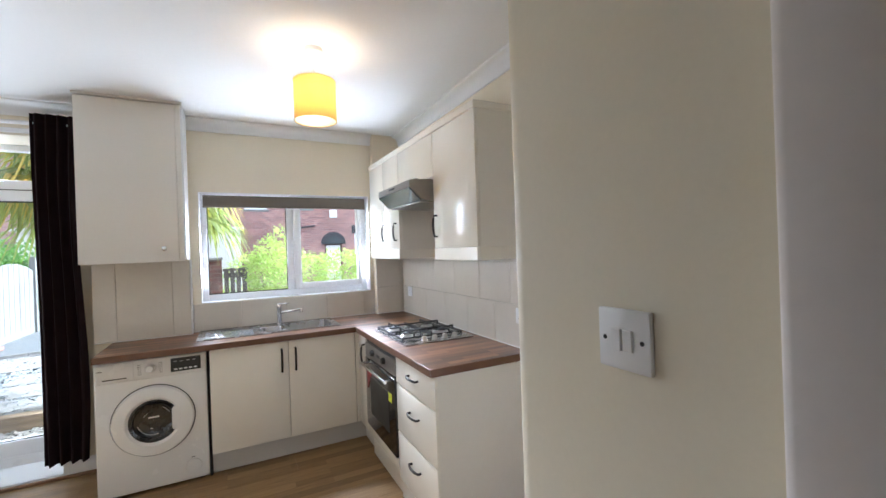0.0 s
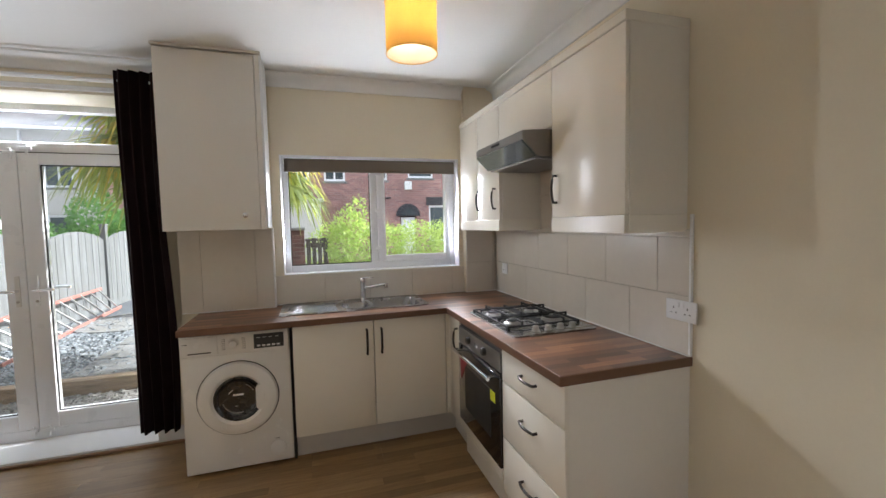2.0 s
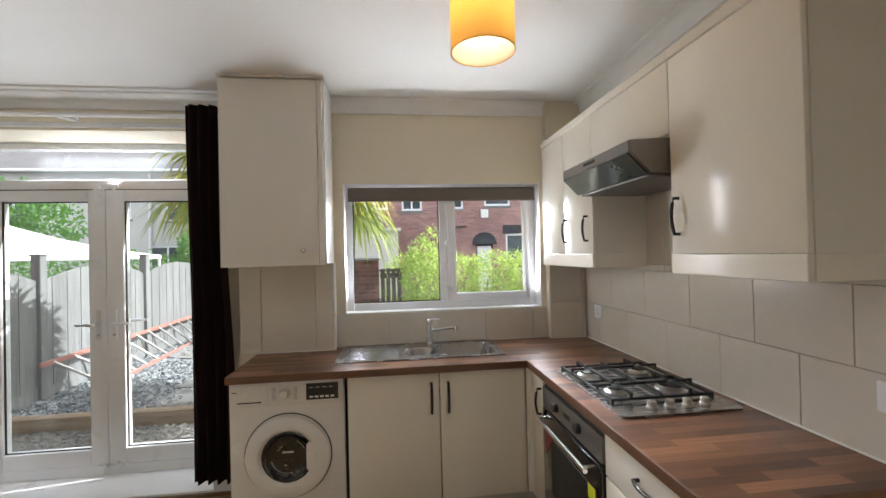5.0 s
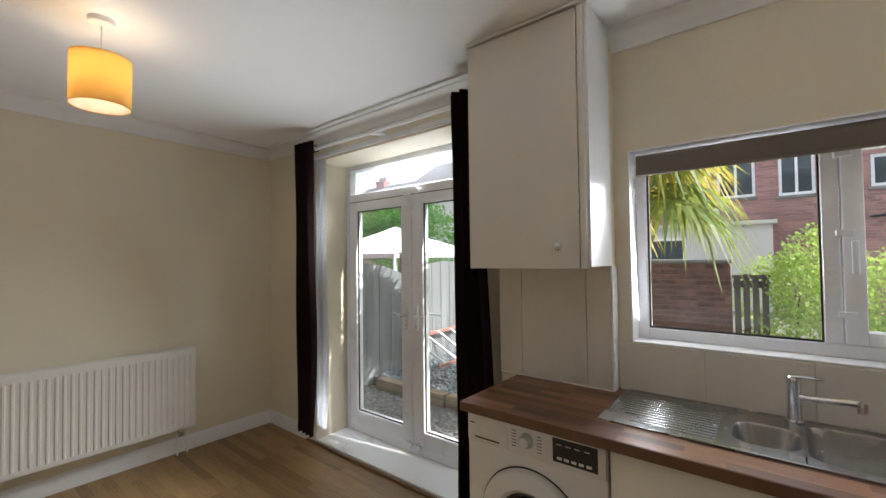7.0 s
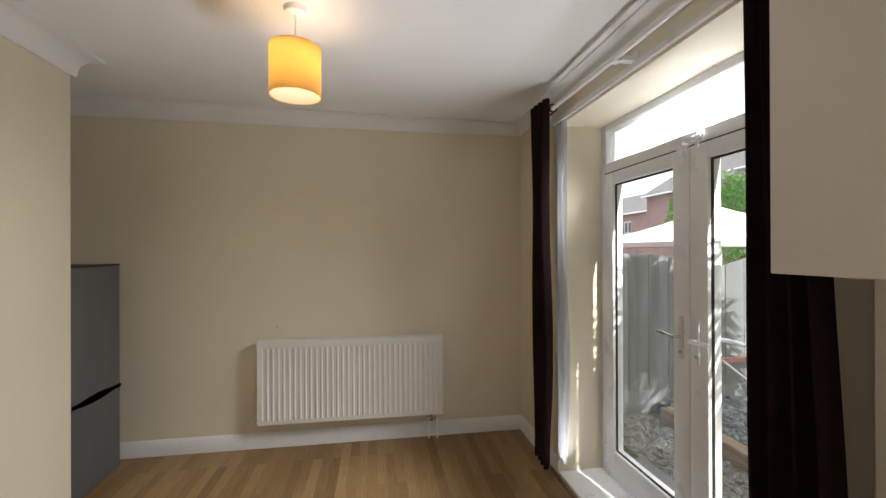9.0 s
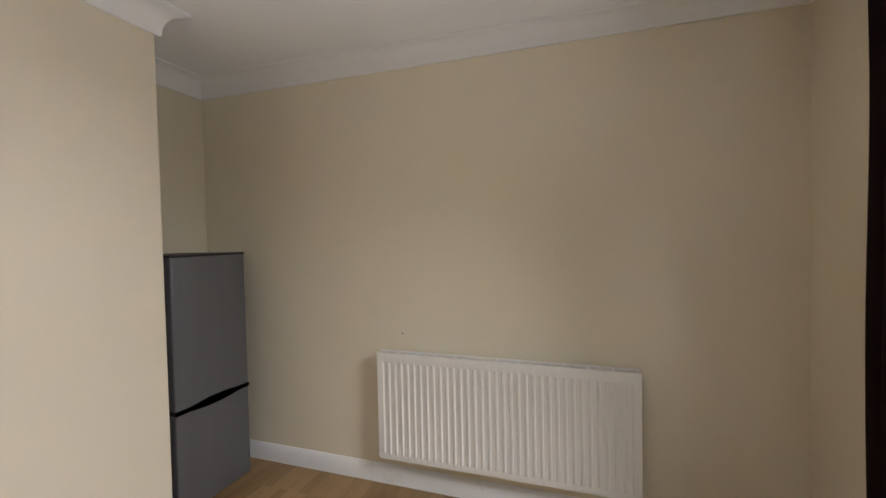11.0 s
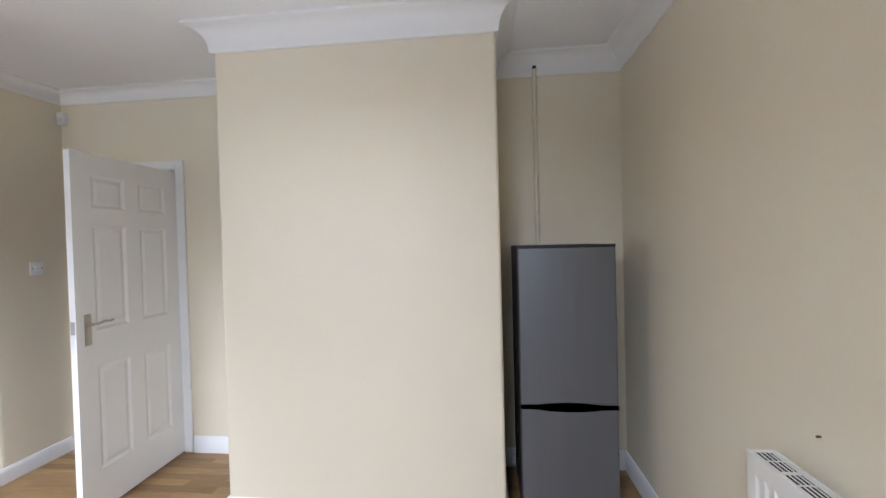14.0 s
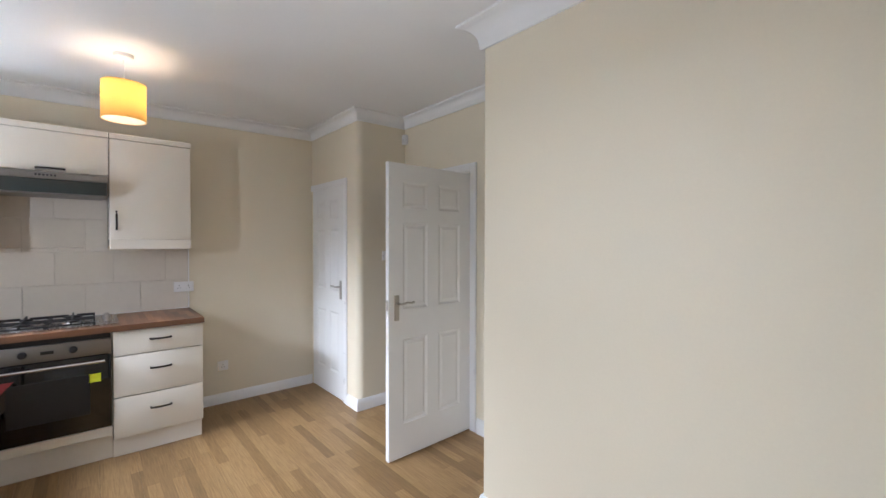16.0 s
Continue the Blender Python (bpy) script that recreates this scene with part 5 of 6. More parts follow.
wall_unit(2.768, 3.275, "cream gloss single-door wall unit at the end of the run", [(2.768, 3.275, 3.235, WZB + 0.053)])
wall_unit(3.886, PIL - 0.002, "cream gloss two-door wall unit beside the window", [(3.886, 4.243, 3.945, WZB + 0.053), (4.247, PIL - 0.002, 4.21, WZB + 0.053)])
u = wall_unit(3.277, 3.884, "cream gloss bridging wall unit above the cooker hood", [(3.277, 3.884, None, 1.936)], z0=1.922, ends=False)
d = [c for c in u.children if c.name.startswith("door")][0]
handle_bow(d, (WX, 3.51, 1.955), (WX, 3.65, 1.955), (-0.024, 0, 0))
hood = thing("cooker_hood", (3.15, 3.58, 1.72), "grey steel visor cooker hood under the wall units", "cooker hood")
def slab(profile, y0, y1, bevel=0.004):
    bm = bmesh.new()
    a, b = ([bm.verts.new((x, y, z)) for x, z in profile] for y in (y0, y1))
    fs = [bm.faces.new(a[::-1]), bm.faces.new(b)]
    for i in range(len(profile)):
        j = (i + 1) % len(profile)
        fs.append(bm.faces.new((a[i], a[j], b[j], b[i])))
    if bevel:
        bmesh.ops.bevel(bm, geom=list({e for f in fs for e in f.edges}), offset=bevel, segments=2, affect="EDGES")
    return bm
part("body", slab([(XR - 0.02, 1.921), (3.055, 1.921), (2.915, 1.912), (2.915, 1.868), (2.995, 1.790), (XR - 0.02, 1.786)], 3.282, 3.880), HOOD_STEEL, hood)
part("visor", slab([(2.917, 1.868), (2.911, 1.863), (2.988, 1.786), (2.994, 1.791)], 3.290, 3.872, 0.001), HOOD_GLASS, hood, "green-tinted glass visor")
part("filter", boxes((3.00, XR - 0.05, 3.31, 3.85, 1.778, 1.786)), HOOD_STEEL, hood, "grey mesh filter")
for k in range(6):
    y = 3.545 + 0.018 * k
    part("button", boxes((2.911, 2.918, y, y + 0.011, 1.886, 1.898)), BLACK_PLASTIC, hood, "small black button")

# ---- boiler cabinet ----
bc = thing("boiler_cabinet", (1.36, 4.43, 1.455), "white boarded boiler cabinet hung up to the ceiling", "cabinet")
part("carcass", boxes((1.072, 1.640, 4.320, PIER - 0.001, 1.463, 2.54)), BOILER_BOARD, bc)
part("side_panel", boxes((1.6405, 1.652, 4.316, PIER - 0.001, 1.463, 2.542)), GLOSS_PANEL, bc, "glossy white side panel")
d = part("door", boxes((1.069, 1.610, 4.300, 4.319, 1.455, 2.533), bevel=0.002), BOILER_BOARD, bc)
part("door_edge_post", boxes((1.613, 1.640, 4.304, 4.3195, 1.455, 2.537), bevel=0.002), BOILER_BOARD, bc)
part("top_strip", boxes((1.062, 1.652, 4.294, 4.326, 2.541, 2.556), bevel=0.002), BOILER_BOARD, bc)
part("knob", lathe([(0.008, 0), (0.008, 0.012), (0.016, 0.018), (0.016, 0.026), (0.011, 0.029), (0.001, 0.030)], look((1.527, 4.300, 1.545), (1.527, 5.0, 1.545)), 18), CHROME, d, "small metal knob")

# ---- washing machine ----
MX0, MX1, MY, MZ = 1.163, 1.757, 4.135, 0.848
wm = thing("washing_machine", ((MX0 + MX1) / 2, 4.38, 0), "white front-loading washing machine under the worktop", "washing machine")
part("body", boxes((MX0, MX1, MY, YB - 0.07, 0.018, MZ), bevel=0.008, segments=3), APPLIANCE, wm)
part("control_panel", boxes((MX0 + 0.004, MX1 - 0.004, MY - 0.009, MY + 0.01, 0.722, MZ - 0.003), bevel=0.005, segments=2), APPLIANCE, wm)
dr = part("detergent_drawer", boxes((MX0 + 0.014, MX0 + 0.20, MY - 0.0125, MY - 0.006, 0.728, 0.836), bevel=0.003, segments=2), APPLIANCE, wm)
part("drawer_grip", boxes((MX0 + 0.045, MX0 + 0.165, MY - 0.0135, MY - 0.0122, 0.742, 0.748)), DARK_GAP, dr, "dark grip slot")
part("logo_bar", boxes((MX0 + 0.018, MX0 + 0.044, MY - 0.0135, MY - 0.0124, 0.799, 0.803)), PEWTER, dr, "small dark badge")
CXK = MX0 + 0.285
part("dial", lathe([(0.030, 0), (0.029, 0.008), (0.024, 0.012), (0.022, 0.028), (0.019, 0.031), (0.001, 0.031)], look((CXK, MY - 0.009, 0.785), (CXK, MY + 1, 0.785)), 28), APPLIANCE, wm, "white programme dial")
for k in range(6):
    for sx in (-1, 1):
        part("print_bar", boxes((CXK + sx * 0.055 - 0.010, CXK + sx * 0.055 + 0.010, MY - 0.0097, MY - 0.0087, 0.752 + 0.012 * k, 0.7545 + 0.012 * k)), PEWTER, wm, "grey programme print")
disp = part("display", boxes((MX0 + 0.395, MX0 + 0.562, MY - 0.0115, MY - 0.008, 0.742, 0.829), bevel=0.001), BLACK_PLASTIC, wm, "black display panel")
for k in range(5):
    x = MX0 + 0.412 + 0.0275 * k
    part("button", boxes((x, x + 0.019, MY - 0.0135, MY - 0.0112, 0.753, 0.763), bevel=0.0008), WHITE_PLASTIC, disp, "white button")
for k in range(4):
    part("print_bar", boxes((MX0 + 0.41 + 0.035 * k, MX0 + 0.43 + 0.035 * k, MY - 0.0121, MY - 0.0112, 0.806, 0.809)), APPLIANCE_TRIM, disp)
DXC, DZC = MX0 + 0.297, 0.452
face = look((DXC, MY, DZC), (DXC, MY + 1, DZC))
dd = part("door", lathe([(0.221, 0.0), (0.221, 0.012), (0.212, 0.026), (0.185, 0.036), (0.150, 0.034), (0.135, 0.022), (0.131, 0.012)], face, 56), APPLIANCE, wm, "round white door")
part("seam_ring", lathe([(0.2265, 0.0015), (0.2215, 0.004), (0.2215, 0.0)], face, 56), DARK_GAP, wm, "dark ring round the door")
bm = lathe([(0.136, 0.020), (0.126, 0.022), (0.110, 0.014), (0.08, 0.008), (0.001, 0.006)], face, 48)
part("porthole", bm, PORTHOLE, dd, "dark porthole glass")
part("drum_ring", lathe([(0.114, 0.016), (0.111, 0.023), (0.106, 0.018)], face, 48), PEWTER, dd, "metal porthole ring")
bm = bmesh.new()
rounded(bm, DXC + 0.098, DXC + 0.145, -0.075, 0.075, 0.018, 0.034, 0.02)
bmesh.ops.transform(bm, matrix=Matrix.Translation((0, MY, DZC)) @ Matrix.Rotation(radians(90), 4, "X"), verts=bm.verts[:])
# glints on the porthole, modelled as thin pale arcs over the dark glass
for a0, a1, rr, dep in ((195, 285, 0.088, 0.0135), (25, 60, 0.092, 0.015), (120, 150, 0.06, 0.0095), (245, 262, 0.05, 0.0085)):
    arcp = [face @ Vector((rr * math.cos(radians(a0 + (a1 - a0) * i / 10)), rr * math.sin(radians(a0 + (a1 - a0) * i / 10)), dep)) for i in range(11)]
    part("drum_glint", tube(arcp, 0.0028, 6), NICKEL, dd, "pale metal arc imitating a glint off the drum")
part("door_grip", bm, APPLIANCE, dd, "white door grip")
part("glass_label", boxes((DXC - 0.03, DXC + 0.028, MY - 0.0095, MY - 0.0075, DZC + 0.016, DZC + 0.026)), APPLIANCE_TRIM, dd, "pale label behind the glass")
part("filter_cover", lathe([(0.047, 0), (0.046, 0.003), (0.043, 0.0045), (0.001, 0.0045)], look((MX1 - 0.09, MY, 0.105), (MX1 - 0.09, MY + 1, 0.105)), 32), APPLIANCE, wm)
part("filter_mark", boxes((MX1 - 0.105, MX1 - 0.082, MY - 0.001, MY + 0.001, 0.163, 0.166)), PEWTER, wm)
for x in (MX0 + 0.05, MX1 - 0.05):
    for y in (MY + 0.05, YB - 0.12):
        part("foot", cyl(bmesh.new(), (x, y, 0), (x, y, 0.02), 0.02, n=14), BLACK_PLASTIC, wm)
# solid near-black filler painted as the shade of the narrow gap
structure("trim", boxes((1.757, 1.7745, 4.16, YB - 0.05, 0.0, WT0)), DARK_GAP, "dark strip standing in for the shaded gap beside the washing machine")

# ---- splashback tiles ----
tile_meshes = {}
def tile_mesh(w, h, axis):
    """A tile with a soft edge, its face towards -x or -y."""
    key = (round(w, 3), round(h, 3), axis)
    if key not in tile_meshes:
        bm = bmesh.new()
        t, b = 0.008, 0.0015
        if axis == "x":
            f = [bm.verts.new((-t, y, z)) for y, z in ((b, b), (w - b, b), (w - b, h - b), (b, h - b))]
            g = [bm.verts.new((-t + b, y, z)) for y, z in ((0, 0), (w, 0), (w, h), (0, h))]
            k = [bm.verts.new((0, y, z)) for y, z in ((0, 0), (w, 0), (w, h), (0, h))]
        else:
            f = [bm.verts.new((x, -t, z)) for x, z in ((b, b), (w - b, b), (w - b, h - b), (b, h - b))]
            g = [bm.verts.new((x, -t + b, z)) for x, z in ((0, 0), (w, 0), (w, h), (0, h))]
            k = [bm.verts.new((x, 0, z)) for x, z in ((0, 0), (w, 0), (w, h), (0, h))]
        bm.faces.new(f)
        for p, q in ((f, g), (g, k)):
            for i in range(4):
                bm.faces.new((p[i], p[(i + 1) % 4], q[(i + 1) % 4], q[i]))
        tile_meshes[key] = mesh_of("tile", bm, TILE)
    return tile_meshes[key]


GAP = 0.0022
def tiled(name, axis, plane, a0, a1, rows, joints, label):
    """Tiles in rows between a0 and a1; joints gives each row's first joint."""
    z0, z1 = rows[0][0], rows[-1][1]
    spec = (plane - 0.004, plane, a0, a1, z0, z1) if axis == "x" else (a0, a1, plane - 0.004, plane, z0, z1)
    back = structure(name, boxes(spec), GROUT, label)
    for (r0, r1), j in zip(rows, joints):
        cuts = [a0] + [v for v in [j + 0.336 * k for k in range(-12, 13)] if a0 + 0.015 < v < a1 - 0.015] + [a1]
        for c0, c1 in zip(cuts, cuts[1:]):
            at = (plane - 0.004, c0 + GAP / 2, r0 + GAP / 2) if axis == "x" else (c0 + GAP / 2, plane - 0.004, r0 + GAP / 2)
            piece("tile", tile_mesh(c1 - c0 - GAP, r1 - r0 - GAP, axis), back, at)
    return back


tiled("splashback_east", "x", XR, 2.745, PIL, [(WT1 + 0.002, 1.145), (1.145, 1.388), (1.388, 1.42)], [3.075, 2.908, 3.075], "cream ceramic splashback tiles behind the hob")
tiled("splashback_hood", "x", XR, 3.277, 3.884, [(1.42, 1.633), (1.633, 1.785)], [3.411, 3.58], "cream tiles under the cooker hood")
tiled("splashback_north", "y", YB, 1.647, 3.103, [(WT1 + 0.002, WZ0 - 0.004)], [1.99], "cream tiles under the kitchen window")
tiled("splashback_pier", "y", PIER, 1.067, 1.645, [(WT1 + 0.002, 1.455)], [1.198], "cream tiles under the boiler cabinet")
tiled("splashback_boxing", "y", PIL, 3.107, XR - 0.012, [(WT1 + 0.002, 1.145), (1.145, 1.42)], [3.0, 3.0], "cream tiles on the pipe boxing")
structure("trim", boxes((1.646, 1.654, PIER - 0.013, YB - 0.012, WT1, 1.46), (XR - 0.014, XR - 0.001, 2.735, 2.744, WT1, 1.48)), GLOSS_WHITE, "white tile edge trim")
structure("trim", boxes((XR - 0.02, XR - 0.012, 2.74, PIL - 0.012, WT1, WT1 + 0.006), (1.66, 3.10, YB - 0.02, YB - 0.012, WT1, WT1 + 0.006), (1.07, 1.645, PIER - 0.02, PIER - 0.012, WT1, WT1 + 0.006), (3.10, XR - 0.02, PIL - 0.02, PIL - 0.012, WT1, WT1 + 0.006), bevel=0.002), SEALANT, "white sealant bead along the worktop")

# ---- the garden ----
structure("ground", boxes((-400, 400, OUT, 800, -0.3, -0.02)), SOIL, "garden ground running to the distance")
structure("outer_wall", boxes((XR + 0.15, 9.0, YB, OUT, -0.1, 5.4), (-8.0, XL - 0.15, YB, OUT, -0.1, 5.4), (XL - 0.15, XR + 0.15, YB, OUT, CEIL + 0.2, 5.4)), FAR_BRICK, "brick back wall of the house")
structure("roof", boxes((-8, 9, -6, OUT + 0.2, 5.4, 5.6)), ROOF_SLATE, "roof over the house")
structure("door_step", boxes((DX0 - 0.1, DX1 + 0.1, OUT, OUT + 0.28, -0.02, 0.03), bevel=0.01), SLAB, "grey concrete step outside the garden doors")


def stones(name, x0, x1, y0, y1, z, count, size, mat, label, seed):
    """Loose angular chippings strewn over a bed."""
    r = np.random.RandomState(seed)
    base = np.array([(-1, -1, 0), (1, -1, 0), (1, 1, 0), (-1, 1, 0), (-0.6, -0.7, 1), (0.7, -0.5, 1), (0.5, 0.7, 1), (-0.7, 0.5, 1)], float)
    faces0 = np.array([(4, 5, 6, 7), (0, 1, 5, 4), (1, 2, 6, 5), (2, 3, 7, 6), (3, 0, 4, 7)])
    verts, faces = [], []
    for i in range(count):
        a, t1, t2 = r.uniform(0, 6.28), r.normal(0, 0.3), r.normal(0, 0.3)
        s = size * r.uniform(0.5, 1.3)
        v = base * (s, s * r.uniform(0.5, 1.0), s * r.uniform(0.25, 0.7))
        v[:, 2] += v[:, 0] * t1 + v[:, 1] * t2
        c, q = math.cos(a), math.sin(a)
        v = np.c_[v[:, 0] * c - v[:, 1] * q, v[:, 0] * q + v[:, 1] * c, v[:, 2]]
        verts.append(v + (r.uniform(x0, x1), r.uniform(y0, y1), z + r.uniform(-0.004, 0.006)))
        faces.append(faces0 + 8 * i)
    me = bpy.data.meshes.new(name)
    me.from_pydata(np.concatenate(verts).tolist(), [], np.concatenate(faces).tolist())
    me.materials.append(mat)
    return tagged(new(name, me), label, "gravel", kind="stuff")


def stone_material(name, a, b):
    m, nt, p = shader(name)
    geo = nt.nodes.new("ShaderNodeNewGeometry")
    c = mul(nt, ramp(nt, geo.outputs["Random Per Island"], a, b, 0, 1), ramp(nt, noise_node(nt, 40, 3), (0.8, 0.8, 0.8), (1, 1, 1)))
    nt.links.new(c, p.inputs["Base Color"])
    p.inputs["Roughness"].default_value = 0.85
    return m


SLATE_STONE = stone_material("blue_slate_stone", (0.12, 0.14, 0.16), (0.36, 0.39, 0.42))
PALE_STONE = stone_material("pale_pebble", (0.17, 0.165, 0.16), (0.40, 0.385, 0.37))
structure("gravel_strip", boxes((-1.62, 3.5, OUT + 0.28, 5.90, -0.1, -0.005)), PALE_GRAVEL, "pale gravel strip")
structure("slate_bed", boxes((-1.62, 0.9, 6.04, 12.4, -0.1, 0.085)), SLATE, "raised bed of slate chippings")
stones("pale_gravel", -1.6, 1.2, OUT + 0.29, 5.9, -0.004, 2600, 0.018, PALE_STONE, "pale loose gravel outside the garden doors", 2)
stones("slate_chippings", -1.6, 0.2, 6.05, 9.3, 0.086, 5200, 0.026, SLATE_STONE, "blue-grey slate chippings in the raised bed", 4)
for x0, x1, y in ((-1.42, -0.42, 5.97), (-0.40, 1.15, 5.985)):
    bm = boxes((x0, x1, y - 0.07, y + 0.055, -0.02, 0.125), bevel=0.012, segments=2)
    for v in bm.verts:
        v.co += Vector((noise.noise(v.co * 5), noise.noise(v.co * 6 + Vector((3, 0, 0))), noise.noise(v.co * 4))) * 0.006
    lone("railway_sleeper", bm, SLEEPER, "weathered timber sleeper edging the slate bed", "sleeper", "sleepers")
for x0, x1, y0, y1, z in ((-0.33, 0.62, 6.10, 6.62, 0.105), (-0.36, 0.60, 6.68, 7.22, 0.108), (-0.40, 0.55, 7.28, 7.84, 0.106), (0.66, 1.3, 6.1, 6.9, 0.104)):
    lone("paving_slab", boxes((x0, x1, y0, y1, 0.07, z), bevel=0.008, segments=2), SLAB, "grey concrete paving slab in the slate", "slab", "paving slabs")
bm = bmesh.new()
cyl(bm, (-0.75, 8.75, 0.06), (-0.75, 8.75, 0.105), 0.62, n=40)
circle = thing("paving_circle", (-0.75, 8.75, 0.06), "pale round paved circle beside the fence", "paving")
part("inner_disc", bm, PALE_GRAVEL, circle)
part("edge_ring", lathe([(0.62, 0.08), (0.62, 0.112), (0.70, 0.112), (0.70, 0.08)], pose(-0.75, 8.75, 0), 48), SLAB, circle, "grey stone edging")

# fence of upright boards in panels with arched tops
FXP = -1.655
fence = thing("fence", (FXP, 8.6, -0.02), "grey weathered close-board fence with arched panels", "fence")
posts = [4.98, 6.62, 8.45, 10.28, 12.11]
for y in posts:
    part("post", boxes((FXP - 0.045, FXP + 0.05, y - 0.045, y + 0.045, -0.02, 1.58), (FXP - 0.055, FXP + 0.06, y - 0.055, y + 0.055, 1.58, 1.60), bevel=0.006), FENCE_WOOD, fence)
for a, b in zip(posts, posts[1:]):
    part("gravel_board", boxes((FXP - 0.02, FXP + 0.015, a + 0.046, b - 0.046, -0.02, 0.20)), FENCE_WOOD, fence)
    n = int((b - a - 0.09) / 0.098)
    for k in range(n):
        y = a + 0.046 + (b - a - 0.092) * k / n
        w = (b - a - 0.092) / n
        h1 = 1.47 - 0.15 * ((k / n) * 2 - 1) ** 2
        h2 = 1.47 - 0.15 * (((k + 1) / n) * 2 - 1) ** 2
        bm = boxes((FXP - 0.008, FXP + 0.010 + 0.006 * (k % 2), y + 0.002, y + w + 0.004, 0.20, 1.0))
        for v in bm.verts:
            if v.co.z > 0.9:
                v.co.z = h1 if v.co.y < y + w / 2 else h2
        part("board", bm, FENCE_WOOD, fence, smooth=False)
    for z in (0.35, 1.1):
        part("rail", boxes((FXP - 0.05, FXP - 0.009, a + 0.046, b - 0.046, z, z + 0.05)), FENCE_WOOD, fence)

# ladder lying on its edge against the fence
ld = thing("ladder", (-1.35, 8.0, 0.09), "red-sided aluminium ladder lying along the fence", "ladder")
A0, A1 = Vector((-1.17, 6.75, 0.115)), Vector((-1.42, 10.15, 0.115))
U0, U1 = Vector((-1.53, 6.45, 0.47)), Vector((-1.57, 9.85, 0.49))
def bar(p, q, w, h):
    d = (q - p)
    m = Matrix.Translation((p + q) / 2) @ d.to_track_quat("Y", "Z").to_matrix().to_4x4()
    bm = boxes((-w / 2, w / 2, -d.length / 2, d.length / 2, -h / 2, h / 2), bevel=0.004)
    bmesh.ops.transform(bm, matrix=m, verts=bm.verts[:])
    return bm
part("stile", bar(A0, A1, 0.025, 0.05), LADDER_RED, ld, "red stile")
part("stile", bar(U0, U1, 0.025, 0.05), LADDER_RED, ld, "red stile")
for k in range(12):
    f = (k + 0.6) / 12
    part("rung", cyl(bmesh.new(), A0.lerp(A1, f), U0.lerp(U1, f), 0.015, n=10), ALUMINIUM, ld, "aluminium rung")

# brick garden wall and gate
gw = thing("garden_wall", (0.9, 9.35, -0.02), "low red brick garden wall with a flat coping", "wall")
GX0, GX1, GY = -0.1, 1.76, 9.33
part("mortar_core", boxes((GX0 + 0.004, GX1 - 0.004, GY + 0.006, GY + 0.20, -0.02, 1.41)), MORTAR, gw)
part("coping", boxes((GX0 - 0.02, GX1 + 0.02, GY - 0.025, GY + 0.235, 1.41, 1.46), bevel=0.008), SLAB, gw, "grey coping stone")
brick_me = {}
for r in range(19):
    z = -0.02 + 0.075 * r
    x = GX0 - (0.1125 if r % 2 else 0)
    while x < GX1 - 0.03:
        xa, xb = max(x, GX0), min(x + 0.215, GX1)
        n = round(xb - xa, 3)
        if n > 0.03:
            if n not in brick_me:
                bm = boxes((0, n, 0, 0.1, 0, 0.065), bevel=0.004)
                brick_me[n] = mesh_of("brick", bm, BRICK)
            piece("brick", brick_me[n], gw, (xa, GY - 0.002 + 0.004 * random.random(), z))
        x += 0.225
gt = thing("garden_gate", (1.98, 9.4, 0), "dark wooden slatted garden gate", "gate")
for k in range(4):
    x = 1.79 + k * 0.098
    part("slat", boxes((x, x + 0.07, 9.36, 9.38, 0.02, 1.24 + 0.02 * (k % 2)), bevel=0.004), GATE_WOOD, gt)
for z in (0.3, 1.08):
    part("rail", boxes((1.78, 2.17, 9.381, 9.42, z, z + 0.09), bevel=0.004), GATE_WOOD, gt)
part("rail", boxes((1.77, 2.18, 9.34, 9.359, 1.20, 1.25), bevel=0.004), GATE_WOOD, gt)


def leaf_cloud(name, blobs, count, size, mat, seed, parent, spread=1.0):
    """Many small folded leaves spread through soft lumps."""
    r = np.random.RandomState(seed)
    weights = np.array([b[3] * b[4] * b[5] for b in blobs]) ** 0.7
    pick = r.choice(len(blobs), count, p=weights / weights.sum())
    B = np.array(blobs)[pick]
    d = r.normal(size=(count, 3))
    d /= np.linalg.norm(d, axis=1)[:, None]
    rad = r.uniform(0.55, 1.08, count) ** 0.6
    c = B[:, :3] + d * B[:, 3:6] * rad[:, None]
    ax = r.normal(size=(count, 3)) + d * 0.8 + (0, 0, -0.3)
    ax /= np.linalg.norm(ax, axis=1)[:, None]
    sd = np.cross(ax, r.normal(size=(count, 3)))
    sd /= np.linalg.norm(sd, axis=1)[:, None]
    L = (size * r.uniform(0.6, 1.4, count))[:, None]
    nrm = np.cross(ax, sd)
    v = np.stack([c, c + ax * L * 0.5 + sd * L * 0.28 + nrm * L * 0.08, c + ax * L, c + ax * L * 0.5 - sd * L * 0.28 + nrm * L * 0.08], 1).reshape(-1, 3)
    keep = v.reshape(-1, 4, 3)[:, :, 2].min(1) > 0.0
    v = v.reshape(-1, 4, 3)[keep].reshape(-1, 3)
    n = len(v) // 4
    f = np.arange(n * 4).reshape(-1, 4)
    f = np.concatenate([f[:, [0, 1, 2]], f[:, [0, 2, 3]]])
    me = bpy.data.meshes.new(name)
    me.from_pydata((v - np.array(ORIGIN[parent.name])).tolist(), [], f.tolist())
    me.materials.append(mat)
    ob = new(name, me)
    ob.parent = parent
    return ob


def stems(parent, pts, r, mat):
    for p, q in pts:
        part("stem", cyl(bmesh.new(), p, q, r, r * 0.4, n=7), mat, parent)


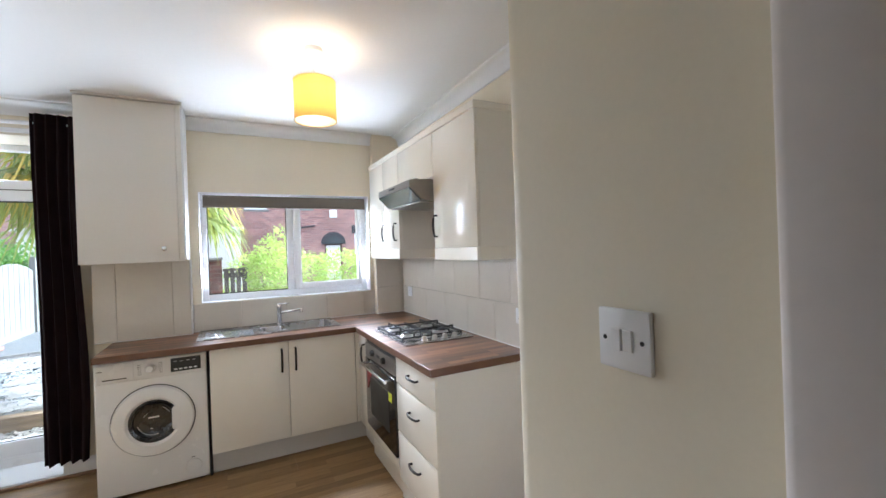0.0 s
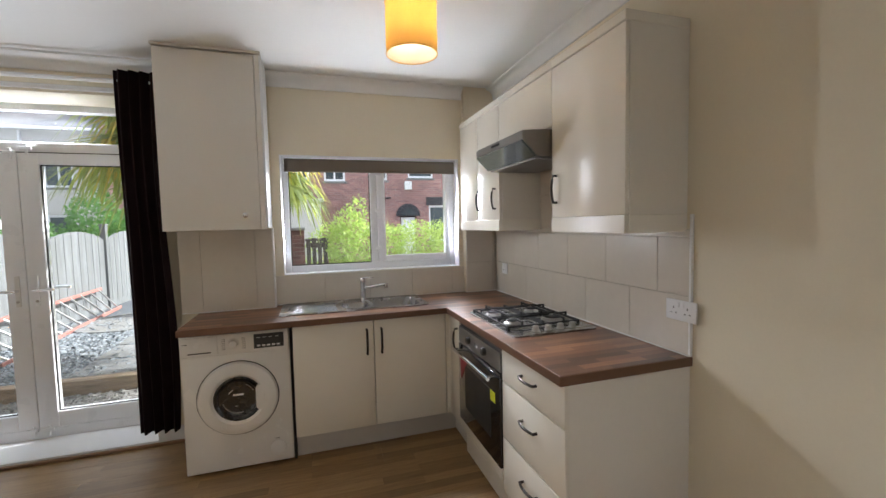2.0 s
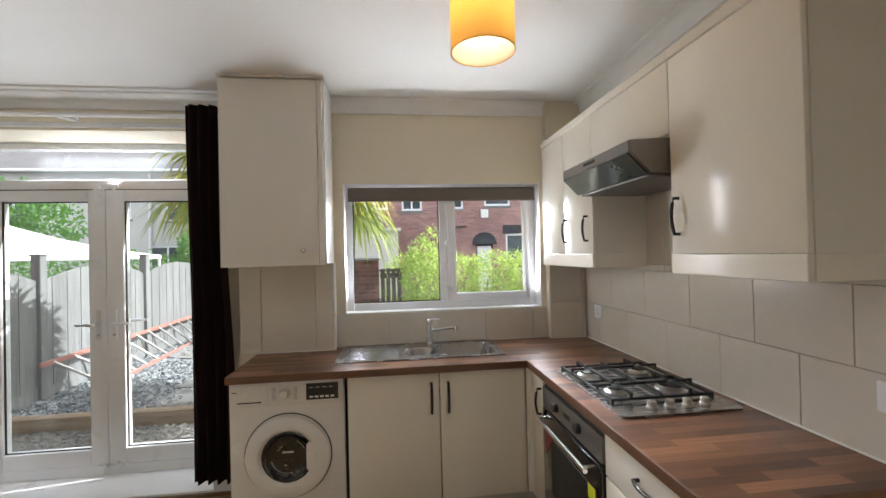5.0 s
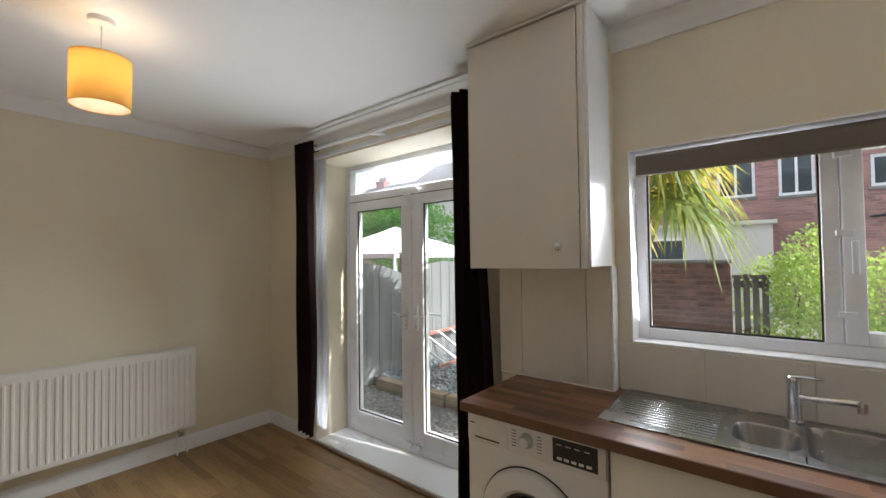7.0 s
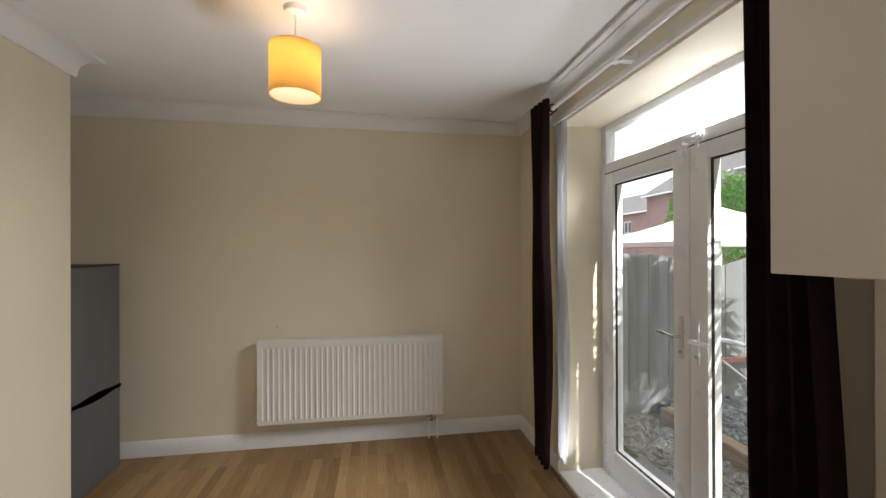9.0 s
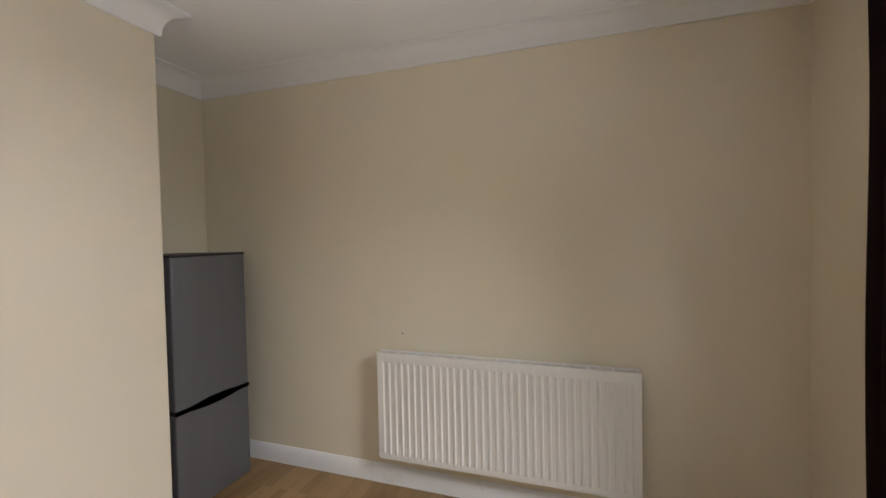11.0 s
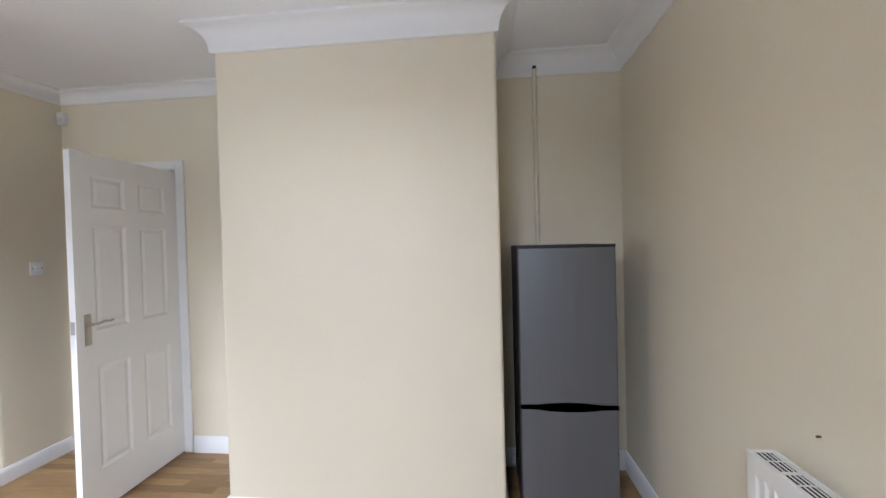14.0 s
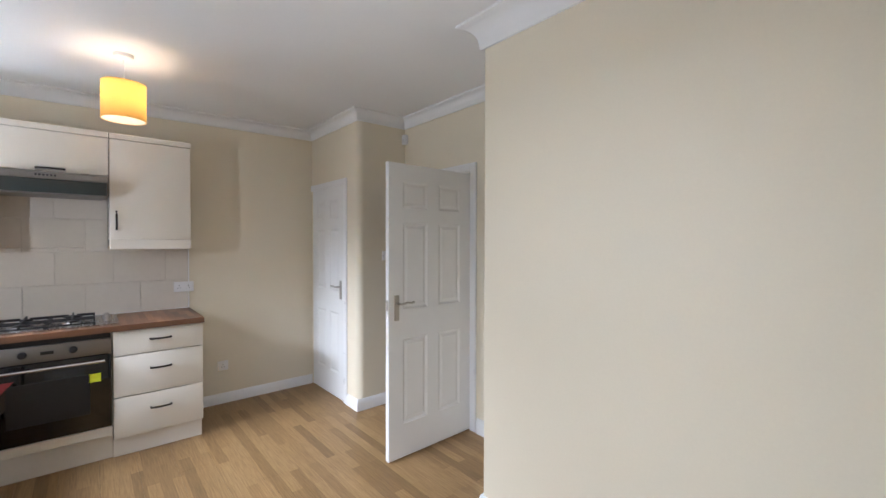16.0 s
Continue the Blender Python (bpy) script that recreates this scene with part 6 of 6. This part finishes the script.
hg = thing("hedge", (3.6, 9.6, -0.02), "bright green leafy garden hedge", "hedge")
rnd = random.Random(8)
blobs = [(2.3 + 0.42 * i + rnd.uniform(-0.1, 0.1), 9.4 + rnd.uniform(-0.1, 0.5), rnd.uniform(0.95, 1.08), 0.5, 0.45, rnd.uniform(0.48, 0.56)) for i in range(9)]
blobs += [(2.3 + 0.38 * i, 9.2 + rnd.uniform(-0.1, 0.3), 0.4, 0.4, 0.4, 0.4) for i in range(9)]
blobs += [(2.55, 9.5, 1.45, 0.32, 0.3, 0.36), (2.75, 9.6, 1.75, 0.18, 0.18, 0.3), (2.4, 9.45, 1.15, 0.3, 0.3, 0.4)]
leaf_cloud("foliage", blobs, 24000, 0.055, HEDGE_LEAF, 5, hg)
stems(hg, [((2.4 + 0.45 * i, 9.5, -0.02), (2.45 + 0.45 * i, 9.55, 1.0)) for i in range(8)], 0.02, PALM_BARK)
iv = thing("ivy_clad_tree", (-9.2, 14.4, -0.02), "dense green ivy-covered garden tree", "tree")
blobs = [(-9.2 + rnd.uniform(-1.5, 1.5), 14.4 + rnd.uniform(-0.8, 0.8), rnd.uniform(1.9, 3.3), 0.9, 0.8, 0.7) for _ in range(14)]
leaf_cloud("crown", blobs, 9000, 0.13, IVY_LEAF, 9, iv)
part("trunk", cyl(bmesh.new(), (-9.2, 14.4, -0.02), (-9.1, 14.4, 2.6), 0.16, 0.07, n=10), PALM_BARK, iv)
for x, y, z, s, sd in ((-3.4, 14.2, 1.5, 0.9, 12), (-2.2, 12.9, 1.2, 0.7, 13)):
    sh = thing("shrub", (x, y, -0.02), "green leafy shrub at the end of the garden", "shrub")
    leaf_cloud("foliage", [(x + rnd.uniform(-0.5, 0.5) * s, y + rnd.uniform(-0.4, 0.4) * s, z + rnd.uniform(-0.6, 0.6) * s, 0.6 * s, 0.6 * s, 0.6 * s) for _ in range(7)], 3500, 0.09, IVY_LEAF, sd, sh)
    stems(sh, [((x, y, -0.02), (x + 0.1, y, z))], 0.05, PALM_BARK)

fh = thing("hedge", (-6.5, 13.0, -0.02), "dark green hedge beyond the gazebo", "hedge")
leaf_cloud("foliage", [(-9.5 + 0.55 * i, 13.0 + rnd.uniform(-0.2, 0.2), rnd.uniform(0.9, 1.15), 0.55, 0.4, 0.75) for i in range(11)], 6000, 0.09, IVY_LEAF, 15, fh)
stems(fh, [((-9.2 + 0.9 * i, 13.0, -0.02), (-9.2 + 0.9 * i, 13.0, 1.1)) for i in range(7)], 0.025, PALM_BARK)

# palm with drooping fan leaves
def palm(x, y, top, seed):
    root = thing("palm_tree", (x, y, -0.02), "tall fan palm with drooping green and yellowed leaves", "tree")
    r = random.Random(seed)
    prof = []
    for i in range(22):
        z = -0.02 + (top + 0.02) * i / 21
        prof.append((0.13 + 0.018 * (i % 2) - 0.03 * i / 21, z))
    part("trunk", lathe(prof + [(0.02, top + 0.1)], pose(x, y, 0), 16), PALM_BARK, root, "shaggy brown trunk")
    for k in range(62):
        az = k * 2.399963 + r.uniform(-0.2, 0.2)
        el = radians(76 - 86 * (k / 61) ** 0.8 + r.uniform(-8, 8))
        plen = r.uniform(0.62, 0.92)
        out = Vector((math.cos(az), math.sin(az), 0))
        d = out * math.cos(el) + Vector((0, 0, math.sin(el)))
        base = Vector((x, y, top + 0.12 - 0.3 * k / 61))
        tip = base + d * plen
        part_bm = tube([base, base.lerp(tip, 0.5) + Vector((0, 0, 0.03)), tip], 0.010, 5)
        side = d.cross(Vector((0, 0, 1))).normalized()
        up = side.cross(d).normalized()
        verts, faces, tips = [], [], []
        n = 40
        aged = r.random() < 0.4
        for j in range(n):
            a = radians(-125 + 250 * j / (n - 1)) + r.uniform(-0.03, 0.03)
            ld_ = d * math.cos(a) + side * math.sin(a)
            ln = r.uniform(0.46, 0.56) * (0.72 + 0.28 * math.cos(a * 0.6))
            w = Vector(up.cross(ld_)).normalized() * r.uniform(0.015, 0.022)
            droop = r.uniform(0.3, 1.0)
            pts = []
            for s, ww in ((0.0, 0.3), (0.42, 1.0), (0.74, 0.7), (1.0, 0.05)):
                c = tip + ld_ * (ln * s) + Vector((0, 0, -droop * ln * s * s * s)) + up * (0.02 * math.sin(j * 3.1) * s)
                pts.append((c - w * ww, c + w * ww))
            i0 = len(verts)
            for a_, b_ in pts:
                verts += [a_, b_]
            for s in range(3):
                tips.append(1 if aged and (s == 2 or s == 1 and r.random() < 0.3) else 0)
                faces.append((i0 + 2 * s, i0 + 2 * s + 1, i0 + 2 * s + 3, i0 + 2 * s + 2))
        vs = [part_bm.verts.new(v) for v in verts]
        for f, tone in zip(faces, tips):
            part_bm.faces.new([vs[i] for i in f]).material_index = tone
        bmesh.ops.translate(part_bm, vec=-Vector(root.location), verts=part_bm.verts[:])
        me = bpy.data.meshes.new("frond")
        part_bm.to_mesh(me)
        part_bm.free()
        me.materials.append(PALM_LEAF)
        me.materials.append(PALM_TIP)
        ob = new("frond", me)
        ob.parent = root
    return root


palm(1.02, 6.25, 2.30, 6)

# white gazebo beyond the fence
gz = thing("gazebo", (-5.0, 9.75, -0.02), "white canvas garden gazebo beyond the fence", "gazebo")
gx0, gx1, gy0, gy1, ez = -6.9, -3.1, 7.85, 11.65, 1.62
bm = bmesh.new()
ap = bm.verts.new((-5.0, 9.75, 2.32))
cor = [bm.verts.new((x, y, ez)) for x, y in ((gx0, gy0), (gx1, gy0), (gx1, gy1), (gx0, gy1))]
for a, b in zip(cor, cor[1:] + cor[:1]):
    bm.faces.new((a, b, ap))
bmesh.ops.subdivide_edges(bm, edges=bm.edges[:], cuts=5, use_grid_fill=True)
for v in bm.verts:
    f = (v.co.z - ez) / (2.32 - ez)
    v.co.z -= 0.10 * math.sin(math.pi * min(1, max(0, f)))
bmesh.ops.solidify(bm, geom=bm.faces[:], thickness=0.01)
part("canopy", bm, CANVAS, gz, "white sloping canvas roof")
for x0, x1, y0, y1 in ((gx0, gx1, gy0, gy0 + 0.01), (gx0, gx1, gy1 - 0.01, gy1), (gx0, gx0 + 0.01, gy0 + 0.01, gy1 - 0.01), (gx1 - 0.01, gx1, gy0 + 0.01, gy1 - 0.01)):
    part("valance", boxes((x0, x1, y0, y1, ez - 0.075, ez + 0.005)), CANVAS, gz, "white hanging valance")
for x in (gx0 + 0.03, gx1 - 0.03):
    for y in (gy0 + 0.03, gy1 - 0.03):
        part("post", cyl(bmesh.new(), (x, y, -0.02), (x, y, ez), 0.025, n=10), UPVC, gz)

# ---- houses across the back ----
def house_window(parent, x, y, w, z0, z1, lintel, bars=1):
    win = part("window", boxes((x, x + 0.07, y - 0.02, y + 0.05, z0, z1), (x + w - 0.07, x + w, y - 0.02, y + 0.05, z0, z1), (x + 0.07, x + w - 0.07, y - 0.02, y + 0.05, z0, z0 + 0.08), (x + 0.07, x + w - 0.07, y - 0.02, y + 0.05, z1 - 0.08, z1),
                               *[(x + w * (k + 1) / (bars + 1) - 0.03, x + w * (k + 1) / (bars + 1) + 0.03, y - 0.015, y + 0.05, z0 + 0.08, z1 - 0.08) for k in range(bars)]), UPVC, parent, "white window frame", smooth=False)
    part("pane", boxes((x + 0.06, x + w - 0.06, y + 0.02, y + 0.03, z0 + 0.07, z1 - 0.07)), HOUSE_GLASS, win, "dark window glass", smooth=False)
    part("sill", boxes((x - 0.06, x + w + 0.06, y - 0.09, y - 0.021, z0 - 0.08, z0), bevel=0.01), SLAB, win, "stone sill", smooth=False)
    if lintel:
        part("lintel", boxes((x - 0.08, x + w + 0.08, y - 0.012, y + 0.05, z1 + 0.002, z1 + 0.26)), lintel, win, "dark painted lintel", smooth=False)


def house(name, x0, x1, y, deep, eave, ridge, mat, openings, label, chimneys=()):
    """A terraced house: front wall with real openings, pitched slate roof, gutters."""
    root = thing(name, ((x0 + x1) / 2, y, -0.02), label, "house", "terraced houses")
    xs = sorted({x0, x1, *[v for o in openings for v in (o[0], o[0] + o[1])]})
    zs = sorted({-0.02, eave, *[v for o in openings for v in (o[2], o[3])]})
    bm = bmesh.new()
    for xa, xb in zip(xs, xs[1:]):
        for za, zb in zip(zs, zs[1:]):
            cx, cz = (xa + xb) / 2, (za + zb) / 2
            if not any(o[0] < cx < o[0] + o[1] and o[2] < cz < o[3] for o in openings):
                box(bm, xa, xb, y, y + 0.25, za, zb)
    part("wall", bm, mat, root, smooth=False)
    part("side_wall", boxes((x0, x0 + 0.25, y + 0.25, y + deep, -0.02, eave), (x1 - 0.25, x1, y + 0.25, y + deep, -0.02, eave)), mat, root, smooth=False)
    # thin near-black sheet gives the unlit interior its darkness by colour
    part("inner_dark", boxes((x0 + 0.3, x1 - 0.3, y + 0.6, y + 0.7, -0.02, eave)), DARK_GAP, root, "dark sheet standing in for the unlit rooms behind the windows", smooth=False)
    bm = bmesh.new()
    pts = [(y - 0.35, eave - 0.05), (y + deep / 2, ridge), (y + deep + 0.35, eave - 0.05), (y + deep + 0.35, eave + 0.08), (y + deep / 2, ridge + 0.15), (y - 0.35, eave + 0.08)]
    a, b = ([bm.verts.new((x, yy, z)) for yy, z in pts] for x in (x0 - 0.1, x1 + 0.1))
    for i in range(6):
        j = (i + 1) % 6
        bm.faces.new((a[i], a[j], b[j], b[i]))
    for c in (a, b):
        bm.faces.new((c[0], c[1], c[4], c[5]))
        bm.faces.new((c[1], c[2], c[3], c[4]))
    part("roof", bm, ROOF_SLATE, root, "grey slate roof", smooth=False)
    part("gutter", cyl(bmesh.new(), (x0, y - 0.38, eave), (x1, y - 0.38, eave), 0.06, n=10), UPVC, root, "white gutter")
    for gx in (x0, x1):
        bm = bmesh.new()
        v = [bm.verts.new((gx + s, yy, zz)) for s in (0.0, 0.12 if gx == x0 else -0.12) for yy, zz in ((y, eave), (y + deep, eave), (y + deep / 2, ridge - 0.02))]
        bm.faces.new(v[:3])
        bm.faces.new(v[3:])
        for i in range(3):
            bm.faces.new((v[i], v[(i + 1) % 3], v[3 + (i + 1) % 3], v[3 + i]))
        part("gable", bm, mat, root, smooth=False)
    for o in openings:
        if o[4] == "window":
            house_window(root, o[0] + 0.002, y + 0.06, o[1] - 0.004, o[2] + 0.002, o[3] - 0.002, None, o[5])
        elif o[4] == "door":
            part("door", boxes((o[0] + 0.05, o[0] + o[1] - 0.05, y + 0.08, y + 0.12, -0.02, o[3] - 0.05), bevel=0.01), UPVC, root, "white front door", smooth=False)
    for cx, cz in chimneys:
        c = part("chimney", boxes((cx - 0.45, cx + 0.45, y + deep / 2 - 0.3, y + deep / 2 + 0.3, ridge - 0.6, cz), (cx - 0.5, cx + 0.5, y + deep / 2 - 0.35, y + deep / 2 + 0.35, cz, cz + 0.12)), FAR_BRICK, root, "brick chimney stack", smooth=False)
        for k in (-0.28, 0.0, 0.28):
            part("chimney_pot", cyl(bmesh.new(), (cx + k, y + deep / 2, cz + 0.12), (cx + k, y + deep / 2, cz + 0.5), 0.1, 0.085, n=10), BRICK, c, "clay chimney pot")
    return root


HY = 17.0
ops = [(-3.3, 1.1, 3.0, 4.3, "window", 1), (0.95, 0.9, 3.15, 4.2, "window", 1), (2.35, 0.75, 3.1, 4.2, "window", 1), (4.1, 0.55, 3.15, 3.95, "window", 0),
       (5.45, 1.0, 3.25, 4.2, "window", 0), (5.1, 0.65, -0.02, 1.80, "door", 0), (6.25, 1.5, 0.8, 2.2, "window", 1), (8.4, 1.1, 3.1, 4.3, "window", 1), (8.3, 1.4, 0.8, 2.2, "window", 1)]
h1 = house("brick_house", -4.3, 12.0, HY, 7.0, 5.3, 8.0, FAR_BRICK, ops, "red brick terraced house with white windows", [(3.4, 8.9)])
# arched dark fanlight hood over the door, painted lintels, alarm box, down pipe
bm = bmesh.new()
n = 14
ring0 = [bm.verts.new((5.42 + 0.47 * math.cos(math.pi * i / n), HY - 0.05, 1.80 + 0.47 * math.sin(math.pi * i / n))) for i in range(n + 1)]
ring1 = [bm.verts.new((v.co.x, HY + 0.01, v.co.z)) for v in ring0]
bm.faces.new(ring0)
for i in range(n + 1):
    j = (i + 1) % (n + 1)
    bm.faces.new((ring0[i], ring0[j], ring1[j], ring1[i]))
part("door_arch", bm, STONE_DARK, h1, "dark painted arch over the door", smooth=False)
bm = bmesh.new()
ring0 = [bm.verts.new((5.42 + 0.30 * math.cos(math.pi * i / n), HY - 0.07, 1.82 + 0.26 * math.sin(math.pi * i / n))) for i in range(n + 1)]
ring1 = [bm.verts.new((v.co.x, HY - 0.045, v.co.z)) for v in ring0]
bm.faces.new(ring0)
for i in range(n + 1):
    j = (i + 1) % (n + 1)
    bm.faces.new((ring0[i], ring0[j], ring1[j], ring1[i]))
part("fanlight", bm, HOUSE_GLASS, h1, "dark fanlight glass", smooth=False)
part("lintel", boxes((6.15, 7.9, HY - 0.03, HY + 0.02, 2.203, 2.52)), STONE_DARK, h1, "dark painted lintel", smooth=False)
part("extension", boxes((-3.4, 2.2, HY - 0.5, HY - 0.001, -0.02, 2.35), (-3.5, 2.3, HY - 0.6, HY - 0.001, 2.35, 2.45)), RENDER_WALL, h1, "pale rendered ground floor extension", smooth=False)
house_window(h1, -1.7, HY - 0.53, 1.9, 0.95, 2.05, None, 1)
part("alarm_box", boxes((5.30, 5.58, HY - 0.09, HY - 0.001, 2.80, 3.12), bevel=0.02), WHITE_PLASTIC, h1, "white alarm box")
part("down_pipe", cyl(bmesh.new(), (7.75, HY - 0.06, 2.6), (7.75, HY - 0.06, 5.25), 0.045, n=10), STONE_DARK, h1, "dark down pipe")
part("waste_pipe", cyl(bmesh.new(), (4.05, HY - 0.06, 2.42), (4.75, HY - 0.06, 2.50), 0.03, n=8), STONE_DARK, h1, "dark waste pipe")
ops = [(-9.4, 0.8, 3.2, 4.2, "window", 0), (-13.5, 1.1, 3.0, 4.3, "window", 1), (-7.3, 0.9, 3.1, 4.2, "window", 1), (-8.0, 1.5, 0.8, 2.1, "window", 1)]
h2 = house("rendered_house", -15.0, -4.6, 20.0, 7.0, 5.15, 7.6, RENDER_WALL, ops, "pale rendered terraced house with slate roof", [(-12.6, 8.3)])
part("down_pipe", cyl(bmesh.new(), (-7.85, 19.93, 0.0), (-7.85, 19.93, 5.1), 0.05, n=10), UPVC, h2, "white down pipe")
ops = [(-18.3, 1.1, 3.1, 4.3, "window", 1), (-21.0, 1.0, 3.1, 4.3, "window", 1)]
house("brick_house", -23.5, -16.8, 21.5, 7.0, 5.0, 7.2, FAR_BRICK, ops, "red brick house with chimney beyond the gardens", [(-21.9, 7.6)])
house("brick_house", -38.0, -25.0, 24.0, 7.0, 4.4, 6.4, FAR_BRICK, [(-30, 1.0, 2.8, 3.8, "window", 1)], "distant brick houses with grey roofs", [(-28.0, 7.2)])

# ---- floor planks, last ----
floor = structure("floor", boxes((XL - 0.1, XR + 0.1, YF - 0.1, YB + 0.02, -0.0115, -0.006)), DARK_GAP, "oak-effect strip laminate floor")
PW, PL = 0.192, 1.285
def plank_mesh(length):
    bm = bmesh.new()
    b, g = 0.0008, 0.0004
    lo = [bm.verts.new(v) for v in ((g, g, -0.006), (length - g, g, -0.006), (length - g, PW - g, -0.006), (g, PW - g, -0.006))]
    mid = [bm.verts.new(v) for v in ((g, g, -b), (length - g, g, -b), (length - g, PW - g, -b), (g, PW - g, -b))]
    top = [bm.verts.new(v) for v in ((b, b, 0), (length - b, b, 0), (length - b, PW - b, 0), (b, PW - b, 0))]
    bm.faces.new(top)
    for p, q in ((lo, mid), (mid, top)):
        for i in range(4):
            bm.faces.new((p[i], p[(i + 1) % 4], q[(i + 1) % 4], q[i]))
    return mesh_of("plank", bm, FLOOR_WOOD)


planks = {}
row, y = 0, YF - 0.09
while y < YB:
    x = XL - 0.05 - (0.43 * row) % PL
    while x < XR + 0.05:
        x1 = min(x + PL, XR + 0.05)
        xa = max(x, XL - 0.05)
        n = round(x1 - xa, 3)
        if n > 0.02:
            if n not in planks:
                planks[n] = plank_mesh(n)
            piece("plank", planks[n], floor, (xa, y, 0))
        x += PL
    y += PW
    row += 1
